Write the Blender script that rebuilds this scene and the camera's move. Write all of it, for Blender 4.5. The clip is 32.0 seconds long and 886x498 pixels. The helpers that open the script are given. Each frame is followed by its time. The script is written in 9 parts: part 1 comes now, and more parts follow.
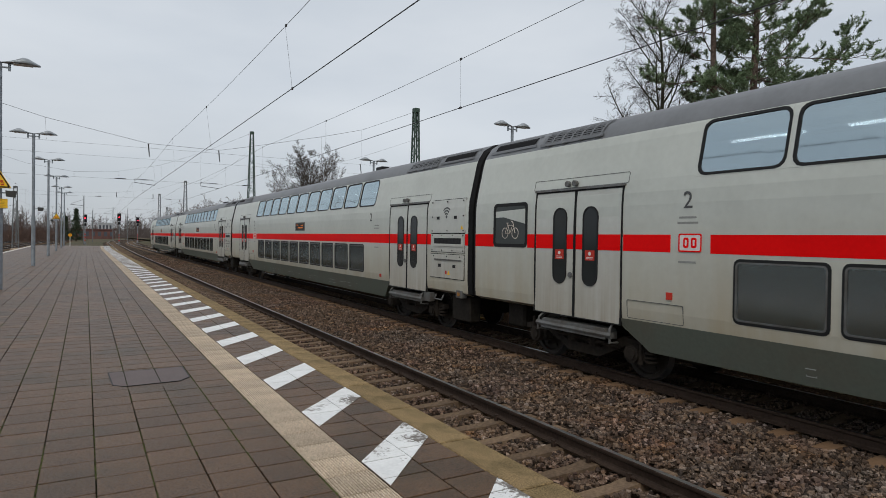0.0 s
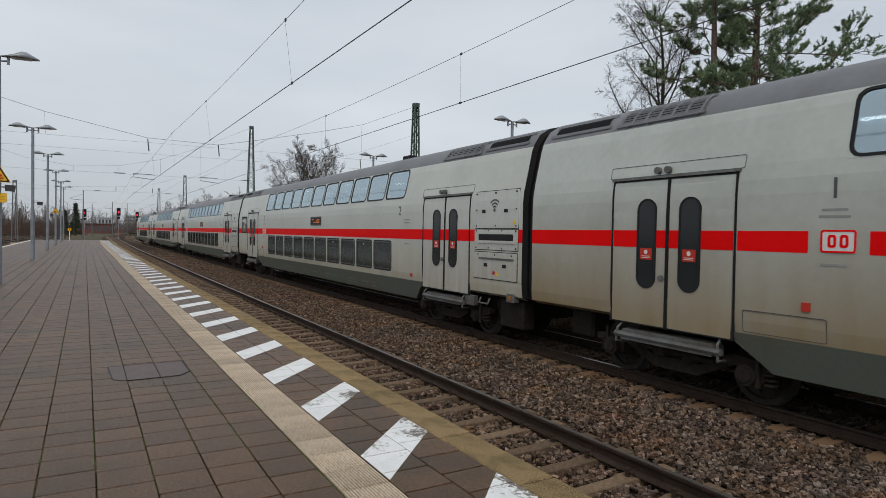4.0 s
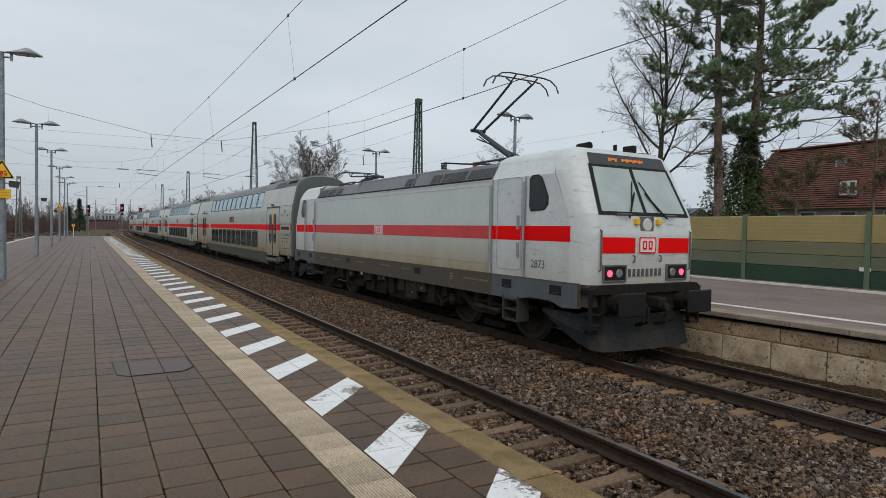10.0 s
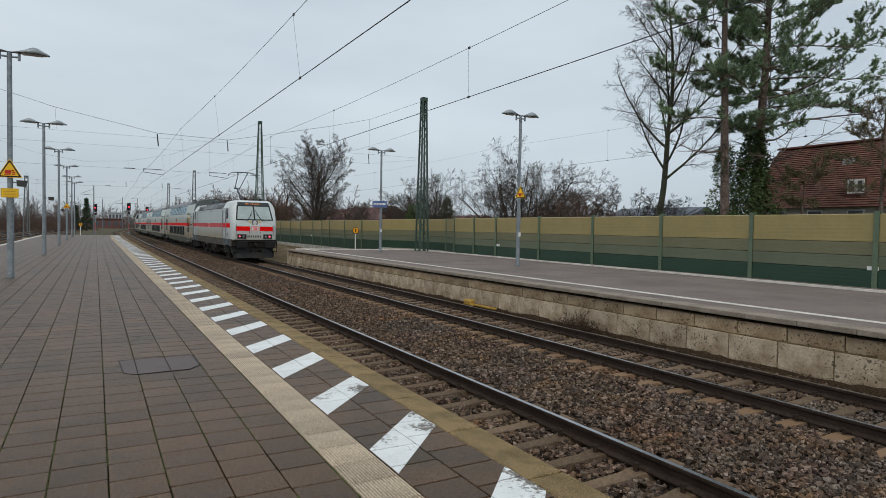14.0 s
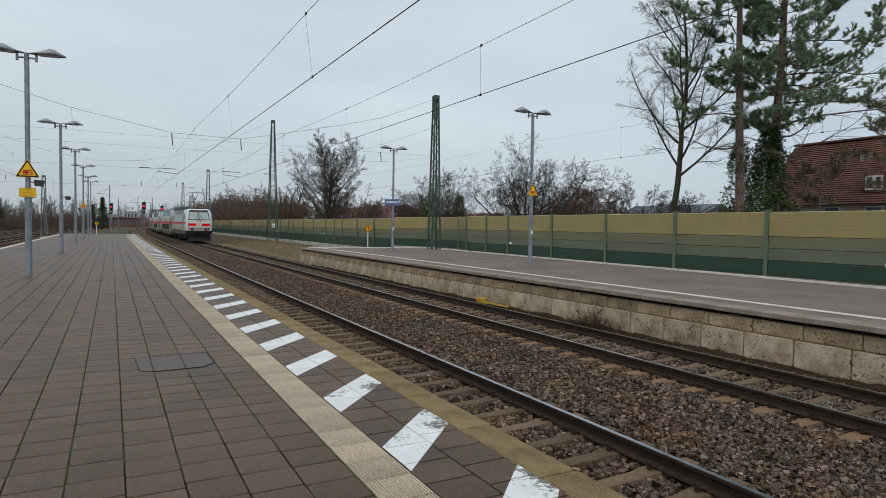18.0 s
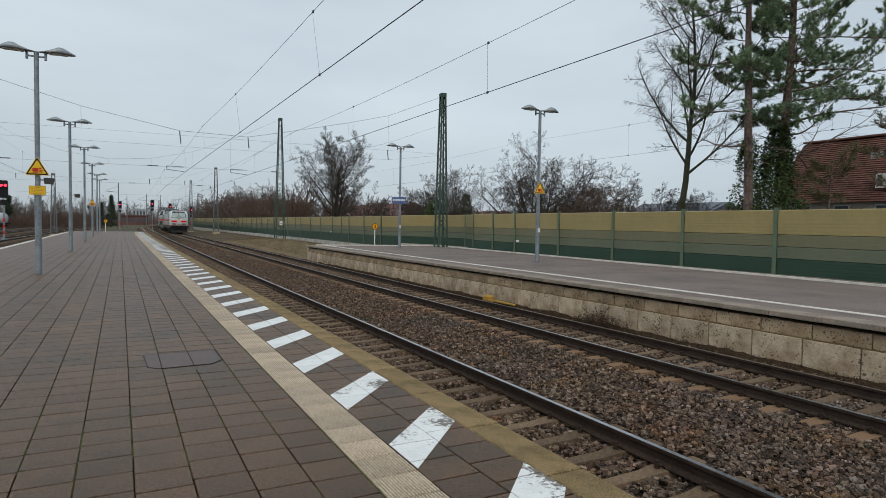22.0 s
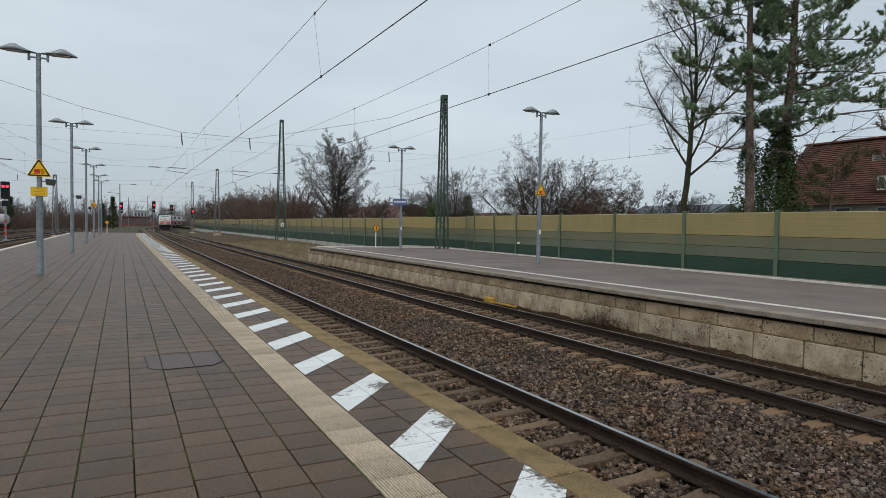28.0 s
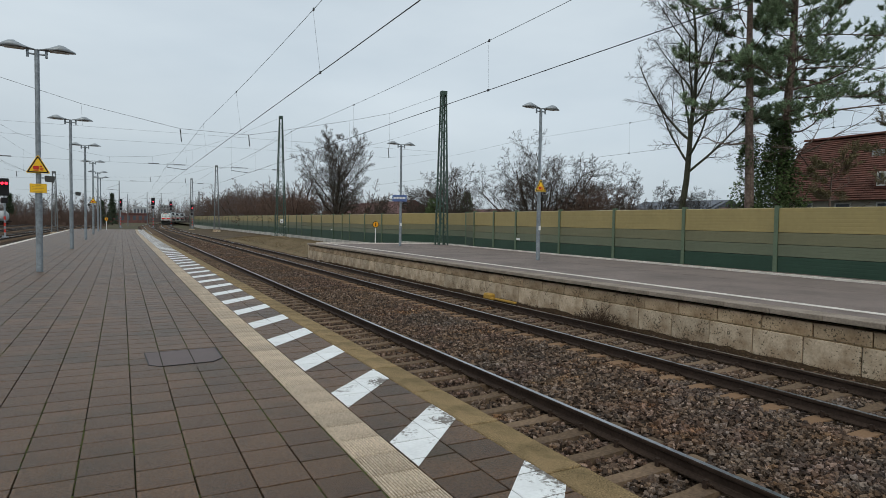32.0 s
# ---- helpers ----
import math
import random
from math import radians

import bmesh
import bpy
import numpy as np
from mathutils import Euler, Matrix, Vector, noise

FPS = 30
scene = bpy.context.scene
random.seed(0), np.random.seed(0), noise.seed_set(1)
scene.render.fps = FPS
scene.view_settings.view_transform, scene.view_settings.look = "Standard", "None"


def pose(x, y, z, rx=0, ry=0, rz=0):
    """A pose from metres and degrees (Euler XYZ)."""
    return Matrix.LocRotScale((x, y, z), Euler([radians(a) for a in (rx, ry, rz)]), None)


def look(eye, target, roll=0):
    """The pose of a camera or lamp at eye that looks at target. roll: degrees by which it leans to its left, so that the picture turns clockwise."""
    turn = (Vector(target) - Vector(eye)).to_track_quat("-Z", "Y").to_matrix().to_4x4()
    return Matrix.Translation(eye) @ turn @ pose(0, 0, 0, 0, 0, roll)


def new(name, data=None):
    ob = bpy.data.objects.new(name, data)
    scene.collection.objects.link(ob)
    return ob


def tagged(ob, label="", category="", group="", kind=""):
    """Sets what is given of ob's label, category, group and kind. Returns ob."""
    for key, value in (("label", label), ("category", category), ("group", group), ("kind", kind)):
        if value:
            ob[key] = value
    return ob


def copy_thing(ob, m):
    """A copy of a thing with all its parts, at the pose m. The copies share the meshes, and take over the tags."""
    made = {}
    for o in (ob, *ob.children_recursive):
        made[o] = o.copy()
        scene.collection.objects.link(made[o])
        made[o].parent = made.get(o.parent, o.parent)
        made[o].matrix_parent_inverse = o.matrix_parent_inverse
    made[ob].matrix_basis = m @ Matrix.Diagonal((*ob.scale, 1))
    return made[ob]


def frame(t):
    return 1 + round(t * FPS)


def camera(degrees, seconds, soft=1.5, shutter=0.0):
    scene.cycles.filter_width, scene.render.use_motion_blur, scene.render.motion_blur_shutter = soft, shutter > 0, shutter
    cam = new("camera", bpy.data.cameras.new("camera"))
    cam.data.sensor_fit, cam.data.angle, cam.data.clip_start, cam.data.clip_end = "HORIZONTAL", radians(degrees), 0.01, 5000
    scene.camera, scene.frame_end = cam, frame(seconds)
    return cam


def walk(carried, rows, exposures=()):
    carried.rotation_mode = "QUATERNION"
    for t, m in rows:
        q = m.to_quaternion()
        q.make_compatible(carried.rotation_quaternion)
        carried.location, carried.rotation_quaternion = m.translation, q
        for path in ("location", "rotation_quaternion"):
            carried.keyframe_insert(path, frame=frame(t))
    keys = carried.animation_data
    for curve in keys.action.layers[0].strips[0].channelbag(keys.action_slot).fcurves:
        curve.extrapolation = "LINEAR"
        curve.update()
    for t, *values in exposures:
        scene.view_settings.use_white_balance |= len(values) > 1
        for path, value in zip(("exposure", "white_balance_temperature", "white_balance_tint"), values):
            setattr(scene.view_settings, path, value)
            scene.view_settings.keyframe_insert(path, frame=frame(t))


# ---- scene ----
# Plan: x to the right across the tracks, y along the straight track away from the eye, z = 0 on the near platform.
# Camera, held in the hand at one place: yaw to the right of the track, pitch, lean.
EYE = (0.0, 0.0, 1.562)
PATH = [(0, 30.16, -0.95, 0.91), (0.5, 30.22, -0.85, 0.92), (1, 30.31, -0.77, 0.93), (1.5, 30.30, -0.82, 0.94), (2, 30.27, -0.98, 0.96), (2.5, 30.21, -1.16, 0.97), (3, 30.16, -1.30, 0.99), (3.5, 30.21, -1.34, 1.02), (5.5, 30.04, -1.56, 1.14), (6, 29.94, -1.57, 1.14), (6.5, 29.88, -1.52, 1.13), (7, 29.89, -1.44, 1.11), (7.5, 29.95, -1.41, 1.08), (8, 29.95, -1.48, 1.06), (8.5, 29.95, -1.60, 1.03), (9, 29.95, -1.72, 1.01), (9.5, 29.93, -1.77, 1.00), (10, 29.94, -1.79, 1.00), (10.5, 29.92, -1.81, 0.99), (11, 29.83, -1.74, 0.99), (11.5, 29.73, -1.77, 0.99), (12, 29.67, -1.77, 0.99), (12.5, 29.60, -1.81, 0.99), (13, 29.53, -1.85, 0.99), (13.5, 29.52, -1.85, 0.99), (14, 29.45, -1.91, 0.98), (14.5, 29.26, -1.99, 0.97), (16.5, 28.74, -2.13, 0.89), (17, 28.65, -2.01, 0.87), (17.5, 28.53, -2.02, 0.84), (18, 28.31, -2.11, 0.83), (18.5, 28.16, -2.24, 0.82), (19, 28.01, -2.39, 0.82), (19.5, 27.86, -2.46, 0.82), (20, 27.83, -2.45, 0.83), (20.5, 27.73, -2.36, 0.84), (21, 27.76, -2.29, 0.86), (21.5, 27.72, -2.29, 0.86), (22, 27.68, -2.32, 0.87), (22.5, 27.65, -2.35, 0.87), (23, 27.66, -2.31, 0.87), (23.5, 27.65, -2.27, 0.88), (24, 27.58, -2.23, 0.88), (24.5, 27.52, -2.22, 0.89), (25, 27.54, -2.18, 0.90), (25.5, 27.47, -2.15, 0.91), (27.5, 27.59, -2.15, 0.95), (28, 27.58, -2.16, 0.95), (28.5, 27.60, -2.18, 0.95), (29, 27.62, -2.23, 0.95), (29.5, 27.65, -2.29, 0.94), (30, 27.66, -2.35, 0.92), (30.5, 27.71, -2.38, 0.91), (31, 27.74, -2.43, 0.90), (31.5, 27.70, -2.48, 0.88), (32, 27.62, -2.51, 0.87)]


def aim(yaw, pitch, lean):
    a, b = radians(yaw), radians(pitch)
    way = Vector((math.sin(a) * math.cos(b), math.cos(a) * math.cos(b), math.sin(b)))
    return look(EYE, Vector(EYE) + 10 * way, lean)


cam = camera(71.45, 32.0, soft=0.3, shutter=0.05)
walk(cam, [(t, aim(yaw, pitch, lean)) for t, yaw, pitch, lean in PATH],
     exposures=[(0, 0.0, 6400, 9), (6, 0.0, 6400, 9), (9, 0.0, 6350, 8), (13, 0.0, 6180, 5), (18, 0.0, 6150, 4), (32, 0.0, 6150, 4)])

# World: an even grey overcast sky, and a broad weak sun behind the clouds.
world = bpy.data.worlds.new("overcast_sky")
scene.world = world
world.use_nodes = True
wn, wl = world.node_tree.nodes, world.node_tree.links
wn.clear()
w_out = wn.new("ShaderNodeOutputWorld")
w_bg = wn.new("ShaderNodeBackground")
w_sky = wn.new("ShaderNodeTexSky")
w_sky.sky_type, w_sky.sun_disc = "NISHITA", False
w_sky.sun_elevation, w_sky.sun_rotation = radians(24), radians(200)
w_dim = wn.new("ShaderNodeMix")
w_dim.data_type, w_dim.blend_type = "RGBA", "MULTIPLY"
w_dim.inputs[0].default_value = 1.0
w_dim.inputs[7].default_value = (0.08, 0.08, 0.08, 1)
w_co = wn.new("ShaderNodeTexCoord")
w_map = wn.new("ShaderNodeMapping")
w_map.inputs["Scale"].default_value = (1.0, 1.0, 3.2)
w_noise = wn.new("ShaderNodeTexNoise")
w_noise.inputs["Scale"].default_value, w_noise.inputs["Detail"].default_value = 1.7, 5
w_ramp = wn.new("ShaderNodeValToRGB")
w_ramp.color_ramp.elements[0].position, w_ramp.color_ramp.elements[0].color = 0.3, (0.55, 0.597, 0.66, 1)
w_ramp.color_ramp.elements[1].position, w_ramp.color_ramp.elements[1].color = 0.72, (0.73, 0.76, 0.80, 1)
w_mix = wn.new("ShaderNodeMix")
w_mix.data_type = "RGBA"
w_mix.inputs[0].default_value = 0.93
wl.new(w_sky.outputs[0], w_dim.inputs[6])
wl.new(w_co.outputs["Generated"], w_map.inputs[0])
wl.new(w_map.outputs[0], w_noise.inputs["Vector"])
wl.new(w_noise.outputs["Fac"], w_ramp.inputs[0])
wl.new(w_dim.outputs[2], w_mix.inputs[6])
w_sep, w_low = wn.new("ShaderNodeSeparateXYZ"), wn.new("ShaderNodeMapRange")
w_low.inputs[1].default_value, w_low.inputs[2].default_value, w_low.inputs[3].default_value, w_low.inputs[4].default_value = 0.0, 0.26, 0.77, 1.0
w_fall = wn.new("ShaderNodeMix")
w_fall.data_type, w_fall.blend_type = "RGBA", "MULTIPLY"
w_fall.inputs[0].default_value = 1.0
wl.new(w_co.outputs["Generated"], w_sep.inputs[0])
w_tip = wn.new("ShaderNodeMath")
w_tip.operation = "MULTIPLY_ADD"
w_tip.inputs[1].default_value = 0.16
wl.new(w_sep.outputs["X"], w_tip.inputs[0])
wl.new(w_sep.outputs["Z"], w_tip.inputs[2])
wl.new(w_tip.outputs[0], w_low.inputs[0])
wl.new(w_ramp.outputs[0], w_fall.inputs[6])
wl.new(w_low.outputs[0], w_fall.inputs[7])
wl.new(w_fall.outputs[2], w_mix.inputs[7])
wl.new(w_mix.outputs[2], w_bg.inputs["Color"])
w_bg.inputs["Strength"].default_value = 1.0
wl.new(w_bg.outputs[0], w_out.inputs[0])
sun = new("sun", bpy.data.lights.new("sun", "SUN"))
sun.data.energy, sun.data.angle, sun.data.color = 1.15, radians(45), (1.0, 0.88, 0.72)
sun.matrix_world = look((-30, -50, 60), (0, 0, 0))

# ---- materials ----
def material(name, color, rough=0.7, metal=0.0, grain=0.12, scale=18.0, stain=0.15, stain_scale=1.3, bump=0.0, bump_scale=60.0,
             tint=None, piece=0.0, spec=0.35, island=0.0):
    """A node material: base colour varied by fine grain, broad stains, and by piece."""
    m = bpy.data.materials.new(name)
    m.use_nodes = True
    n, l = m.node_tree.nodes, m.node_tree.links
    bsdf = n["Principled BSDF"]
    bsdf.inputs["Roughness"].default_value, bsdf.inputs["Metallic"].default_value = rough, metal
    bsdf.inputs["Specular IOR Level"].default_value = spec
    co = n.new("ShaderNodeTexCoord")
    fine, broad = n.new("ShaderNodeTexNoise"), n.new("ShaderNodeTexNoise")
    fine.inputs["Scale"].default_value, fine.inputs["Detail"].default_value = scale, 4
    broad.inputs["Scale"].default_value, broad.inputs["Detail"].default_value = stain_scale, 5
    broad.inputs["Roughness"].default_value = 0.65
    for t in (fine, broad):
        l.new(co.outputs["Object"], t.inputs["Vector"])

    def spread(source, amount, low, high):
        r = n.new("ShaderNodeMapRange")
        r.inputs[1].default_value, r.inputs[2].default_value = low, high
        r.inputs[3].default_value, r.inputs[4].default_value = 1 - amount, 1 + amount
        l.new(source, r.inputs[0])
        return r.outputs[0]
    value = spread(fine.outputs["Fac"], grain, 0.3, 0.7)

    def times(a, b):
        x = n.new("ShaderNodeMath")
        x.operation = "MULTIPLY"
        l.new(a, x.inputs[0]), l.new(b, x.inputs[1])
        return x.outputs[0]
    if piece:
        info = n.new("ShaderNodeObjectInfo")
        value = times(value, spread(info.outputs["Random"], piece, 0, 1))
    if island:
        geo = n.new("ShaderNodeNewGeometry")
        value = times(value, spread(geo.outputs["Random Per Island"], island, 0, 1))
    mix = n.new("ShaderNodeMix")
    mix.data_type = "RGBA"
    mix.inputs[6].default_value = (*color, 1)
    mix.inputs[7].default_value = (*(tint or [c * (1 - stain * 2) for c in color]), 1)
    fac = n.new("ShaderNodeMapRange")
    fac.inputs[1].default_value, fac.inputs[2].default_value, fac.inputs[4].default_value = 0.42, 0.72, min(1.0, stain * 4 if tint else 1.0)
    l.new(broad.outputs["Fac"], fac.inputs[0])
    l.new(fac.outputs[0], mix.inputs[0])
    shade = n.new("ShaderNodeMix")
    shade.data_type, shade.blend_type = "RGBA", "MULTIPLY"
    shade.inputs[0].default_value = 1.0
    l.new(mix.outputs[2], shade.inputs[6])
    l.new(value, shade.inputs[7])
    l.new(shade.outputs[2], bsdf.inputs["Base Color"])
    if bump:
        b, bn = n.new("ShaderNodeBump"), n.new("ShaderNodeTexNoise")
        bn.inputs["Scale"].default_value, bn.inputs["Detail"].default_value = bump_scale, 3
        b.inputs["Strength"].default_value, b.inputs["Distance"].default_value = min(1, bump), 0.01
        l.new(co.outputs["Object"], bn.inputs["Vector"])
        l.new(bn.outputs["Fac"], b.inputs["Height"])
        l.new(b.outputs[0], bsdf.inputs["Normal"])
    return m


def glow(name, color, strength):
    m = bpy.data.materials.new(name)
    m.use_nodes = True
    b = m.node_tree.nodes["Principled BSDF"]
    b.inputs["Base Color"].default_value = (*color, 1)
    b.inputs["Emission Color"].default_value, b.inputs["Emission Strength"].default_value = (*color, 1), strength
    return m


def low_dirt(m, dirt, z_full, z_none, strength=0.8, streak=7.0, least=0.45):
    """Road film on a vehicle's flank: brown brake dust, thick at the sill and thinning out upwards, broken by streaks."""
    n, l = m.node_tree.nodes, m.node_tree.links
    bsdf = n["Principled BSDF"]
    old = bsdf.inputs["Base Color"].links[0].from_socket
    co, sep = n.new("ShaderNodeTexCoord"), n.new("ShaderNodeSeparateXYZ")
    l.new(co.outputs["Object"], sep.inputs[0])
    r = n.new("ShaderNodeMapRange")
    r.inputs[1].default_value, r.inputs[2].default_value, r.inputs[3].default_value, r.inputs[4].default_value = z_full, z_none, 1, 0
    l.new(sep.outputs["Z"], r.inputs[0])
    mp, ns = n.new("ShaderNodeMapping"), n.new("ShaderNodeTexNoise")
    mp.inputs["Scale"].default_value = (1, streak, 0.35)
    ns.inputs["Scale"].default_value, ns.inputs["Detail"].default_value = 1.2, 6
    l.new(co.outputs["Object"], mp.inputs[0]), l.new(mp.outputs[0], ns.inputs["Vector"])
    s = n.new("ShaderNodeMapRange")
    s.inputs[1].default_value, s.inputs[2].default_value, s.inputs[3].default_value, s.inputs[4].default_value = 0.3, 0.7, least * strength, strength
    l.new(ns.outputs["Fac"], s.inputs[0])
    x = n.new("ShaderNodeMath")
    x.operation = "MULTIPLY"
    l.new(r.outputs[0], x.inputs[0]), l.new(s.outputs[0], x.inputs[1])
    mix = n.new("ShaderNodeMix")
    mix.data_type = "RGBA"
    mix.inputs[7].default_value = (*dirt, 1)
    l.new(old, mix.inputs[6]), l.new(x.outputs[0], mix.inputs[0])
    l.new(mix.outputs[2], bsdf.inputs["Base Color"])
    return m


def slab_wear(m):
    """Damp, mossy blotches and pale grit over the paving, running across its joints."""
    n, l = m.node_tree.nodes, m.node_tree.links
    bsdf = n["Principled BSDF"]
    old = bsdf.inputs["Base Color"].links[0].from_socket
    co, info, sh = n.new("ShaderNodeTexCoord"), n.new("ShaderNodeObjectInfo"), n.new("ShaderNodeVectorMath")
    sh.operation = "ADD"
    l.new(co.outputs["Object"], sh.inputs[0]), l.new(info.outputs["Location"], sh.inputs[1])
    for scale, detail, rough, low, high, most, tone in ((0.85, 9, 0.72, 0.5, 0.66, 0.6, (0.03, 0.027, 0.014)), (3.2, 8, 0.75, 0.56, 0.7, 0.5, (0.022, 0.018, 0.012)),
                                                        (115, 2, 0.5, 0.66, 0.74, 0.5, (0.3, 0.25, 0.2))):
        ns, r, mix = n.new("ShaderNodeTexNoise"), n.new("ShaderNodeMapRange"), n.new("ShaderNodeMix")
        ns.inputs["Scale"].default_value, ns.inputs["Detail"].default_value, ns.inputs["Roughness"].default_value = scale, detail, rough
        r.inputs[1].default_value, r.inputs[2].default_value, r.inputs[4].default_value = low, high, most
        mix.data_type = "RGBA"
        mix.inputs[7].default_value = (*tone, 1)
        l.new(sh.outputs[0], ns.inputs["Vector"]), l.new(ns.outputs["Fac"], r.inputs[0])
        l.new(r.outputs[0], mix.inputs[0]), l.new(old, mix.inputs[6])
        old = mix.outputs[2]
    l.new(old, bsdf.inputs["Base Color"])
    return m


def rust_ends(m):
    """Brake dust and rust on a sleeper's ends, outside the rails."""
    n, l = m.node_tree.nodes, m.node_tree.links
    bsdf = n["Principled BSDF"]
    old = bsdf.inputs["Base Color"].links[0].from_socket
    co, sep, r, mix = (n.new(q) for q in ("ShaderNodeTexCoord", "ShaderNodeSeparateXYZ", "ShaderNodeMapRange", "ShaderNodeMix"))
    r.inputs[1].default_value, r.inputs[2].default_value, r.inputs[3].default_value, r.inputs[4].default_value = -0.95, -0.8, 0.45, 0.0
    mix.data_type = "RGBA"
    mix.inputs[7].default_value = (0.3, 0.17, 0.09, 1)
    l.new(co.outputs["Object"], sep.inputs[0]), l.new(sep.outputs["X"], r.inputs[0]), l.new(r.outputs[0], mix.inputs[0])
    l.new(old, mix.inputs[6]), l.new(mix.outputs[2], bsdf.inputs["Base Color"])
    return m


SLAB = slab_wear(material("slab", (0.108, 0.0585, 0.027), 0.45, spec=0.42, grain=0.7, scale=60, stain=0.12, stain_scale=0.8, tint=(0.052, 0.035, 0.026), bump=0.8, bump_scale=120, piece=0.2))
SLAB_REST = slab_wear(material("slab_rest", (0.108, 0.0585, 0.027), 0.45, spec=0.42, grain=0.7, scale=60, stain=0.12, stain_scale=0.8, tint=(0.052, 0.035, 0.026), bump=0.8, bump_scale=120, island=0.24))
JOINT = material("joint_soil", (0.02, 0.018, 0.011), 0.95, grain=0.5, scale=30, stain=0.25, stain_scale=6, tint=(0.035, 0.05, 0.014), spec=0.15)
MOSS = material("joint_moss", (0.08, 0.095, 0.028), 0.95, grain=0.5, scale=60, stain=0.2, stain_scale=5, bump=0.6, bump_scale=120, island=0.4)
TACTILE = material("tactile", (0.56, 0.46, 0.35), 0.65, grain=0.25, scale=40, stain=0.16, stain_scale=3.0, tint=(0.36, 0.285, 0.2), bump=0.2, bump_scale=150, piece=0.17)
GROOVE = material("groove_dirt", (0.13, 0.1, 0.068), 0.95, grain=0.3, scale=40, stain=0.2, stain_scale=3, spec=0.1)
COPING = material("coping", (0.26, 0.185, 0.095), 0.9, grain=0.65, scale=95, stain=0.22, stain_scale=3.5, tint=(0.1, 0.078, 0.038), bump=0.6, bump_scale=110, piece=0.12, spec=0.15)


def block_material(name="concrete", color=(0.53, 0.43, 0.315), specks=0.86):
    """Cast concrete blocks: pale, brown-stained, with dark specks of moss and dirt."""
    m = material(name, color, 0.9, grain=0.16, scale=22, stain=0.34, stain_scale=1.7, tint=(0.22, 0.14, 0.075), bump=0.35, bump_scale=60, piece=0.17)
    n, l = m.node_tree.nodes, m.node_tree.links
    bsdf = n["Principled BSDF"]
    old = bsdf.inputs["Base Color"].links[0].from_socket
    co, info, sh = n.new("ShaderNodeTexCoord"), n.new("ShaderNodeObjectInfo"), n.new("ShaderNodeVectorMath")
    sh.operation = "ADD"
    l.new(co.outputs["Object"], sh.inputs[0]), l.new(info.outputs["Location"], sh.inputs[1])
    spot, patch = n.new("ShaderNodeTexNoise"), n.new("ShaderNodeTexNoise")
    spot.inputs["Scale"].default_value, spot.inputs["Detail"].default_value = 26, 3
    patch.inputs["Scale"].default_value, patch.inputs["Detail"].default_value = 2.2, 4
    l.new(sh.outputs[0], spot.inputs["Vector"]), l.new(sh.outputs[0], patch.inputs["Vector"])
    add = n.new("ShaderNodeMath")
    add.operation = "MULTIPLY_ADD"
    add.inputs[1].default_value = 0.5
    l.new(patch.outputs["Fac"], add.inputs[0]), l.new(spot.outputs["Fac"], add.inputs[2])
    r = n.new("ShaderNodeMapRange")
    r.inputs[1].default_value, r.inputs[2].default_value, r.inputs[4].default_value = specks, specks + 0.07, 0.85
    l.new(add.outputs[0], r.inputs[0])
    mix = n.new("ShaderNodeMix")
    mix.data_type = "RGBA"
    mix.inputs[7].default_value = (0.06, 0.048, 0.028, 1)
    l.new(old, mix.inputs[6]), l.new(r.outputs[0], mix.inputs[0]), l.new(mix.outputs[2], bsdf.inputs["Base Color"])
    return m


CONCRETE = block_material()
CONCRETE_BROWN = block_material("stained_concrete", (0.46, 0.345, 0.225), 0.84)
PLINTH = material("plinth_concrete", (0.5, 0.48, 0.44), 0.9, grain=0.15, scale=10, stain=0.2, stain_scale=0.6)
CONCRETE_PALE = material("concrete_pale", (0.30, 0.25, 0.205), 0.9, grain=0.2, scale=25, stain=0.2, stain_scale=1.4, tint=(0.15, 0.12, 0.09), bump=0.2)
ASPHALT = material("asphalt", (0.2, 0.16, 0.142), 0.8, grain=0.3, scale=45, stain=0.2, stain_scale=0.5, bump=0.3, bump_scale=120)


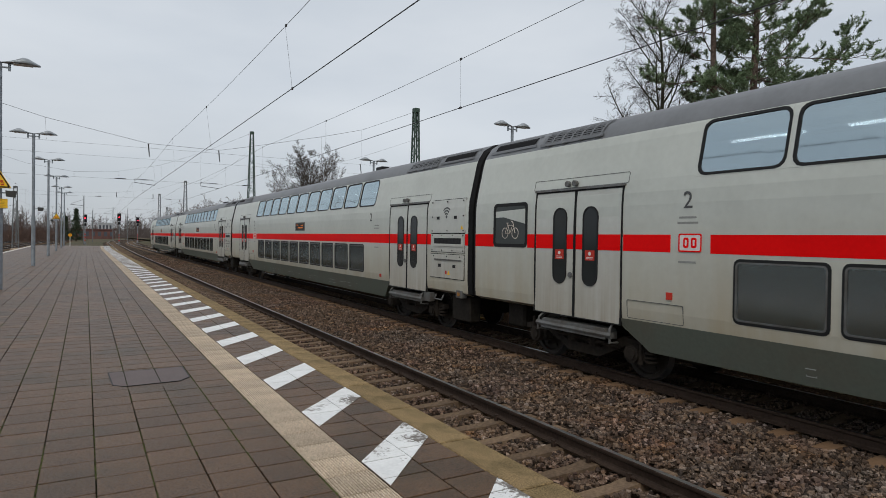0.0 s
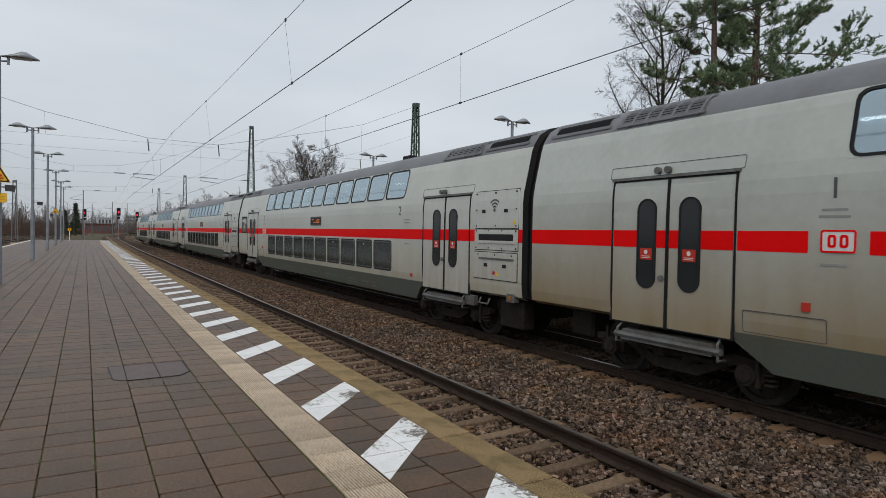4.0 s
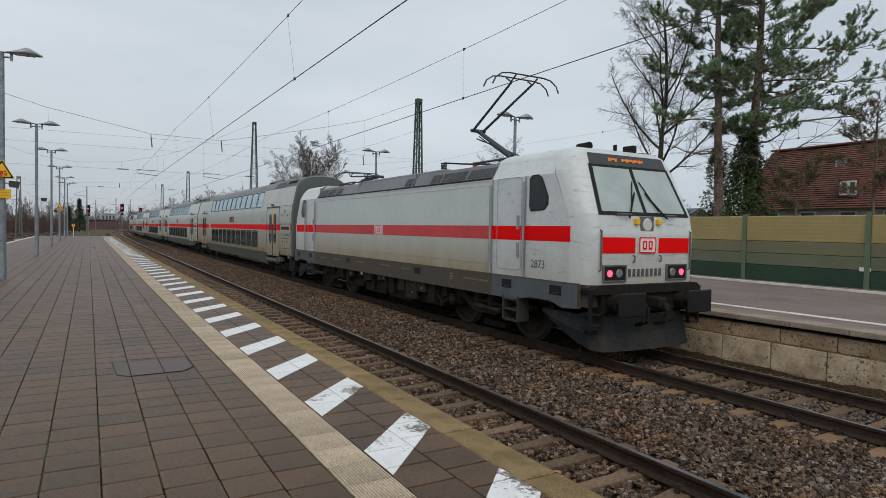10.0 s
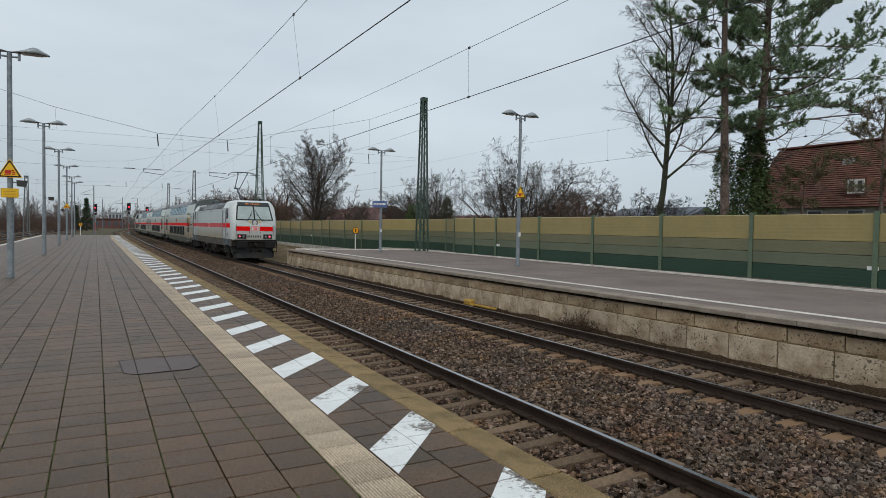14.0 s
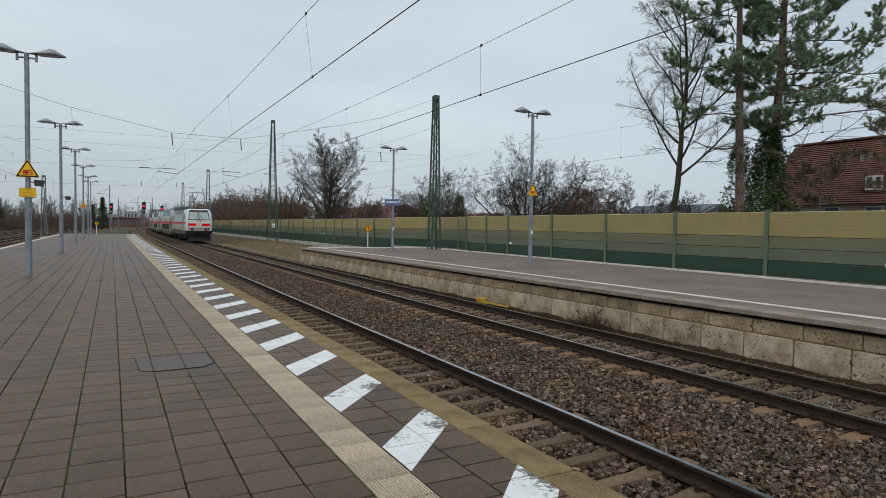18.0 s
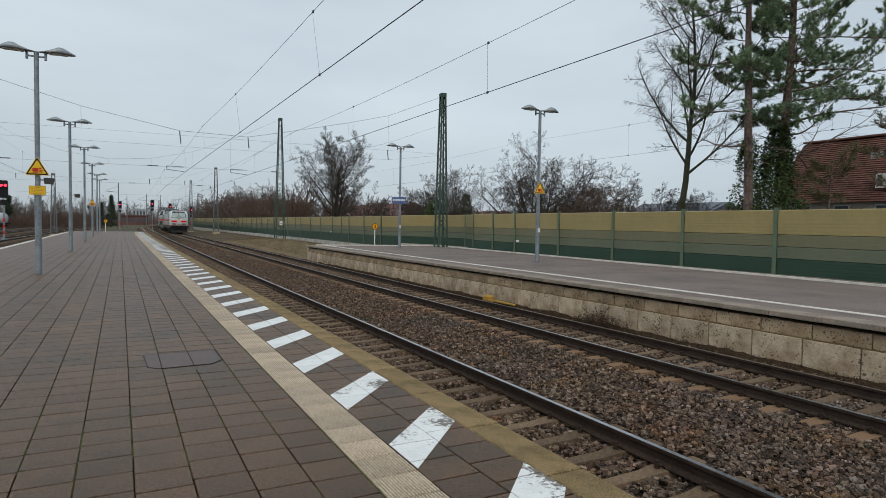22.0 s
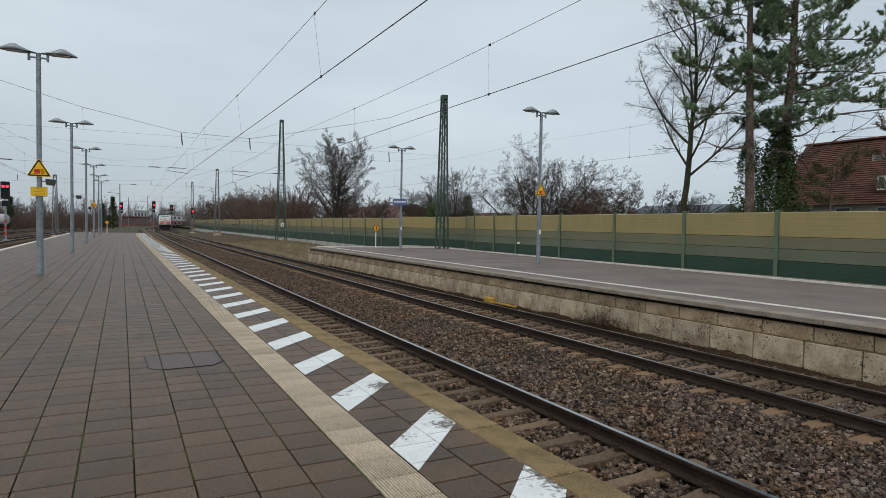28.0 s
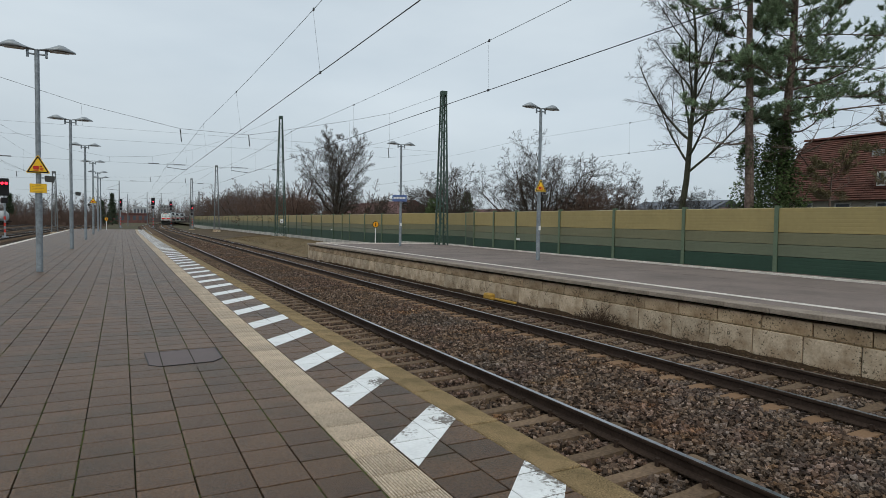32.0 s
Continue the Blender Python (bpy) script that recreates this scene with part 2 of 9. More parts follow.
def stone_material():
    """Crushed stone: each stone its own shade of grey, brown or rust."""
    m = material("ballast_stone", (0.168, 0.129, 0.102), 0.85, spec=0.2, grain=0.35, scale=60, stain=0.12, stain_scale=0.9)
    n, l = m.node_tree.nodes, m.node_tree.links
    bsdf = n["Principled BSDF"]
    old = bsdf.inputs["Base Color"].links[0].from_socket
    geo, ramp = n.new("ShaderNodeNewGeometry"), n.new("ShaderNodeValToRGB")
    tones = ((0.0, (0.22, 0.2, 0.19)), (0.3, (0.5, 0.46, 0.43)), (0.5, (0.8, 0.68, 0.58)), (0.7, (1.05, 1.0, 0.96)), (0.85, (1.15, 1.0, 0.82)), (0.95, (1.8, 1.75, 1.7)))
    e = ramp.color_ramp.elements
    for k, (p, c) in enumerate(tones):
        q = e[k] if k < 2 else e.new(p)
        q.position, q.color = p, (*c, 1)
    mix = n.new("ShaderNodeMix")
    mix.data_type, mix.blend_type = "RGBA", "MULTIPLY"
    mix.inputs[0].default_value = 1.0
    l.new(geo.outputs["Random Per Island"], ramp.inputs[0])
    l.new(old, mix.inputs[6]), l.new(ramp.outputs[0], mix.inputs[7])
    old = mix.outputs[2]
    co = n.new("ShaderNodeTexCoord")
    for scale, shift, low, high, most, tone in ((0.55, 0.0, 0.47, 0.62, 0.75, (0.8, 0.94, 1.12)), (0.8, 9.0, 0.53, 0.66, 0.85, (1.3, 1.02, 0.68)), (0.45, 21.0, 0.5, 0.66, 0.7, (1.05, 0.86, 0.9))):
        mp, ns, r, k = (n.new(q) for q in ("ShaderNodeMapping", "ShaderNodeTexNoise", "ShaderNodeMapRange", "ShaderNodeMix"))
        mp.inputs["Location"].default_value = (shift, shift, 0)
        ns.inputs["Scale"].default_value, ns.inputs["Detail"].default_value, ns.inputs["Roughness"].default_value = scale, 6, 0.75
        r.inputs[1].default_value, r.inputs[2].default_value, r.inputs[4].default_value = low, high, most
        k.data_type, k.blend_type = "RGBA", "MULTIPLY"
        k.inputs[7].default_value = (*tone, 1)
        l.new(co.outputs["Object"], mp.inputs[0]), l.new(mp.outputs[0], ns.inputs["Vector"]), l.new(ns.outputs["Fac"], r.inputs[0])
        l.new(r.outputs[0], k.inputs[0]), l.new(old, k.inputs[6])
        old = k.outputs[2]
    l.new(old, bsdf.inputs["Base Color"])
    return m


STONE = stone_material()


def ballast_material():
    """Packed crushed stone seen from afar: cells of mixed grey and brown, shade in the gaps painted in."""
    m = material("ballast_bed", (0.09, 0.068, 0.053), 0.95, spec=0.1, grain=0.25, scale=30, stain=0.14, stain_scale=0.5)
    n, l = m.node_tree.nodes, m.node_tree.links
    bsdf = n["Principled BSDF"]
    old = bsdf.inputs["Base Color"].links[0].from_socket
    co, cell = n.new("ShaderNodeTexCoord"), n.new("ShaderNodeTexVoronoi")
    cell.inputs["Scale"].default_value = 17
    l.new(co.outputs["Object"], cell.inputs["Vector"])
    sep, ramp, gap = n.new("ShaderNodeSeparateColor"), n.new("ShaderNodeValToRGB"), n.new("ShaderNodeMapRange")
    l.new(cell.outputs["Color"], sep.inputs[0]), l.new(sep.outputs[0], ramp.inputs[0])
    e = ramp.color_ramp.elements
    e[0].color, e[1].color = (0.35, 0.34, 0.33, 1), (1.8, 1.7, 1.6, 1)
    q = e.new(0.55)
    q.color = (0.95, 0.85, 0.72, 1)
    gap.inputs[1].default_value, gap.inputs[2].default_value, gap.inputs[3].default_value, gap.inputs[4].default_value = 0.25, 0.75, 1.0, 0.35
    l.new(cell.outputs["Distance"], gap.inputs[0])
    for s in (ramp.outputs[0], gap.outputs[0]):
        mix = n.new("ShaderNodeMix")
        mix.data_type, mix.blend_type = "RGBA", "MULTIPLY"
        mix.inputs[0].default_value = 1.0
        l.new(old, mix.inputs[6]), l.new(s, mix.inputs[7])
        old = mix.outputs[2]
    l.new(old, bsdf.inputs["Base Color"])
    b = n.new("ShaderNodeBump")
    b.inputs["Strength"].default_value, b.inputs["Distance"].default_value, b.invert = 1.0, 0.03, True
    l.new(cell.outputs["Distance"], b.inputs["Height"]), l.new(b.outputs[0], bsdf.inputs["Normal"])
    return m


BALLAST = ballast_material()
SOIL = material("soil", (0.105, 0.082, 0.055), 0.95, grain=0.35, scale=3, stain=0.3, stain_scale=0.12, tint=(0.06, 0.075, 0.035), bump=0.6, bump_scale=8, spec=0.15)
VERGE = material("verge_soil", (0.088, 0.066, 0.046), 0.95, grain=0.4, scale=6, stain=0.25, stain_scale=0.4, tint=(0.13, 0.1, 0.06), bump=0.8, bump_scale=9, spec=0.1)
WALL_SOIL = material("wall_foot_soil", (0.045, 0.03, 0.019), 0.95, grain=0.6, scale=25, stain=0.25, stain_scale=3, tint=(0.06, 0.042, 0.022), bump=1.0, bump_scale=30, spec=0.1)
DRYGRASS = material("dry_grass", (0.175, 0.13, 0.075), 0.95, grain=0.4, scale=9, stain=0.25, stain_scale=0.7, tint=(0.115, 0.088, 0.048), bump=0.8, bump_scale=14, spec=0.15)
SLEEPER = rust_ends(material("sleeper", (0.172, 0.12, 0.078), 0.9, grain=0.25, scale=30, stain=0.2, stain_scale=3, tint=(0.12, 0.085, 0.06), bump=0.3, bump_scale=80, piece=0.22, spec=0.15))
SLEEPER_FAR = material("far_sleeper", (0.175, 0.126, 0.088), 0.9, grain=0.25, scale=30, stain=0.2, stain_scale=3, tint=(0.12, 0.085, 0.06), island=0.2, spec=0.15)
RAIL_SIDE = material("rail_rust", (0.052, 0.036, 0.028), 0.75, metal=0.2, grain=0.25, scale=30, stain=0.2, stain_scale=4, bump=0.2, spec=0.15)
RAIL_TOP = material("rail_head", (0.4, 0.41, 0.43), 0.28, metal=1.0, grain=0.06, scale=40, stain=0.08, stain_scale=5)
PAINT_WHITE = material("white_paint", (0.75, 0.75, 0.74), 0.6, grain=0.06, scale=30, stain=0.06, stain_scale=2, bump=0.1)
LINE_WHITE = material("line_paint", (0.72, 0.67, 0.61), 0.75, grain=0.12, scale=25, stain=0.18, stain_scale=1.5)
GALV = material("galvanised", (0.27, 0.305, 0.34), 0.55, metal=0.35, grain=0.2, scale=14, stain=0.22, stain_scale=2.2)
LAMP_GREY = material("lamp_housing", (0.33, 0.36, 0.39), 0.45, metal=0.3, grain=0.05, stain=0.08)
LENS = material("lamp_lens", (0.6, 0.62, 0.62), 0.3, grain=0.03, stain=0.04)
MAST_GREEN = material("mast_paint", (0.062, 0.1, 0.082), 0.6, metal=0.2, grain=0.15, scale=8, stain=0.2, stain_scale=1.0)
MAST_GREY = material("mast_grey", (0.16, 0.17, 0.175), 0.65, metal=0.2, grain=0.12, stain=0.15)
WIRE = material("wire", (0.07, 0.07, 0.075), 0.6, metal=0.5, grain=0.05, stain=0.05)
PORCELAIN = material("insulator", (0.035, 0.03, 0.03), 0.35, grain=0.05, stain=0.05)
BLACK = material("black_plastic", (0.018, 0.018, 0.02), 0.5, grain=0.1, stain=0.08, spec=0.15)
RUBBER = material("rubber", (0.016, 0.016, 0.017), 0.75, grain=0.15, stain=0.1, spec=0.15)
YELLOW = material("sign_yellow", (0.85, 0.52, 0.02), 0.45, grain=0.04, stain=0.06)
YELLOW_WORN = material("worn_yellow", (0.45, 0.27, 0.05), 0.7, grain=0.2, scale=20, stain=0.2, stain_scale=5)
ORANGE = material("sign_orange", (0.8, 0.36, 0.01), 0.45, grain=0.04, stain=0.05)
SIGN_RED = material("sign_red", (0.5, 0.03, 0.015), 0.5, grain=0.04, stain=0.05)
SIGN_BLUE = material("sign_blue", (0.1, 0.15, 0.34), 0.4, grain=0.04, stain=0.08)
COVER = material("cover_steel", (0.118, 0.088, 0.083), 0.58, metal=0.0, grain=0.14, scale=60, stain=0.1, stain_scale=3, bump=0.2, bump_scale=150)
COACH_WHITE = low_dirt(material("coach_white", (0.555, 0.59, 0.558), 0.34, grain=0.03, scale=9, stain=0.06, stain_scale=0.5), (0.34, 0.265, 0.15), 0.7, 2.8, 0.9, 2.6, 0.5)
COACH_PANEL = low_dirt(material("coach_panel", (0.56, 0.585, 0.56), 0.4, grain=0.03, scale=9, stain=0.06, stain_scale=0.9), (0.28, 0.215, 0.135), 0.8, 2.7, 0.8)
DIRTY_WHITE = low_dirt(material("grimy_coach_white", (0.505, 0.545, 0.52), 0.42, grain=0.04, scale=9, stain=0.08, stain_scale=0.5), (0.26, 0.19, 0.1), 1.05, 3.1, 1.0, 2.0, 0.75)
COACH_RED = material("coach_red", (0.84, 0.004, 0.005), 0.5, spec=0.06, grain=0.03, stain=0.05, stain_scale=0.6)
LOCO_RED = material("loco_red", (0.62, 0.075, 0.08), 0.5, spec=0.2, grain=0.04, stain=0.1, stain_scale=0.8)
COACH_GREY = material("coach_sill_grey", (0.115, 0.131, 0.108), 0.5, grain=0.06, stain=0.15, stain_scale=0.8, tint=(0.12, 0.1, 0.075))
ROOF_GREY = material("roof_grey", (0.18, 0.19, 0.205), 0.5, grain=0.05, scale=10, stain=0.12, stain_scale=0.5)
END_GREY = material("end_grey", (0.045, 0.05, 0.052), 0.55, grain=0.1, stain=0.15, stain_scale=0.9, tint=(0.075, 0.06, 0.045), spec=0.15)
BELLOWS = material("bellows", (0.012, 0.012, 0.013), 0.8, grain=0.2, stain=0.1, spec=0.15)
LOCO_WHITE = low_dirt(material("loco_white", (0.575, 0.635, 0.635), 0.34, grain=0.04, scale=7, stain=0.06, stain_scale=0.6, tint=(0.46, 0.47, 0.46)), (0.3, 0.22, 0.115), 1.35, 2.55, 1.0, 1.6, 0.75)
LOCO_CAB = low_dirt(material("loco_cab_white", (0.62, 0.665, 0.68), 0.36, grain=0.05, scale=9, stain=0.09, stain_scale=1.2, tint=(0.47, 0.48, 0.48)), (0.3, 0.235, 0.15), 1.2, 2.3, 0.7, 2.0, 0.4)
CAB_SILL = material("cab_sill", (0.098, 0.11, 0.118), 0.6, grain=0.1, scale=12, stain=0.15, stain_scale=0.9)
PLOUGH_DARK = material("plough_grey", (0.022, 0.024, 0.026), 0.7, spec=0.2, grain=0.15, scale=12, stain=0.2, stain_scale=1.5, tint=(0.05, 0.042, 0.034))
LOCO_SILL = material("loco_sill", (0.078, 0.062, 0.045), 0.7, grain=0.12, scale=12, stain=0.15, stain_scale=0.9, tint=(0.07, 0.072, 0.07))
UNDER = material("underframe", (0.021, 0.018, 0.015), 0.8, grain=0.3, scale=14, stain=0.2, stain_scale=2, bump=0.2, spec=0.15)
STEP_GREY = material("step_metal", (0.15, 0.155, 0.155), 0.55, metal=0.3, grain=0.12, stain=0.2, stain_scale=3, tint=(0.08, 0.065, 0.05))
BOGIE_DUST = material("bogie_dust", (0.04, 0.033, 0.026), 0.9, grain=0.35, scale=9, stain=0.25, stain_scale=2, tint=(0.018, 0.015, 0.012), spec=0.15)
BOGIE_DARK = material("dark_bogie", (0.024, 0.02, 0.017), 0.9, grain=0.35, scale=9, stain=0.25, stain_scale=2, tint=(0.04, 0.032, 0.025), spec=0.15)
WHEEL_DARK = material("dark_wheel_steel", (0.03, 0.026, 0.022), 0.65, metal=0.4, grain=0.2, stain=0.2, stain_scale=4)
COACH_END = material("coach_end_grey", (0.105, 0.122, 0.122), 0.42, grain=0.08, stain=0.15, stain_scale=0.9, tint=(0.075, 0.075, 0.07), spec=0.3)
BLIND_PANE = material("blanked_pane", (0.05, 0.06, 0.06), 0.3, grain=0.06, stain=0.08)
WHEEL_STEEL = material("wheel_steel", (0.045, 0.038, 0.031), 0.6, metal=0.5, grain=0.2, stain=0.2, stain_scale=4)
TREAD = material("wheel_tread", (0.3, 0.3, 0.3), 0.35, metal=0.9, grain=0.05, stain=0.1)
GASKET = material("window_rubber", (0.02, 0.021, 0.022), 0.6, grain=0.05, stain=0.05, spec=0.15)
NUMERAL = material("numeral_grey", (0.09, 0.095, 0.1), 0.6, grain=0.04, stain=0.04)
SEAT = material("seat_blue", (0.05, 0.065, 0.1), 0.9, grain=0.1, stain=0.1)
INTERIOR = material("interior_pale", (0.42, 0.43, 0.43), 0.7, grain=0.04, stain=0.05)
TAIL_LIGHT = glow("tail_light", (1.0, 0.1, 0.16), 1.3)
SIGNAL_RED = glow("signal_red", (1.0, 0.015, 0.035), 6.0)
SCREEN_AMBER = glow("screen_amber", (0.8, 0.22, 0.03), 0.26)
TUBE_LIGHT = glow("tube_light", (1.0, 0.97, 0.9), 9.0)
BARK = material("bark", (0.07, 0.056, 0.045), 0.95, grain=0.3, scale=9, stain=0.2, stain_scale=1.5, bump=0.6, bump_scale=18, spec=0.15)
BARK_PINE = material("bark_pine", (0.175, 0.132, 0.112), 0.95, grain=0.45, scale=7, stain=0.25, stain_scale=1.2, bump=0.8, bump_scale=14, spec=0.15)
BARK_GREEN = material("bark_mossy", (0.062, 0.068, 0.042), 0.95, grain=0.3, scale=9, stain=0.25, stain_scale=0.6, tint=(0.06, 0.052, 0.042), bump=0.5, bump_scale=18)
TWIG = material("twig", (0.088, 0.075, 0.064), 0.95, grain=0.2, scale=5, stain=0.15, stain_scale=0.5, spec=0.15)
# Paler than the near twigs: distance haze put into the colour.
HAZY_TWIG = material("far_twig", (0.15, 0.124, 0.115), 0.95, grain=0.25, scale=0.5, stain=0.2, stain_scale=0.05, spec=0.15)
TWIG_MID = material("twig_greyish", (0.068, 0.057, 0.048), 0.95, grain=0.2, scale=5, stain=0.15, stain_scale=0.5, spec=0.15)
TWIG_RED = material("twig_reddish", (0.135, 0.09, 0.072), 0.95, grain=0.25, scale=5, stain=0.2, stain_scale=0.4, spec=0.15)
NEEDLE = material("needles", (0.25, 0.34, 0.2), 0.75, grain=0.3, scale=3, stain=0.25, stain_scale=0.5, island=0.45, spec=0.15)
NEEDLE_BROWN = material("brown_needles", (0.2, 0.185, 0.1), 0.8, grain=0.3, scale=3, stain=0.25, stain_scale=0.5, tint=(0.1, 0.07, 0.045), island=0.45, spec=0.15)
NEEDLE_DARK = material("dark_needles", (0.06, 0.082, 0.05), 0.8, grain=0.3, scale=3, stain=0.25, stain_scale=0.5, island=0.4, spec=0.15)
IVY = material("ivy_leaf", (0.072, 0.104, 0.04), 0.85, spec=0.15, grain=0.3, scale=5, stain=0.25, stain_scale=0.6, island=0.5)
ROOF_TILE = material("roof_tile", (0.165, 0.074, 0.056), 0.85, grain=0.15, scale=10, stain=0.2, stain_scale=0.6, island=0.25)
RENDER_WALL = material("house_plaster", (0.5, 0.47, 0.42), 0.9, grain=0.06, stain=0.12, stain_scale=0.5)
FAR_RED = material("far_red", (0.15, 0.075, 0.068), 0.85, grain=0.15, scale=1.5, stain=0.2, stain_scale=0.2)
FAR_GREY = material("far_grey", (0.42, 0.44, 0.46), 0.85, grain=0.08, stain=0.1, stain_scale=0.2)
SOLAR = material("solar_panel", (0.05, 0.055, 0.075), 0.25, grain=0.05, stain=0.08)
BARRIER_POST = material("barrier_post", (0.13, 0.175, 0.115), 0.55, metal=0.1, grain=0.08, stain=0.12)


def glass(name, color, rough=0.03, through_part=0.5, ior=2.1, ripple=0.0, coated=0.0):
    """Thin tinted pane: a mirror-like gloss over a see-through tint."""
    m = bpy.data.materials.new(name)
    m.use_nodes = True
    n, l = m.node_tree.nodes, m.node_tree.links
    n.clear()
    out, mix, clear, gloss, fr = (n.new(k) for k in ("ShaderNodeOutputMaterial", "ShaderNodeMixShader", "ShaderNodeBsdfTransparent",
                                                     "ShaderNodeBsdfGlossy", "ShaderNodeFresnel"))
    clear.inputs[0].default_value = (*[c * through_part for c in color], 1)
    gloss.inputs["Color"].default_value, gloss.inputs["Roughness"].default_value = (0.54, 0.64, 0.68, 1), rough
    fr.inputs["IOR"].default_value = ior
    if ripple:
        co, mp, wave, bump = (n.new(k) for k in ("ShaderNodeTexCoord", "ShaderNodeMapping", "ShaderNodeTexNoise", "ShaderNodeBump"))
        mp.inputs["Scale"].default_value = (1, 0.55, 3.2)
        wave.inputs["Scale"].default_value, wave.inputs["Detail"].default_value = 1.6, 1.5
        bump.inputs["Strength"].default_value, bump.inputs["Distance"].default_value = 1.0, ripple
        l.new(co.outputs["Object"], mp.inputs[0]), l.new(mp.outputs[0], wave.inputs["Vector"])
        l.new(wave.outputs["Fac"], bump.inputs["Height"]), l.new(bump.outputs[0], gloss.inputs["Normal"])
    share = fr.outputs[0]
    if coated:
        lw, r = n.new("ShaderNodeLayerWeight"), n.new("ShaderNodeMapRange")
        r.inputs[3].default_value = coated
        l.new(lw.outputs["Facing"], r.inputs[0])
        share = r.outputs[0]
    l.new(share, mix.inputs[0]), l.new(clear.outputs[0], mix.inputs[1]), l.new(gloss.outputs[0], mix.inputs[2])
    l.new(mix.outputs[0], out.inputs[0])
    return m


PANE = glass("train_pane", (0.75, 0.84, 0.9), 0.05, 0.75, 6.5, 0.0012, 0.6)
PANE_DARK = glass("train_pane_dark", (0.7, 0.78, 0.76), 0.16, 0.6, 6.0)
PANE_BLIND = material("dark_pane", (0.022, 0.026, 0.028), 0.12, grain=0.03, stain=0.05, spec=0.35)
NUMERAL_PALE = material("small_lettering", (0.3, 0.31, 0.3), 0.7, grain=0.05, stain=0.1)


# ---- geometry tools ----
class Geo:
    """Gathers vertices and faces of one mesh."""

    def __init__(self):
        self.v, self.f, self.k = [], [], []

    def add(self, vs, fs, slot=0):
        b = len(self.v)
        self.v += [tuple(p) for p in vs]
        self.f += [tuple(b + i for i in f) for f in fs]
        self.k += [slot] * len(fs)
        return self

    def box(self, x0, x1, y0, y1, z0, z1, c=0.0, slot=0):
        if c <= 0:
            p = [(x, y, z) for z in (z0, z1) for y in (y0, y1) for x in (x0, x1)]
            return self.add(p, [(0, 2, 3, 1), (4, 5, 7, 6), (0, 1, 5, 4), (2, 6, 7, 3), (0, 4, 6, 2), (1, 3, 7, 5)], slot)
        lo, hi, p, idx = (x0, y0, z0), (x1, y1, z1), [], {}
        for s in [(i, j, k) for i in (0, 1) for j in (0, 1) for k in (0, 1)]:
            for a in range(3):
                q = []
                for d in range(3):
                    full = hi[d] if s[d] else lo[d]
                    q.append(full if d == a else full + (-c if s[d] else c))
                idx[s, a] = len(p)
                p.append(q)
        fs = []
        for a in range(3):
            b, d = (a + 1) % 3, (a + 2) % 3
            for side in (0, 1):
                ring = []
                for i, j in ((0, 0), (1, 0), (1, 1), (0, 1)):
                    s = [0, 0, 0]
                    s[a], s[b], s[d] = side, i, j
                    ring.append(idx[tuple(s), a])
                fs.append(ring if side else ring[::-1])
            for i in (0, 1):
                for j in (0, 1):
                    e = []
                    for k in (0, 1):
                        s = [0, 0, 0]
                        s[a], s[b], s[d] = k, i, j
                        e += [idx[tuple(s), b], idx[tuple(s), d]]
                    f = [e[0], e[1], e[3], e[2]]
                    fs.append(f if (i ^ j) else f[::-1])
        for s in [(i, j, k) for i in (0, 1) for j in (0, 1) for k in (0, 1)]:
            t = [idx[s, 0], idx[s, 1], idx[s, 2]]
            fs.append(t if (sum(s) % 2) else t[::-1])
        return self.add(p, fs, slot)

    def tube(self, pts, r, n=6, caps=True, slot=0):
        """A round bar along points; r is one radius or one for each point."""
        pts = [Vector(p) for p in pts]
        rs = r if isinstance(r, (list, tuple)) else [r] * len(pts)
        up, vs, fs = None, [], []
        for i, p in enumerate(pts):
            d = (pts[min(i + 1, len(pts) - 1)] - pts[max(i - 1, 0)]).normalized()
            if up is None:
                up = d.cross(Vector((0, 0, 1)) if abs(d.z) < 0.9 else Vector((1, 0, 0))).normalized()
            else:
                up = (up - d * up.dot(d)).normalized()
            w = d.cross(up)
            vs += [p + (up * math.cos(2 * math.pi * k / n) + w * math.sin(2 * math.pi * k / n)) * rs[i] for k in range(n)]
        for i in range(len(pts) - 1):
            fs += [(i * n + k, i * n + (k + 1) % n, (i + 1) * n + (k + 1) % n, (i + 1) * n + k) for k in range(n)]
        if caps:
            fs += [tuple(range(n))[::-1], tuple(range((len(pts) - 1) * n, len(pts) * n))]
        return self.add(vs, fs, slot)

    def extrude(self, profile, y0, y1, slot=0, caps=True):
        """A closed (x, z) outline drawn out along y."""
        n = len(profile)
        vs = [(x, y0, z) for x, z in profile] + [(x, y1, z) for x, z in profile]
        fs = [(i, (i + 1) % n, n + (i + 1) % n, n + i) for i in range(n)]
        if caps:
            fs += [tuple(range(n))[::-1], tuple(range(n, 2 * n))]
        return self.add(vs, fs, slot)

    def flat(self, outline, axis, a, b, slot=0):
        """A plate: an outline in the plane across the axis ('x' or 'y' or 'z'), from a to b along it."""
        put = {"x": lambda p, q, s: (s, p, q), "y": lambda p, q, s: (p, s, q), "z": lambda p, q, s: (p, q, s)}[axis]
        n = len(outline)
        vs = [put(p, q, a) for p, q in outline] + [put(p, q, b) for p, q in outline]
        fs = [(i, (i + 1) % n, n + (i + 1) % n, n + i) for i in range(n)] + [tuple(range(n))[::-1], tuple(range(n, 2 * n))]
        return self.add(vs, fs, slot)

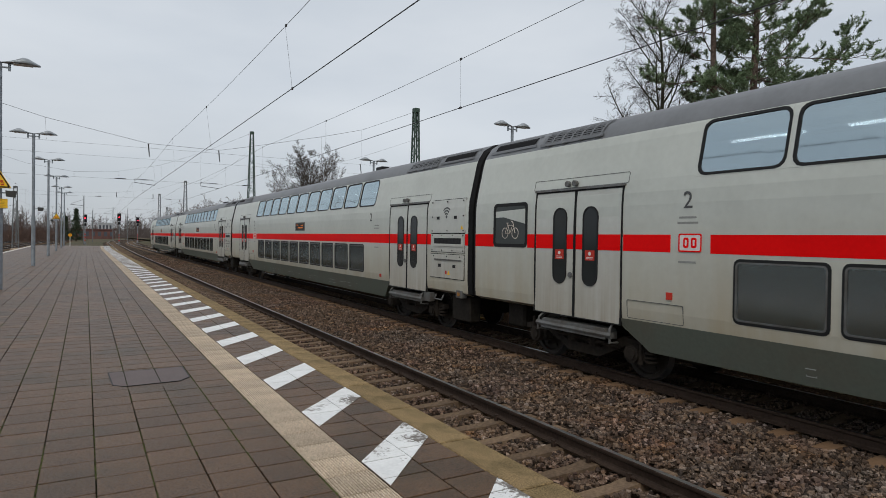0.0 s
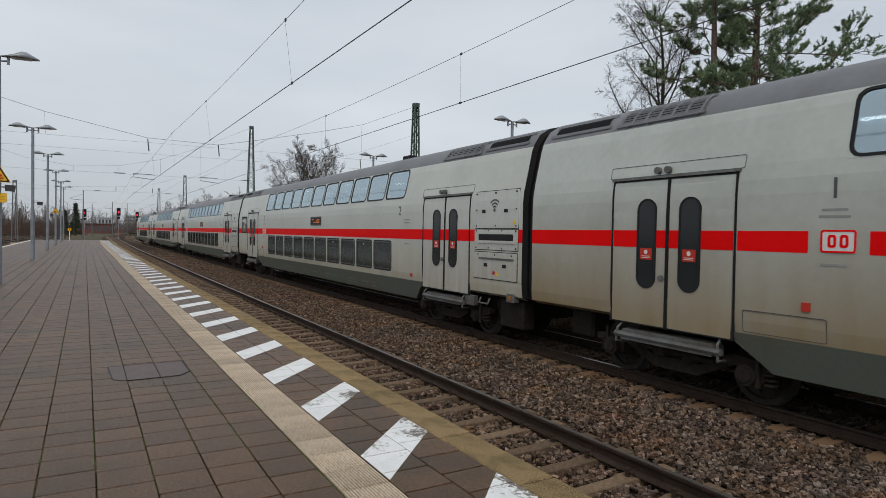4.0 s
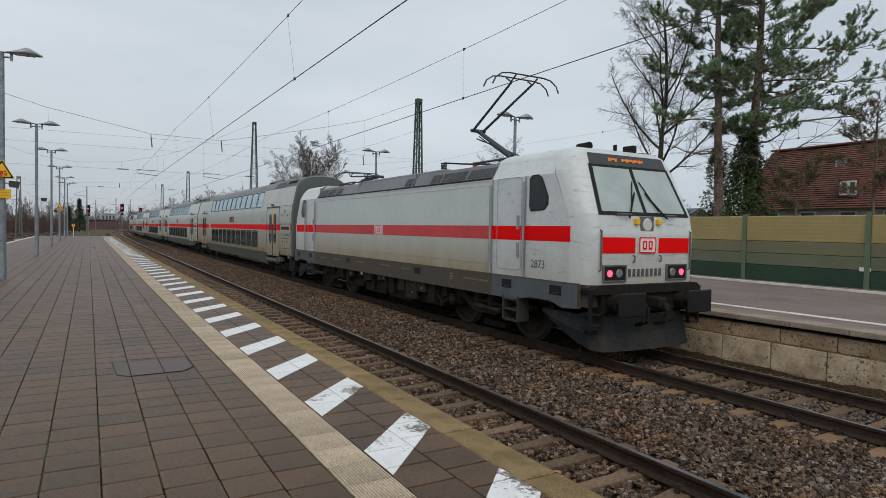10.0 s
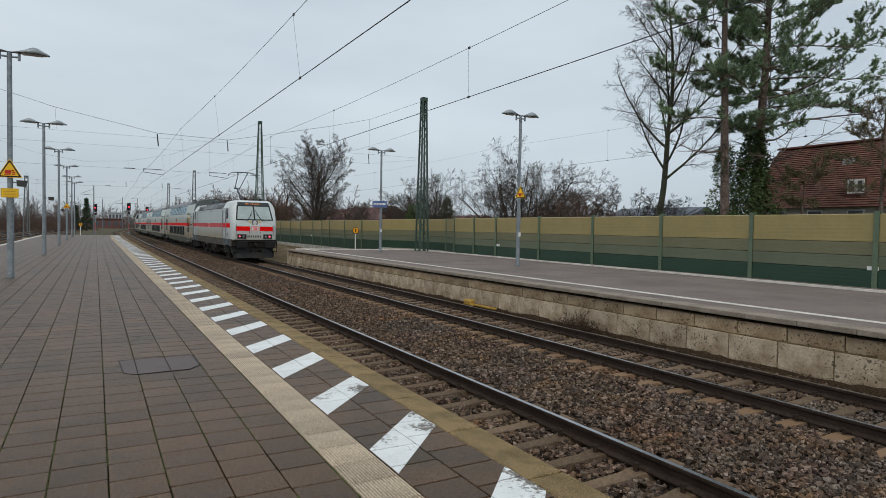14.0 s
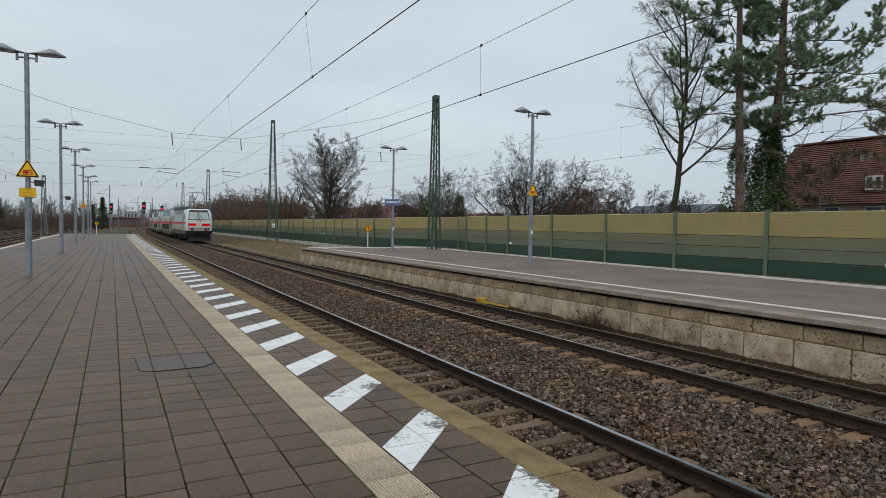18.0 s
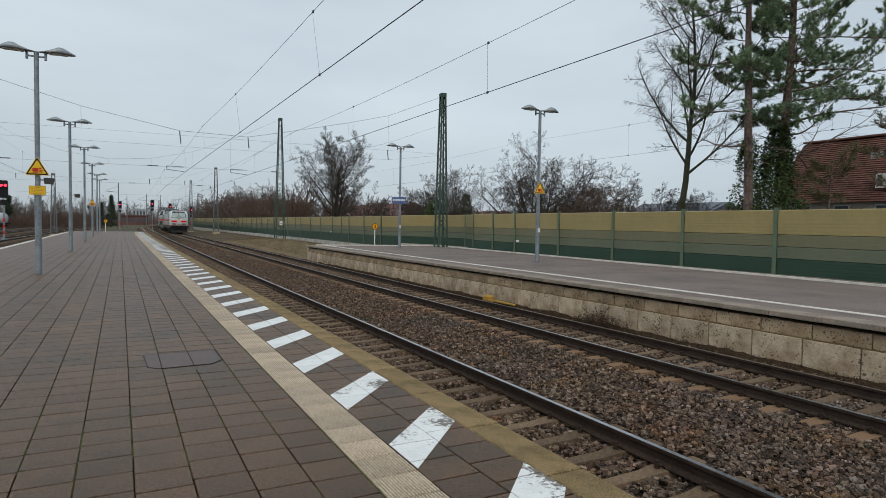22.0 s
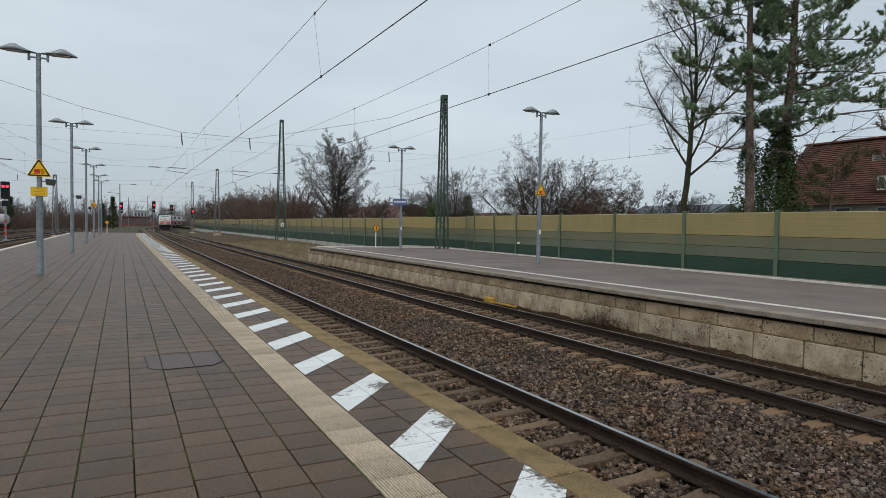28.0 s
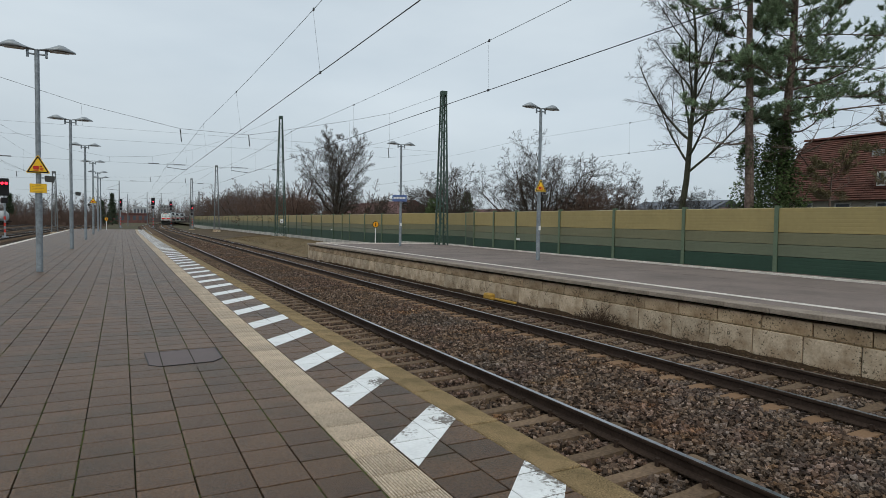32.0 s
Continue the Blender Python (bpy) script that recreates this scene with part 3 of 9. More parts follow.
    def mesh(self, name, mats, smooth=False):
        me = bpy.data.meshes.new(name)
        me.from_pydata(self.v, [], self.f)
        for m in (mats if isinstance(mats, (list, tuple)) else [mats]):
            me.materials.append(m)
        me.polygons.foreach_set("material_index", self.k)
        if smooth:
            me.polygons.foreach_set("use_smooth", [True] * len(self.f))
        bm = bmesh.new()
        bm.from_mesh(me)
        bmesh.ops.recalc_face_normals(bm, faces=bm.faces)
        bm.to_mesh(me)
        bm.free()
        return me


def part(name, geo, mats, parent, label="", smooth=False, at=None):
    """Link a Geo (or a mesh that exists) as one mesh object under a thing or a part."""
    ob = new(name, geo if isinstance(geo, bpy.types.Mesh) else geo.mesh(name, mats, smooth))
    if parent is not None:
        ob.parent = parent
    if at is not None:
        ob.matrix_basis = at
    return tagged(ob, label) if label else ob


def thing(name, label, category, m=None, group="", kind=""):
    ob = tagged(new(name), label, category, group, kind)
    ob.empty_display_size = 0.2
    if m is not None:
        ob.matrix_basis = m
    return ob


def rounded(y0, y1, z0, z1, r, n=3):
    """Outline of a rectangle with rounded corners."""
    out = []
    for cy, cz, a0 in ((y1 - r, z1 - r, 0), (y0 + r, z1 - r, 90), (y0 + r, z0 + r, 180), (y1 - r, z0 + r, 270)):
        for i in range(n + 1):
            a = radians(a0 + 90 * i / n)
            out.append((cy + r * math.cos(a), cz + r * math.sin(a)))
    return out


def frame_ring(geo, outer, inner, axis, a, b, slot=0):
    """A ring-shaped plate between two outlines of the same number of points."""
    put = {"x": lambda p, q, s: (s, p, q), "y": lambda p, q, s: (p, s, q), "z": lambda p, q, s: (p, q, s)}[axis]
    n = len(outer)
    vs = [put(p, q, a) for p, q in outer] + [put(p, q, b) for p, q in outer] + [put(p, q, a) for p, q in inner] + [put(p, q, b) for p, q in inner]
    fs = []
    for i in range(n):
        j = (i + 1) % n
        fs += [(i, j, n + j, n + i), (2 * n + i, 3 * n + i, 3 * n + j, 2 * n + j), (n + i, n + j, 3 * n + j, 3 * n + i), (i, 2 * n + i, 2 * n + j, j)]
    return geo.add(vs, fs, slot)


def text_part(words, size, mat, parent, m, name="lettering", label=""):
    cu = bpy.data.curves.new(name, "FONT")
    cu.body, cu.size, cu.extrude = words, size, 0.002
    cu.align_x, cu.align_y = "CENTER", "CENTER"
    tmp = bpy.data.objects.new("tmp", cu)
    me = bpy.data.meshes.new_from_object(tmp)
    bpy.data.objects.remove(tmp)
    me.materials.clear()
    me.materials.append(mat)
    return part(name, me, None, parent, label, at=m)


# ---- the line of the tracks ----
RAIL_Z = -0.76
NEAR_X, FAR_X = 4.295, 9.06
BEND_START, BEND = 127.0, 0.00044


def far_shift(s):
    return BEND * max(0.0, s - BEND_START) ** 2


def near_shift(s):
    return max(0.014 * max(0.0, s - 70.0), far_shift(s))


def far_point(s):
    """Place on the far track's axis s metres along it."""
    return Vector((FAR_X + far_shift(s), s - 0.0006 * max(0.0, s - BEND_START) ** 1.5 * 0.2, RAIL_Z))


# ---- ground, tracks and platforms ----
def sheet(name, x0, x1, y0, y1, z, mat, label, category, nx=2, ny=2, rough=0.0):
    g = Geo()
    vs = [(x0 + (x1 - x0) * i / nx, y0 + (y1 - y0) * j / ny, z + rough * (random.random() - 0.5)) for j in range(ny + 1) for i in range(nx + 1)]
    g.add(vs, [(j * (nx + 1) + i, j * (nx + 1) + i + 1, (j + 1) * (nx + 1) + i + 1, (j + 1) * (nx + 1) + i) for j in range(ny) for i in range(nx)])
    return tagged(part(name, g, mat, None), label, category, kind="structure")


sheet("ground", -2500, 2500, -2500, 2500, -1.12, SOIL, "brownish soil and thin grass reaching to the horizon", "ground", 60, 60)


def strip(name, mat, label, category, xl, xr, zl, y0, y1, step, shift, bulge=0.0):
    """A long flat bed that follows a bend, uneven across."""
    g, n = Geo(), 10
    rows = int((y1 - y0) / step) + 1
    vs = []
    for j in range(rows):
        y = y0 + step * j
        for i in range(n + 1):
            f = i / n
            vs.append((xl + (xr - xl) * f + shift(y), y, zl + bulge * math.sin(math.pi * f) + 0.02 * noise.noise((f * 40, y * 2.0, 0))))
    g.add(vs, [(j * (n + 1) + i, j * (n + 1) + i + 1, (j + 1) * (n + 1) + i + 1, (j + 1) * (n + 1) + i) for j in range(rows - 1) for i in range(n)])
    return tagged(part(name, g, mat, None, smooth=True), label, category, kind="structure")


BED_Z = RAIL_Z - 0.275
strip("ballast_bed", BALLAST, "bed of brown-grey track ballast under both tracks", "ballast", 2.3, 11.2, BED_Z, -40, 420, 2.0, near_shift, 0.0)
strip("ballast_bed_side", BALLAST, "bed of brown ballast under the sidings", "ballast", -30, -5.6, BED_Z - 0.05, -40, 420, 4.0, lambda s: 0.0)


def rail_profile():
    """Half-millimetre-true outline of a rail: foot, web and head, top at z = 0."""
    right = [(0.075, -0.172), (0.075, -0.160), (0.020, -0.145), (0.009, -0.130), (0.009, -0.055), (0.034, -0.040), (0.036, -0.010), (0.030, -0.001)]
    return right + [(-x, z) for x, z in reversed(right)]


def rail(parent, x, shift, y0, y1):
    prof, ys, y = rail_profile(), [], y0
    while y < y1:
        ys.append(y)
        y += 60.0 if y < 60 else 6.0
    ys.append(y1)
    n, g = len(prof), Geo()
    g.v = [(x + shift(s) + px, s, RAIL_Z + pz) for s in ys for px, pz in prof]
    for j in range(len(ys) - 1):
        for i in range(n):
            g.f.append((j * n + i, j * n + (i + 1) % n, (j + 1) * n + (i + 1) % n, (j + 1) * n + i))
            g.k.append(1 if i == 7 else 0)
    return part("rail", g, [RAIL_SIDE, RAIL_TOP], parent, "rusty rail with a polished head")


def sleeper_geo(g=None, x=0.0, y=0.0, turn=0.0):
    """A concrete sleeper, waisted in the middle and high under the rails."""
    g = g or Geo()
    half = [(0.0, 0.10, -0.03), (0.45, 0.11, -0.02), (0.62, 0.125, 0.0), (1.0, 0.13, 0.0), (1.28, 0.125, -0.012), (1.3, 0.12, -0.04)]
    line = [(-a, w, z) for a, w, z in reversed(half[1:])] + half
    vs = []
    for a, w, z in line:
        for yy, zz in ((-w, -0.2), (-w * 0.82, z), (w * 0.82, z), (w, -0.2)):
            vs.append((x + a, y + yy, zz + (RAIL_Z - 0.18 if g.v or x else 0)))
    m = len(line)
    fs = [(4 * i + k, 4 * i + k + 1, 4 * i + k + 5, 4 * i + k + 4) for i in range(m - 1) for k in range(3)]
    fs += [(0, 1, 2, 3), (4 * m - 1, 4 * m - 2, 4 * m - 3, 4 * m - 4)]
    g.add(vs, fs)
    return g


def clip_geo(g, x, y, z):
    """Spring clip and screw at a rail foot."""
    for s in (-1, 1):
        g.tube([(x + s * 0.08, y - 0.05, z + 0.02), (x + s * 0.12, y - 0.06, z + 0.05), (x + s * 0.14, y, z + 0.06), (x + s * 0.12, y + 0.06, z + 0.05), (x + s * 0.08, y + 0.05, z + 0.02)], 0.012, 4)
        g.box(x + s * 0.13 - 0.02, x + s * 0.13 + 0.02, y - 0.02, y + 0.02, z, z + 0.085)


def track(axis_x, shift, first, label):
    t = thing("railway_track", label, "railway track", kind="structure")
    for s in (-0.7525, 0.7525):
        rail(t, axis_x + s, shift, -40, 420)
    one = sleeper_geo().mesh("sleeper", SLEEPER)
    clips = Geo()
    for s in (-0.7525, 0.7525):
        clip_geo(clips, s, 0, 0)
    clip_mesh = clips.mesh("rail_clips", RAIL_SIDE)
    for i in range(110):
        y = first + 0.6 * i
        b = part("sleeper", one, None, t, at=pose(axis_x + shift(y), y, RAIL_Z - 0.176, 0, 0, random.uniform(-0.4, 0.4)))
        if i < 42:
            part("rail_clips", clip_mesh, None, b)
    rest = Geo()
    rest.v.append((axis_x, -30, BED_Z - 0.1))
    for y in np.arange(first + 66.0, 330, 0.6):
        sleeper_geo(rest, axis_x + shift(y), y)
    for y in np.arange(first - 20.4, first - 0.3, 0.6):
        sleeper_geo(rest, axis_x, y)
    tagged(part("sleeper_rows", rest, SLEEPER_FAR, t), "far row of concrete sleepers", kind="stuff")
    return t


track(NEAR_X, near_shift, -2.07, "railway track on concrete sleepers beside the platform edge")
track(FAR_X, far_shift, -1.83, "railway track on concrete sleepers below the opposite platform")


def plain_track(axis_x, turn, label):
    t = thing("railway_track", label, "railway track", kind="structure")
    for s in (-0.7525, 0.7525):
        rail(t, axis_x + s, lambda y: turn * max(0.0, y - 40), -40, 330)
    rest = Geo()
    rest.v.append((axis_x, -30, BED_Z - 0.1))
    for y in np.arange(20, 260, 0.62):
        sleeper_geo(rest, axis_x + turn * max(0.0, y - 40), y)
    tagged(part("sleeper_rows", rest, SLEEPER_FAR, t), "row of sleepers in brown ballast", kind="stuff")


plain_track(-7.1, 0.012, "siding track behind the island platform")
plain_track(-12.2, 0.02, "siding track behind the island platform")
plain_track(-17.0, 0.01, "outer siding track with rusty rails")
plain_track(-22.0, 0.0, "outer siding track with rusty rails")


# Loose stones: small uneven rocks, densest where the eye is near.
def stones(count, x0, x1, y0, y1, size, near_power, keep, top):
    rng = np.random.default_rng(5)
    base = np.array([(x, y, z) for z in (-0.7, 0.7) for y in (-0.75, 0.75) for x in (-1.0, 1.0)], float)
    tri = np.array([(0, 2, 3), (0, 3, 1), (4, 5, 7), (4, 7, 6), (0, 1, 5), (0, 5, 4), (2, 6, 7), (2, 7, 3), (0, 4, 6), (0, 6, 2), (1, 3, 7), (1, 7, 5)])
    y = y0 + (y1 - y0) * rng.random(count * 2) ** near_power
    x = x0 + (x1 - x0) * rng.random(count * 2)
    ok = keep(x, y)
    x, y = x[ok][:count], y[ok][:count]
    n = len(x)
    a = rng.random(n) * 6.283
    s = size * (0.55 + 0.8 * rng.random((n, 1, 1))) * np.ones((1, 1, 3))
    p = (base[None] * (0.5 + 0.75 * rng.random((n, 1, 3))) + 0.85 * (rng.random((n, 8, 3)) - 0.5)) * s * 0.86
    tilt = (rng.random(n) - 0.5) * 2.6
    p = np.stack([p[..., 0], p[..., 1] * np.cos(tilt)[:, None] - p[..., 2] * np.sin(tilt)[:, None], p[..., 1] * np.sin(tilt)[:, None] + p[..., 2] * np.cos(tilt)[:, None]], -1)
    c, d = np.cos(a)[:, None], np.sin(a)[:, None]
    p = np.stack([p[..., 0] * c - p[..., 1] * d, p[..., 0] * d + p[..., 1] * c, p[..., 2]], -1)
    p += np.stack([x, y, top(x, y, rng.random(n))], -1)[:, None, :]
    f = (tri[None] + 8 * np.arange(n)[:, None, None]).reshape(-1, 3)
    me = bpy.data.meshes.new("ballast_stones")
    me.vertices.add(8 * n)
    me.vertices.foreach_set("co", p.reshape(-1))
    me.loops.add(36 * n)
    me.loops.foreach_set("vertex_index", f.reshape(-1).astype(np.int32))
    me.polygons.add(12 * n)
    me.polygons.foreach_set("loop_start", np.arange(0, 36 * n, 3, dtype=np.int32))
    me.polygons.foreach_set("use_smooth", np.zeros(12 * n, bool))
    me.materials.append(STONE)
    me.update(calc_edges=True)
    return tagged(new("ballast_stones", me), "loose grey and brown crushed stones between the rails", "ballast", kind="stuff")


def off_rails(x, y):
    ok = np.ones(len(x), bool)
    for axis in (NEAR_X, FAR_X):
        for s in (-0.7525, 0.7525):
            ok &= np.abs(x - axis - s) > 0.075
        first = -2.07 if axis == NEAR_X else -1.83
        ph = np.abs((y - first + 0.3) % 0.6 - 0.3)
        ok &= ~((np.abs(x - axis) < 1.32) & (ph < 0.125))
    return ok


def heap(x, y, r):
    d = np.minimum(np.abs(x - NEAR_X), np.abs(x - FAR_X))
    lift = 0.075 * np.clip((d - 1.05) / 0.5, 0, 1) * (x > NEAR_X) * (x < FAR_X)
    return RAIL_Z - np.where(x > 7.0, 0.208, 0.218) + np.minimum(lift, 0.04) + 0.03 * (r - 0.5)


stones(96000, 2.66, 10.95, 0.5, 50.0, 0.0255, 2.0, off_rails, heap)
stones(16000, 2.66, 10.95, 46.0, 80.0, 0.036, 2.0, off_rails, heap)

# The ballast shoulder heaped between the two tracks.
g = Geo()
cross = [(NEAR_X + 0.95, BED_Z - 0.02), (NEAR_X + 1.5, BED_Z + 0.075), (FAR_X - 1.5, BED_Z + 0.075), (FAR_X - 0.95, BED_Z - 0.02)]
ys = [-40, 70] + list(range(80, 260, 10))
g.v = [(x + near_shift(s) * (i < 2) + far_shift(s) * (i > 1), s, z) for s in ys for i, (x, z) in enumerate(cross)]
g.f = [(4 * j + i, 4 * j + i + 1, 4 * j + i + 5, 4 * j + i + 4) for j in range(len(ys) - 1) for i in range(3)]
g.k = [0] * len(g.f)
tagged(part("ballast_shoulder", g, BALLAST, None, smooth=True), "low heap of crushed stone between the two tracks", "ballast", kind="structure")

# Near platform: one body, then its slabs one by one.
PLAT_L, PLAT_END = -5.32, 88.5
platform = thing("platform", "island platform paved with dark grey slabs", "platform", kind="structure")
g = Geo()
g.box(PLAT_L, 2.42, -40, 70, -1.1, -0.017)
g.add([(PLAT_L, 70, -1.1), (2.56, 70, -1.1), (2.82, PLAT_END, -1.1), (PLAT_L + 0.2, PLAT_END, -1.1),
       (PLAT_L, 70, -0.022), (2.56, 70, -0.022), (2.82, PLAT_END, -0.022), (PLAT_L + 0.2, PLAT_END, -0.022)],
      [(0, 3, 2, 1), (4, 5, 6, 7), (1, 2, 6, 5), (2, 3, 7, 6), (3, 0, 4, 7)])
part("platform_body", g, JOINT, platform, "soil-filled joints and concrete body")

COL_W, ROW_L = 0.3165, 0.306
COL_X0 = 1.333 - COL_W * 21


def slab_box(g, x0, x1, y0, y1, z=0.0, j=0.005):
    sh = near_shift((y0 + y1) / 2)
    g.box(x0 + j + sh, x1 - j + sh, y0 + j + 0.003, y1 - j - 0.003, -0.06, z, 0.003)


COVER_BOX = (0.3, 1.01, 7.03, 7.85)
slab_mesh = Geo()
slab_mesh.box(-COL_W / 2 + 0.0042, COL_W / 2 - 0.0042, -ROW_L / 2 + 0.0065, ROW_L / 2 - 0.0065, -0.06, 0, 0.003)
slab_mesh = slab_mesh.mesh("slab", SLAB)
rest, made = Geo(), 0
for col in range(21):
    x0 = COL_X0 + COL_W * col
    phase = (0.0, 0.03, -0.02, 0.05, 0.02)[col % 5] + random.uniform(-0.02, 0.02)
    y = -3.0 + phase - 0.616 * 40
    while y < PLAT_END - 0.3:
        far = y > 26 or y < -3.1
        step = ROW_L if not far else ROW_L * 2
        cx, cy = x0 + COL_W / 2, y + step / 2
        dz = 0.0016 * noise.noise((cx * 1.9, cy * 1.9, 3))
        if COVER_BOX[0] < cx < COVER_BOX[1] and COVER_BOX[2] < cy < COVER_BOX[3]:
            pass
        elif 3.0 < y < 9.2 and cx > -3.0 and made < 290:
            made += 1
            part("slab", slab_mesh, None, platform, at=pose(cx + random.uniform(-0.0012, 0.0012), cy + random.uniform(-0.002, 0.002), dz, random.uniform(-0.2, 0.2), random.uniform(-0.22, 0.22), random.uniform(-0.25, 0.25)))
        else:
            slab_box(rest, x0, x0 + COL_W, y, y + step, dz)
        y += step
for x0, x1, phase in ((1.665, 2.012, 0.1), (2.012, 2.352, 0.245)):
    y = -26.4 + phase
    while y < PLAT_END - 0.35:
        slab_box(rest, x0, x1, y, y + 0.325, 0.001)
        y += 0.325
tagged(part("slab_field", rest, SLAB_REST, platform), "dark grey-brown concrete slabs laid in rows", kind="stuff")

# Moss growing in the long joints.
moss = Geo()
for i in range(6500):
    k = random.randint(5, 21)
    x, y = COL_X0 + COL_W * k + random.uniform(-0.006, 0.006), 2.6 + 14 * random.random() ** 1.7
    if noise.noise((k * 3.1, y * 0.9, 5)) < -0.12:
        continue
    r, q = random.uniform(0.006, 0.016), random.uniform(0.01, 0.035)
    moss.add([(x - r, y, -0.01), (x, y - q, -0.008), (x + r, y, -0.01), (x, y + q, -0.008), (x, y, random.uniform(0.001, 0.005))],
             [(0, 1, 4), (1, 2, 4), (2, 3, 4), (3, 0, 4)])
tagged(part("joint_moss", moss, MOSS, platform), "green moss in the paving joints", kind="stuff")

# Ribbed tactile strip, coping and hatch.
tac = Geo()
w = 1.657 - 1.341
# The slab body below the ribs is a darker brown.
tac.box(-w / 2, w / 2, -0.16, 0.16, -0.06, -0.011, 0.003)
for i in range(16):
    x = -w / 2 + 0.012 + i * 0.02
    tac.extrude([(x - 0.0072, -0.012), (x - 0.005, 0.0), (x + 0.005, 0.0), (x + 0.0072, -0.012)], -0.157, 0.157, 1)
tac = tac.mesh("tactile_slab", [GROOVE, TACTILE])
for i in range(-78, 270):
    y = 0.02 + 0.329 * i
    if y < PLAT_END - 0.3:
        part("tactile_slab", tac, None, platform, at=pose(1.5 + near_shift(y), y, 0.001))
cop = Geo()
cop.box(-0.142, 0.142, -0.49, 0.49, -0.13, 0.0, 0.008)
cop = cop.mesh("coping_stone", COPING)
for i in range(-24, 92):
    y = -2.45 + i
    if y < PLAT_END - 0.5:
        part("coping_stone", cop, None, platform, at=pose(2.5 + near_shift(y), y, random.uniform(0, 0.003), 0, 0, 0))
wallg = Geo()
wallg.box(2.46, 2.56, -40, 70, -1.1, -0.13)
part("platform_wall", wallg, CONCRETE, platform, "weathered concrete edge wall")
lw = Geo()
lw.box(PLAT_L - 0.12, PLAT_L + 0.14, -40, PLAT_END, -0.13, 0.012, 0.01)
part("coping_rim", lw, LINE_WHITE, platform, "pale stone rim along the sidings")


def worn_paint(worn, low, edge):
    """White traffic paint, chipped down to the slab in patches."""
    m = material(worn, (0.82, 0.83, 0.83), 0.6, grain=0.05, scale=40, stain=0.08, stain_scale=3, bump=0.15, bump_scale=90)
    n, l = m.node_tree.nodes, m.node_tree.links
    b = n["Principled BSDF"]
    old = b.inputs["Base Color"].links[0].from_socket
    co, big, small = n.new("ShaderNodeTexCoord"), n.new("ShaderNodeTexNoise"), n.new("ShaderNodeTexNoise")
    big.inputs["Scale"].default_value, small.inputs["Scale"].default_value = 2.3, 26
    small.inputs["Detail"].default_value, small.inputs["Roughness"].default_value = 8, 0.75
    info = n.new("ShaderNodeObjectInfo")
    sh = n.new("ShaderNodeVectorMath")
    sh.operation = "ADD"
    l.new(co.outputs["Object"], sh.inputs[0]), l.new(info.outputs["Location"], sh.inputs[1])
    l.new(sh.outputs[0], big.inputs["Vector"]), l.new(sh.outputs[0], small.inputs["Vector"])
    mul = n.new("ShaderNodeMath")
    mul.operation = "MULTIPLY"
    l.new(big.outputs["Fac"], mul.inputs[0]), l.new(small.outputs["Fac"], mul.inputs[1])
    r = n.new("ShaderNodeMapRange")
    r.inputs[1].default_value, r.inputs[2].default_value = low, low + 0.05
    sep, side, add = n.new("ShaderNodeSeparateXYZ"), n.new("ShaderNodeMapRange"), n.new("ShaderNodeMath")
    side.inputs[1].default_value, side.inputs[2].default_value, side.inputs[4].default_value = 2.08, 2.3, edge
    add.operation = "ADD"
    l.new(co.outputs["Object"], sep.inputs[0]), l.new(sep.outputs["X"], side.inputs[0])
    l.new(mul.outputs[0], add.inputs[0]), l.new(side.outputs[0], add.inputs[1])
    l.new(add.outputs[0], r.inputs[0])
    mix = n.new("ShaderNodeMix")
    mix.data_type = "RGBA"
    mix.inputs[7].default_value = (0.16, 0.14, 0.12, 1)
    l.new(old, mix.inputs[6]), l.new(r.outputs[0], mix.inputs[0]), l.new(mix.outputs[2], b.inputs["Base Color"])
    return m


def between(poly, y0, y1):
    """The part of a convex outline that lies between two cross joints."""
    for limit, sign in ((y0, 1), (y1, -1)):
        out = []
        for (xa, ya), (xb, yb) in zip(poly, poly[1:] + poly[:1]):
            da, db = sign * (ya - limit), sign * (yb - limit)
            if da >= 0:
                out.append((xa, ya))
            if da * db < 0:
                f = da / (da - db)
                out.append((xa + (xb - xa) * f, ya + (yb - ya) * f))
        poly = out
    return poly


WORN, FRESH = worn_paint("worn_white_paint", 0.3, 0.06), worn_paint("white_hatch_paint", 0.36, 0.0)
for i in range(-19, 65):
    y = 3.485 - 1.372 * 2 + 1.372 * i
    if y > PLAT_END - 1.5:
        continue
    for outline, phase in (([(1.672, 0.0), (1.672, 0.475), (2.009, 0.8205), (2.009, 0.368)], 0.1), ([(2.015, 0.3746), (2.015, 0.8267), (2.345, 1.165), (2.345, 0.735)], 0.245)):
        g, k = Geo(), math.floor((y + 26.4 - phase) / 0.325)
        if 0 < y < 24:
            for row in range(5):
                lo = -26.4 + phase + 0.325 * (k + row) - y
                piece = between(outline, lo + 0.005, lo + 0.32)
                if len(piece) > 2:
                    g.flat(piece, "z", 0.0015, 0.005)
        else:
            g.flat(outline, "z", 0.0015, 0.005)
        part("hatch_stripe", g, WORN if y < 5.5 else FRESH, platform, at=pose(near_shift(y), y, 0.001))

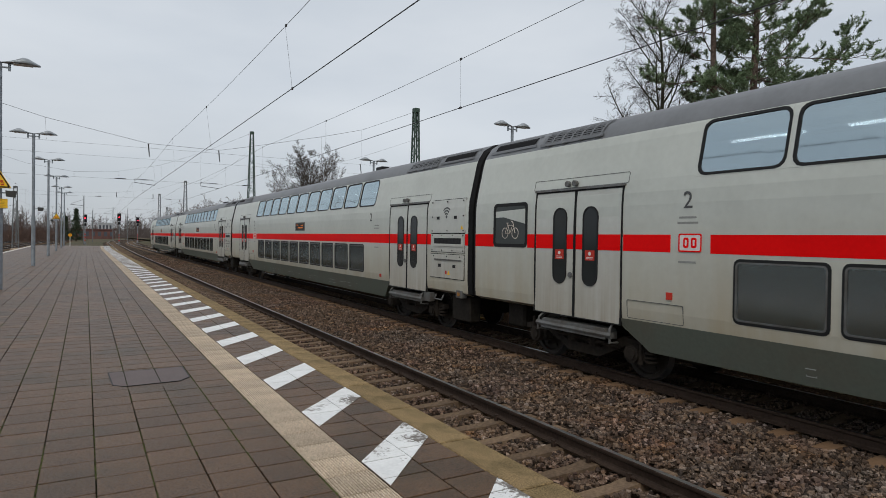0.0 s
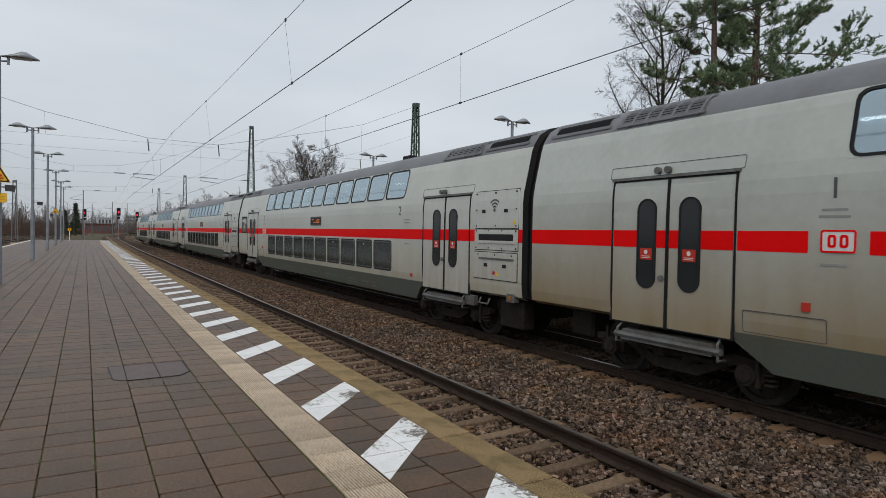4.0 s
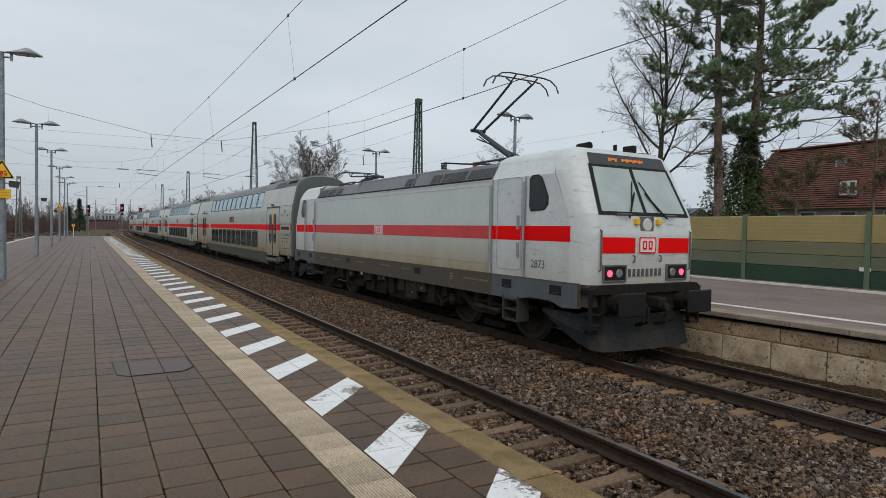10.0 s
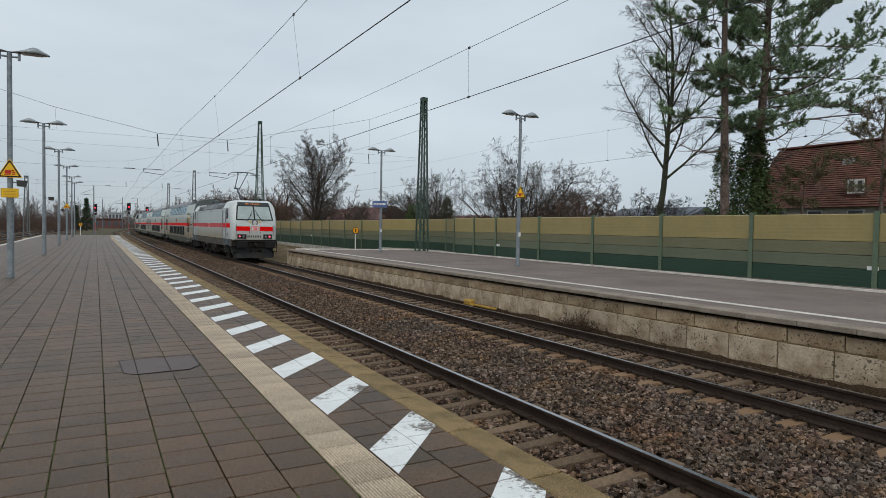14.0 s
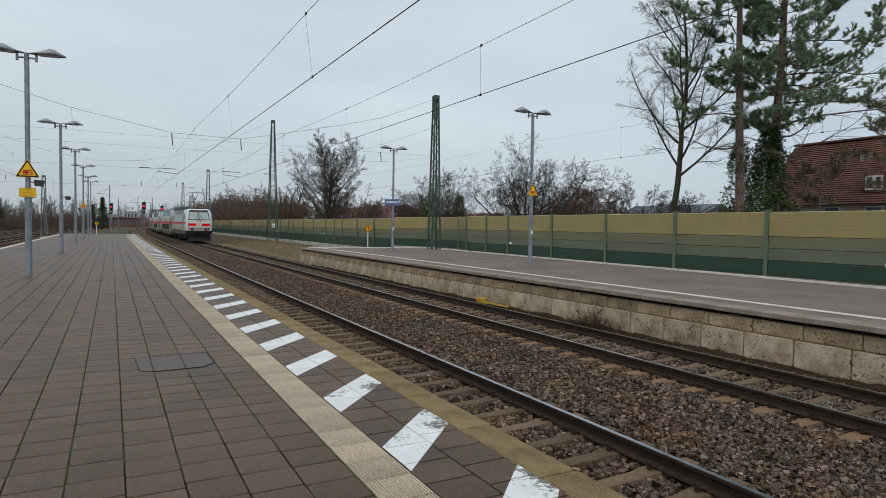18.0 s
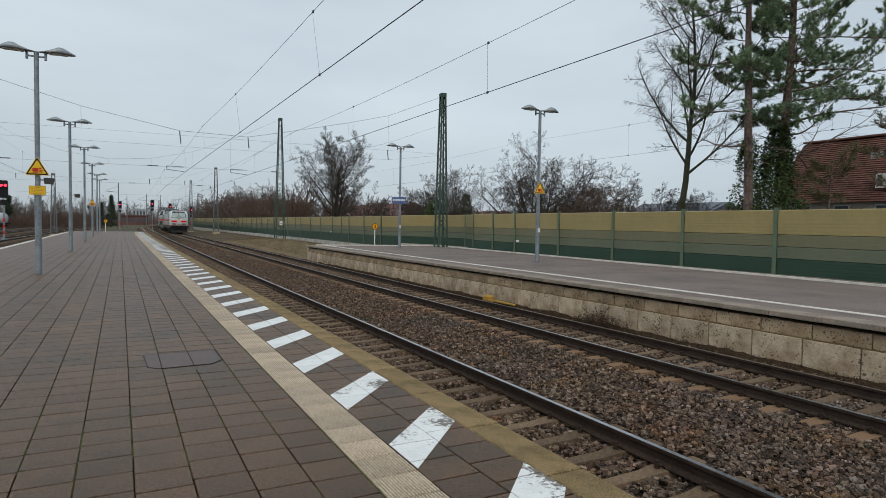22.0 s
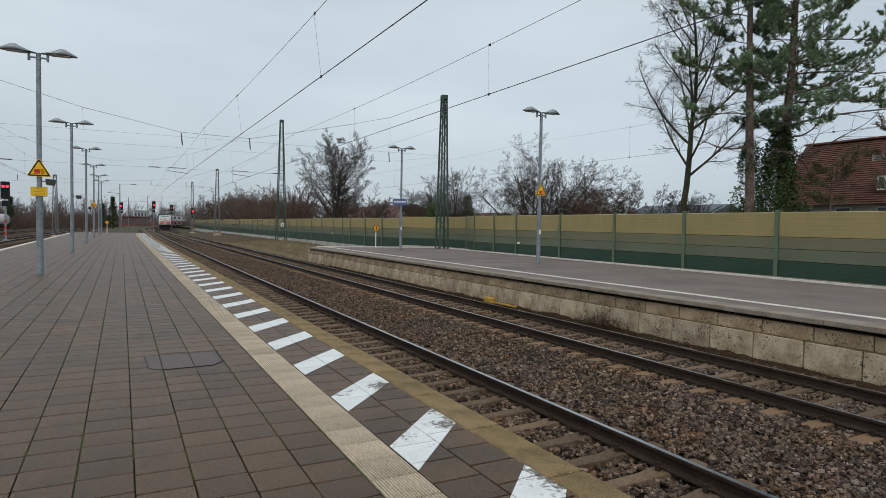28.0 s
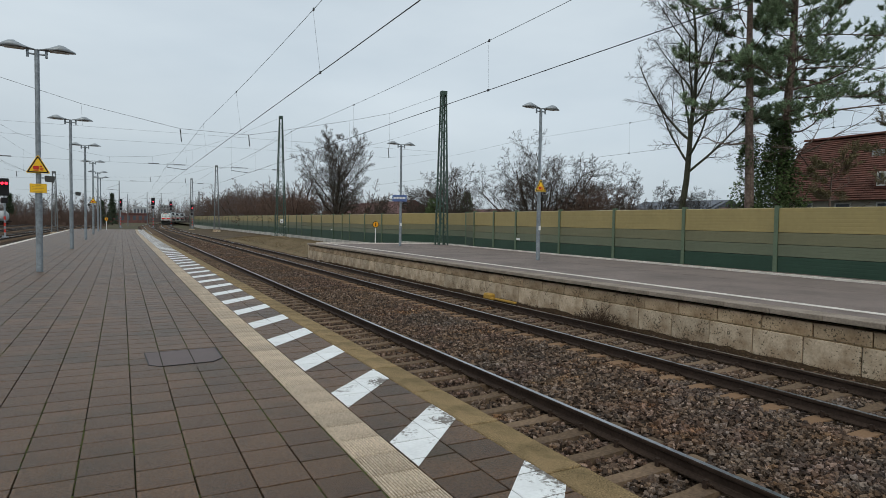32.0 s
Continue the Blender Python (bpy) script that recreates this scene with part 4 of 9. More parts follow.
# Steel inspection cover with clipped corners, set among the slabs.
cover = thing("inspection_cover", "dark steel inspection cover set flush in the paving", "manhole cover", pose(0.61, 7.44, 0))
g = Geo()
oct_ = [(-0.36, 0.38), (0.365, 0.38), (0.385, 0.36), (0.385, -0.2), (0.27, -0.36), (-0.25, -0.385), (-0.35, -0.28), (-0.375, 0.36)]
g.flat(oct_, "z", -0.05, 0.002)
part("lid", g, COVER, cover)
g = Geo()
frame_ring(g, [(x * 1.035, y * 1.035) for x, y in oct_], oct_, "z", -0.05, 0.003)
part("frame", g, BLACK, cover, "dark gap round the lid")
g = Geo()
g.box(-0.225, 0.402, -0.6, 0.6, -0.06, -0.004)
part("surround", g, SLAB, cover, "cut paving round the lid")
for x in (-0.2275, 0.089):
    g = Geo()
    g.box(x - 0.004, x + 0.004, -0.36, 0.375, 0.0, 0.0045)
    part("seam", g, JOINT, cover)

# Opposite platform.
FZ, FX = 0.03, 10.93
FAR_END = 40.0
far_platform = thing("opposite_platform", "opposite platform with grey asphalt and a block retaining wall", "platform", kind="structure")
g = Geo()
g.add([(FX + 0.43, -40, FZ - 0.2), (19.9, -40, FZ - 0.2), (19.9, 37.95, FZ - 0.2), (FX + 0.43, FAR_END, FZ - 0.2),
       (FX + 0.39, -40, FZ - 0.004), (19.9, -40, FZ - 0.004), (19.9, 37.95, FZ - 0.004), (FX + 0.39, FAR_END, FZ - 0.004)],
      [(0, 3, 2, 1), (4, 5, 6, 7), (2, 3, 7, 6), (0, 4, 7, 3)])
part("asphalt_surface", g, ASPHALT, far_platform, "grey asphalt surface, patched and faintly stained")
g = Geo()
g.add([(FX + 0.43, -40, -1.1), (19.9, -40, -1.1), (19.9, 37.9, -1.1), (FX + 0.43, FAR_END - 0.05, -1.1),
       (FX + 0.43, -40, FZ - 0.2), (19.9, -40, FZ - 0.2), (19.9, 37.9, FZ - 0.2), (FX + 0.43, FAR_END - 0.05, FZ - 0.2)],
      [(0, 3, 2, 1), (4, 5, 6, 7), (0, 1, 5, 4), (1, 2, 6, 5), (2, 3, 7, 6), (3, 0, 4, 7)])
part("platform_fill", g, CONCRETE, far_platform)
block = Geo()
block.box(-0.12, 0.14, -0.489, 0.489, -0.155, 0.105, 0.01)
block = block.mesh("wall_block", CONCRETE_BROWN)
low_block = Geo()
low_block.box(-0.19, 0.15, -0.489, 0.489, -0.28, 0.28, 0.012)
low_block = low_block.mesh("wall_block_low", CONCRETE)
cap = Geo()
cap.box(-0.25, 0.24, -0.496, 0.496, -0.1, 0.0, 0.01)
cap = cap.mesh("coping_slab", CONCRETE_PALE)
for i in range(61):
    y = -20.0 + i
    if y + 0.64 < FAR_END:
        part("wall_block", block, None, far_platform, at=pose(FX + 0.17 + random.uniform(-0.004, 0.004), y + 0.14, FZ - 0.12 - 0.16))
        part("wall_block", low_block, None, far_platform, at=pose(FX + 0.17 + random.uniform(-0.006, 0.004), y + 0.27, FZ - 0.12 - 0.605))
for i in range(61):
    y = -19.5 + i
    if y + 0.95 < FAR_END:
        part("coping_slab", cap, None, far_platform, at=pose(FX + 0.17, y + 0.4, FZ + random.uniform(-0.003, 0.004)))
g = Geo()
g.box(FX + 0.30, FX + 0.42, -40, FAR_END - 0.24, -1.1, FZ - 0.13)
part("wall_core", g, JOINT, far_platform)
part("wall_end", Geo().box(FX - 0.02, FX + 0.46, FAR_END - 0.235, FAR_END + 0.02, -1.1, FZ - 0.105, 0.012), CONCRETE, far_platform, "pale concrete end of the wall")
part("coping_end", Geo().box(FX - 0.08, FX + 0.41, FAR_END - 0.6, FAR_END + 0.04, FZ - 0.1, FZ, 0.01), CONCRETE_PALE, far_platform)
g = Geo()
g.box(11.98, 12.19, -40, FAR_END, FZ - 0.003, FZ + 0.004)
part("safety_line", g, LINE_WHITE, far_platform, "worn white safety line")
g = Geo()
for i in range(130):
    y = -10 + 0.35 * i
    if noise.noise((y * 0.4, 5.0, 0)) < 0.28:
        xa, xb = (15.68 + 0.05 * noise.noise((q * 0.7, 1.0, 0)) for q in (y, y + 0.35))
        g.add([(xa - 0.012, y, FZ - 0.0005), (xa + 0.012, y, FZ - 0.0005), (xb + 0.012, y + 0.35, FZ - 0.0005), (xb - 0.012, y + 0.35, FZ - 0.0005)], [(0, 1, 2, 3)])
tagged(part("asphalt_seam", g, JOINT, far_platform, "cracked lengthwise joint in the asphalt"), kind="stuff")
g = Geo()
for i in range(57):
    y = -19.4 + i
    x = 18.55 + 0.033 * max(0.0, y - 9.0)
    g.box(x - 0.07, x + 0.07, y + 0.01, y + 0.99, FZ - 0.003, FZ + 0.058)
for i in range(8):
    x, y = FX + 0.5 + i, FAR_END - 0.06 - 0.235 * i
    g.add([(x + p, y + q - 0.235 * p, z) for z in (FZ - 0.003, FZ + 0.058) for q in (-0.1, 0.02) for p in (0.01, 0.99)],
          [(0, 2, 3, 1), (4, 5, 7, 6), (0, 1, 5, 4), (2, 6, 7, 3), (0, 4, 6, 2), (1, 3, 7, 5)])
part("rear_kerb", g, LINE_WHITE, far_platform, "pale kerb along the rear of the platform")
g = Geo()
nx, ny = 24, 60
for j in range(ny + 1):
    for i in range(nx + 1):
        x, y = 10.9 + 9.6 * i / nx, FAR_END - 0.4 + 105.0 * j / ny
        f = min(1.0, max(0.0, (x - 12.5) / 6.5))
        g.v.append((x, y, -1.0 + 0.3 * f * f * (3 - 2 * f) + 0.05 * noise.noise((x, y * 0.7, 3))))
g.f = [(j * (nx + 1) + i, j * (nx + 1) + i + 1, (j + 1) * (nx + 1) + i + 1, (j + 1) * (nx + 1) + i) for j in range(ny) for i in range(nx)]
g.k = [0] * len(g.f)
tagged(part("verge", g, VERGE, None, smooth=True), "brown trodden verge rising to the foot of the barrier", "ground", kind="structure")
sheet("back_yard", 20.2, 300, -60, 420, -0.5, SOIL, "dull winter grass behind the noise barrier", "ground", 20, 40, 0.1)

# Dirt washed onto the narrow ledge between the two courses of blocks.
ledge = Geo()
for i in range(260):
    y = 3.0 + 0.13 * i
    za, zb = (FZ - 0.44 + 0.06 * abs(noise.noise((q * 3.1, 2.0, 7.0))) for q in (y, y + 0.13))
    xa, xb = (FX - 0.014 + 0.02 * abs(noise.noise((q * 5.3, 4.0, 1.0))) for q in (y, y + 0.13))
    ledge.add([(xa, y, FZ - 0.446), (xb, y + 0.13, FZ - 0.446), (FX + 0.045, y + 0.13, zb), (FX + 0.045, y, za)], [(0, 3, 2, 1)])
LEDGE_DIRT = material("ledge_dirt", (0.2, 0.142, 0.08), 0.95, grain=0.5, scale=40, stain=0.25, stain_scale=3, tint=(0.07, 0.055, 0.03), spec=0.15)
tagged(part("ledge_soil", ledge, LEDGE_DIRT, far_platform, "brown dirt on the ledge of the wall"), kind="stuff")

# Soil and moss banked against the foot of the block wall.
bank, ny = Geo(), 220
for j in range(ny + 1):
    y = -4 + 41.0 * j / ny
    h = 0.1 + 0.09 * noise.noise((y * 0.9, 2, 0)) + 0.04 * noise.noise((y * 5, 7, 0))
    bank.v += [(FX - 0.36 + 0.06 * noise.noise((y * 2, 4, 0)), y, -1.02), (FX - 0.17, y, -1.0 + h * 0.6), (FX - 0.015, y, -1.0 + h)]
bank.f = [(3 * j + i, 3 * j + i + 1, 3 * j + i + 4, 3 * j + i + 3) for j in range(ny) for i in range(2)]
bank.k = [0] * len(bank.f)
tagged(part("soil_bank", bank, WALL_SOIL, None, smooth=True), "dark soil and moss along the foot of the block wall", "ground", kind="structure")

# Grassy mound beyond the platform end.
g = Geo()
nx, ny = 16, 40
for j in range(ny + 1):
    for i in range(nx + 1):
        u, v = i / nx, j / ny
        h = math.sin(math.pi * min(1, u * 1.05)) * math.sin(math.pi * v) ** 0.6
        g.v.append((11.0 + u * 6.5, 36 + v * 44, -0.95 + 0.75 * h + 0.1 * noise.noise((u * 9, v * 25, 1))))
g.f = [(j * (nx + 1) + i, j * (nx + 1) + i + 1, (j + 1) * (nx + 1) + i + 1, (j + 1) * (nx + 1) + i) for j in range(ny) for i in range(nx)]
g.k = [0] * len(g.f)
tagged(part("grass_mound", g, DRYGRASS, None, smooth=True), "low mound of dry straw-coloured grass beside the track", "ground", kind="structure")


# Noise barrier in coloured bands: long bays, and a pocket set back behind the mast.
def barrier_line(y):
    """Distance of the barrier from the near platform's axis, y metres along it."""
    return 20.0 if y < 40 else 19.0 - 0.006 * max(0.0, min(y, 150.0) - 75.0) + 0.00044 * max(0.0, y - 150) ** 2


BAND_OCHRE = material("barrier_ochre", (0.335, 0.268, 0.115), 0.5, grain=0.05, scale=6, stain=0.08, stain_scale=0.5)
BAND_OLIVE = material("barrier_olive", (0.175, 0.17, 0.1), 0.5, grain=0.04, scale=6, stain=0.08, stain_scale=0.5)
BAND_SAGE = material("barrier_sage", (0.142, 0.16, 0.105), 0.5, grain=0.04, scale=6, stain=0.08, stain_scale=0.5)
BAND_DARK = material("barrier_dark_green", (0.03, 0.065, 0.043), 0.45, grain=0.05, scale=6, stain=0.1, stain_scale=0.5)
barrier = thing("noise_barrier", "tall metal noise barrier banded from ochre down to dark green", "noise barrier", kind="structure")
BANDS = [("panel_dark", BAND_DARK, 0.0, 0.575), ("panel_sage", BAND_SAGE, 0.575, 0.98), ("panel_olive", BAND_OLIVE, 0.98, 1.385), ("panel_ochre", BAND_OCHRE, 1.385, 2.22)]
LOW_BANDS = [("panel_dark", BAND_DARK, -0.3, 0.55), ("panel_sage", BAND_SAGE, 0.55, 0.91), ("panel_olive", BAND_OLIVE, 0.91, 1.28), ("panel_ochre", BAND_OCHRE, 1.28, 2.13)]


def ribbed(z0, z1, length):
    """A ribbed sheet-metal panel, standing on z0, along y."""
    g, n = Geo(), max(2, round((z1 - z0) / 0.115))
    prof = []
    for i in range(n):
        a, b = z0 + (z1 - z0) * i / n, z0 + (z1 - z0) * (i + 1) / n
        prof += [(-0.05, a), (-0.05, a + (b - a) * 0.6), (-0.048, a + (b - a) * 0.75), (-0.048, b - (b - a) * 0.18)]
    prof += [(0.05, z1), (0.05, z0)]
    g.extrude(prof, -length / 2 + 0.07, length / 2 - 0.07)
    return g


post = Geo()
for a, b, c, d in ((-0.09, -0.072, -0.075, 0.075), (0.072, 0.09, -0.075, 0.075), (-0.09, 0.09, -0.006, 0.006)):
    post.box(a, b, c, d, -1.2, 2.3)
post = post.mesh("barrier_post", BARRIER_POST)
BAY = 3.96
line = [(20.0, 13.45 - BAY * k) for k in range(9, -1, -1)] + [(20.0, 13.45 + 3.94 * k) for k in range(1, 5)] + [(20.0, 31.56), (20.0, 33.9)]
line += [(21.3, 37.2), (21.3, 41.0), (19.6, 44.8), (19.2, 47.6), (19.0, 51.1)] + [(19.0, y) for y in (55.1, 57.3, 60.1, 64.3, 68.2, 72.4)]
line += [(barrier_line(y), y) for y in [74.8 + BAY * k for k in range(52)]]
bay_meshes = {}
for (xa, ya), (xb, yb) in zip(line, line[1:]):
    length, low = math.hypot(xb - xa, yb - ya), ya > 44
    key = (round(length, 2), low)
    if key not in bay_meshes:
        bands = LOW_BANDS if low else BANDS
        foot = bands[0][2]
        plinth = Geo()
        plinth.box(-0.09, 0.09, -length / 2 + 0.005, length / 2 - 0.005, -1.1, foot - 0.003, 0.01)
        bay_meshes[key] = [(nm, ribbed(a, b, length).mesh(nm, mt)) for nm, mt, a, b in bands] + [("plinth", plinth.mesh("plinth", PLINTH))]
    base = pose(xa, ya, -0.09 if low else 0, 0, 0, -math.degrees(math.atan2(xb - xa, yb - ya)))
    part("barrier_post", post, None, barrier, at=base)
    mid = pose(xa, ya, 0, 0, 0, -math.degrees(math.atan2(xb - xa, yb - ya))) @ pose(0, length / 2, 0)
    for nm, me in bay_meshes[key]:
        part(nm, me, None, barrier, at=mid)


# ---- the train ----
# Cars stand on z = 0 at rail level, their own y runs forward; side parts are built for both flanks.
COACH_L, LOCO_L = 26.8, 18.9
HALF = 1.39
SECTION = [(1.20, 0.98), (1.36, 1.05), (1.39, 1.35), (1.39, 2.95), (1.37, 3.2), (1.18, 4.06), (1.12, 4.2), (0.98, 4.4), (0.72, 4.55), (0.4, 4.62), (0, 4.64)]


def flank(z):
    """Half width of a coach at height z."""
    for (xa, za), (xb, zb) in zip(SECTION[1:], SECTION[2:]):
        if za <= z <= zb and zb > za:
            return xa + (xb - xa) * (z - za) / (zb - za)
    return HALF


def skin(g, side, y0, y1, z0, z1, out=0.0, slot=0, n=4):
    """A thin cover that lies on the flank between two heights."""
    zs = [z0 + (z1 - z0) * i / n for i in range(n + 1)] if z1 > 2.9 else [z0, z1]
    vs, m = [], len(zs)
    for z in zs:
        x = flank(z)
        vs += [(side * (x + out), y0, z), (side * (x + out), y1, z), (side * (x - 0.03), y0, z), (side * (x - 0.03), y1, z)]
    fs = []
    for i in range(m - 1):
        a, b = 4 * i, 4 * i + 4
        fs += [(a, a + 1, b + 1, b), (a + 2, b + 2, b + 3, a + 3), (a, b, b + 2, a + 2), (a + 1, a + 3, b + 3, b + 1)]
    fs += [(0, 2, 3, 1), (4 * m - 4, 4 * m - 3, 4 * m - 1, 4 * m - 2)]
    g.add(vs, fs, slot)


def on_flank(side, outline, out, thick):
    """A plate with a free outline in (y, z) laid on the flank."""
    n = len(outline)
    vs = [(side * (flank(z) + out), y, z) for y, z in outline] + [(side * (flank(z) + out - thick), y, z) for y, z in outline]
    return vs, [(i, (i + 1) % n, n + (i + 1) % n, n + i) for i in range(n)] + [tuple(range(n)), tuple(range(n, 2 * n))[::-1]]


def ring_on_flank(g, side, outer, inner, out, thick):
    n, vs = len(outer), []
    for ol, o in ((outer, out), (outer, out - thick), (inner, out), (inner, out - thick)):
        vs += [(side * (flank(z) + o), y, z) for y, z in ol]
    fs = []
    for i in range(n):
        j = (i + 1) % n
        fs += [(i, j, 2 * n + j, 2 * n + i), (i, n + i, n + j, j), (2 * n + i, 2 * n + j, 3 * n + j, 3 * n + i)]
    g.add(vs, fs)


UP_WIN = [(5.6 + 1.395 * k, 5.6 + 1.395 * k + 1.28) for k in range(11)]
LOW_WIN = [(6.33 + 1.4 * k, 6.33 + 1.4 * k + 1.24) for k in range(10)]
UP_Z, LOW_Z = (3.32, 4.11), (1.24, 2.09)
DOORS = [(2.13, 4.41, 3.27), (22.22, 24.5, 23.36)]
BOGIES = (3.4, 23.4)


def shell_with_openings():
    """Body shell: strips of flank cut round the window rows, roof and floor."""
    g = Geo()
    y0, y1 = 0.16, COACH_L - 0.16
    for side in (-1, 1):
        def quad(ya, yb, za, zb, slot=0):
            n = 6 if zb > 2.95 else 1
            zs = [za + (zb - za) * i / n for i in range(n + 1)]
            for a, b in zip(zs, zs[1:]):
                g.add([(side * flank(a), ya, a), (side * flank(a), yb, a), (side * flank(b), yb, b), (side * flank(b), ya, b)], [(0, 1, 2, 3)], slot)
        quad(y0, y1, 1.05, LOW_Z[0])
        edges = [y0] + [v for w in LOW_WIN for v in w] + [y1]
        for a, b in zip(edges[::2], edges[1::2]):
            quad(a, b, *LOW_Z)
        quad(y0, y1, LOW_Z[1], UP_Z[0])
        edges = [y0] + [v for w in UP_WIN for v in w] + [y1]
        for a, b in zip(edges[::2], edges[1::2]):
            quad(a, b, *UP_Z)
        quad(y0, y1, UP_Z[1], 4.14)
        g.add([(side * 1.20, y0, 0.98), (side * 1.20, y1, 0.98), (side * 1.36, y1, 1.05), (side * 1.36, y0, 1.05)], [(0, 1, 2, 3)])
    g.add([(-1.2, y0, 0.98), (-1.2, y1, 0.98), (1.2, y1, 0.98), (1.2, y0, 0.98)], [(0, 1, 2, 3)])
    return g


def roof_geo():
    g = Geo()
    y0, y1 = 0.16, COACH_L - 0.16
    top = [(flank(4.14), 4.14)] + [(x, z) for x, z in SECTION if z > 4.14]
    line = [(-x, z) for x, z in top] + [(x, z) for x, z in reversed(top[:-1])]
    vs = [(x, y, z) for y in (y0, y1) for x, z in line]
    n = len(line)
    g.add(vs, [(i, i + 1, n + i + 1, n + i) for i in range(n - 1)])
    return g


def end_geo(y, inward):
    """Dark rounded end wall of a coach."""
    g = Geo()
    half = [(1.2, 0.98), (1.36, 1.05)] + SECTION[2:]
    out = [(x, z) for x, z in half] + [(-x, z) for x, z in reversed(half[:-1])]
    small = [(x * 0.97, 0.98 + (z - 0.98) * 0.985) for x, z in out]
    n = len(out)
    vs = [(x, y + inward * 0.001, z) for x, z in out] + [(x, y - inward * 0.12, z) for x, z in small]
    g.add(vs, [(i, (i + 1) % n, n + (i + 1) % n, n + i) for i in range(n)] + [tuple(range(n, 2 * n))])
    return g


def wheelset_geo(r, gauge=0.75, disc=0.07):
    g = Geo()
    for s in (-1, 1):
        rings = [(0.03, s * (gauge + 0.05)), (0.14, s * (gauge + 0.05)), (0.15, s * (gauge + 0.02)), (r * 0.78, s * (gauge + 0.015)), (r * 0.82, s * (gauge + 0.06)), (r - 0.01, s * (gauge + 0.065)),
                 (r, s * (gauge + 0.02)), (r + 0.028, s * (gauge - 0.04)), (r + 0.02, s * (gauge - 0.07)), (r * 0.8, s * (gauge - 0.07)), (0.1, s * (gauge - 0.05))]
        n, vs, fs, ks = 28, [], [], []
        for rr, x in rings:
            vs += [(x, rr * math.cos(2 * math.pi * k / n), rr * math.sin(2 * math.pi * k / n)) for k in range(n)]
        for i in range(len(rings) - 1):
            g_f = [(i * n + k, i * n + (k + 1) % n, (i + 1) * n + (k + 1) % n, (i + 1) * n + k) for k in range(n)]
            g.add([], [], 0)
            fs += g_f
            ks += [1 if i in (5, 6) else 0] * n
        b = len(g.v)
        g.v += vs
        g.f += [tuple(b + q for q in f) for f in fs]
        g.k += ks
        for k in range(6):
            a = k * math.pi / 3
            y, z = 0.62 * r * math.cos(a), 0.62 * r * math.sin(a)
            g.tube([(s * (gauge + 0.01), y, z), (s * (gauge + 0.045), y, z)], 0.03, 6)
    g.tube([(-gauge, 0, 0), (gauge, 0, 0)], 0.085, 8)
    return g


WHEEL_C = wheelset_geo(0.46).mesh("wheelset", [WHEEL_DARK, TREAD])
WHEEL_L = wheelset_geo(0.62).mesh("wheelset_large", [WHEEL_STEEL, TREAD])


def bogie_geo(base, r, half=1.02):
    """Bogie frame with axle boxes, coil springs and dampers."""
    g = Geo()
    for s in (-1, 1):
        x = s * half
        side = [(-base / 2 - 0.45, r + 0.16), (-base / 2 + 0.3, r + 0.24), (-0.45, r - 0.02), (0.45, r - 0.02), (base / 2 - 0.3, r + 0.24), (base / 2 + 0.45, r + 0.16),
                (base / 2 + 0.45, r + 0.06), (base / 2 - 0.25, r + 0.08), (0.4, r - 0.2), (-0.4, r - 0.2), (-base / 2 + 0.25, r + 0.08), (-base / 2 - 0.45, r + 0.06)]
        g.flat(side, "x", x - 0.07, x + 0.07)
        for e in (-1, 1):
            y = e * base / 2
            g.tube([(x - 0.02, y, r), (x + s * 0.2, y, r)], 0.15, 12)
            g.tube([(x + s * 0.2, y, r), (x + s * 0.23, y, r)], 0.1, 10)
            g.box(x - 0.1, x + 0.1, y - 0.2, y + 0.2, r - 0.12, r + 0.1, 0.03)
            for q in (0.26,):
                yy = y + e * q
                for k in range(4):
                    g.tube([(x, yy, r - 0.12 + 0.07 * k), (x, yy, r - 0.085 + 0.07 * k)], 0.1, 10)
                g.tube([(x + s * 0.12, yy - e * 0.12, r - 0.15), (x + s * 0.12, yy - e * 0.12, r + 0.32)], [0.045, 0.03], 8)
        g.tube([(x, -0.28, r + 0.0), (x, -0.28, r + 0.34)], 0.16, 12)
        g.tube([(x, 0.28, r + 0.0), (x, 0.28, r + 0.34)], 0.16, 12)
        g.tube([(x + s * 0.1, -0.9, r + 0.05), (x + s * 0.1, 0.7, r + 0.1)], 0.04, 6)
    g.box(-half, half, -0.25, 0.25, r - 0.1, r + 0.15, 0.04)
    for y in (-base / 2, base / 2):
        g.box(-half, half, y - 0.08 + (0.45 if y < 0 else -0.45), y + 0.08 + (0.45 if y < 0 else -0.45), r - 0.02, r + 0.12)
    return g


BOGIE_C = bogie_geo(2.5, 0.46).mesh("bogie", BOGIE_DARK)
BOGIE_L = bogie_geo(2.6, 0.62, 1.05).mesh("bogie_large", BOGIE_DUST)
WHEELS = []


def place_bogie(car, y, base, r, mesh, wheel):
    b = part("bogie", mesh, None, car, at=pose(0, y, 0))
    for e in (-1, 1):
        wob = part("wheelset", wheel, None, b, "steel wheelset with a polished tread", at=pose(0, e * base / 2, r))
        WHEELS.append((wob, r, (0, e * base / 2, r)))


# Shared meshes of a coach: drawn for the left flank, and turned about for the right one.


def both(name, mesh, parent, y, label="", width=0.0):
    """A part on the left flank at y and its twin, turned about, on the right flank."""
    out = []
    for m in (pose(0, y, 0), pose(0, y + width, 0, 0, 0, 180)):
        out.append(part(name, mesh, None, parent, label, at=m))
    return out


def plates(specs, out, mat, name, thick=0.012):
    g = Geo()
    for outline in specs:
        vs, fs = on_flank(-1, outline, out, thick)
        g.add(vs, fs)
    return g.mesh(name, mat)


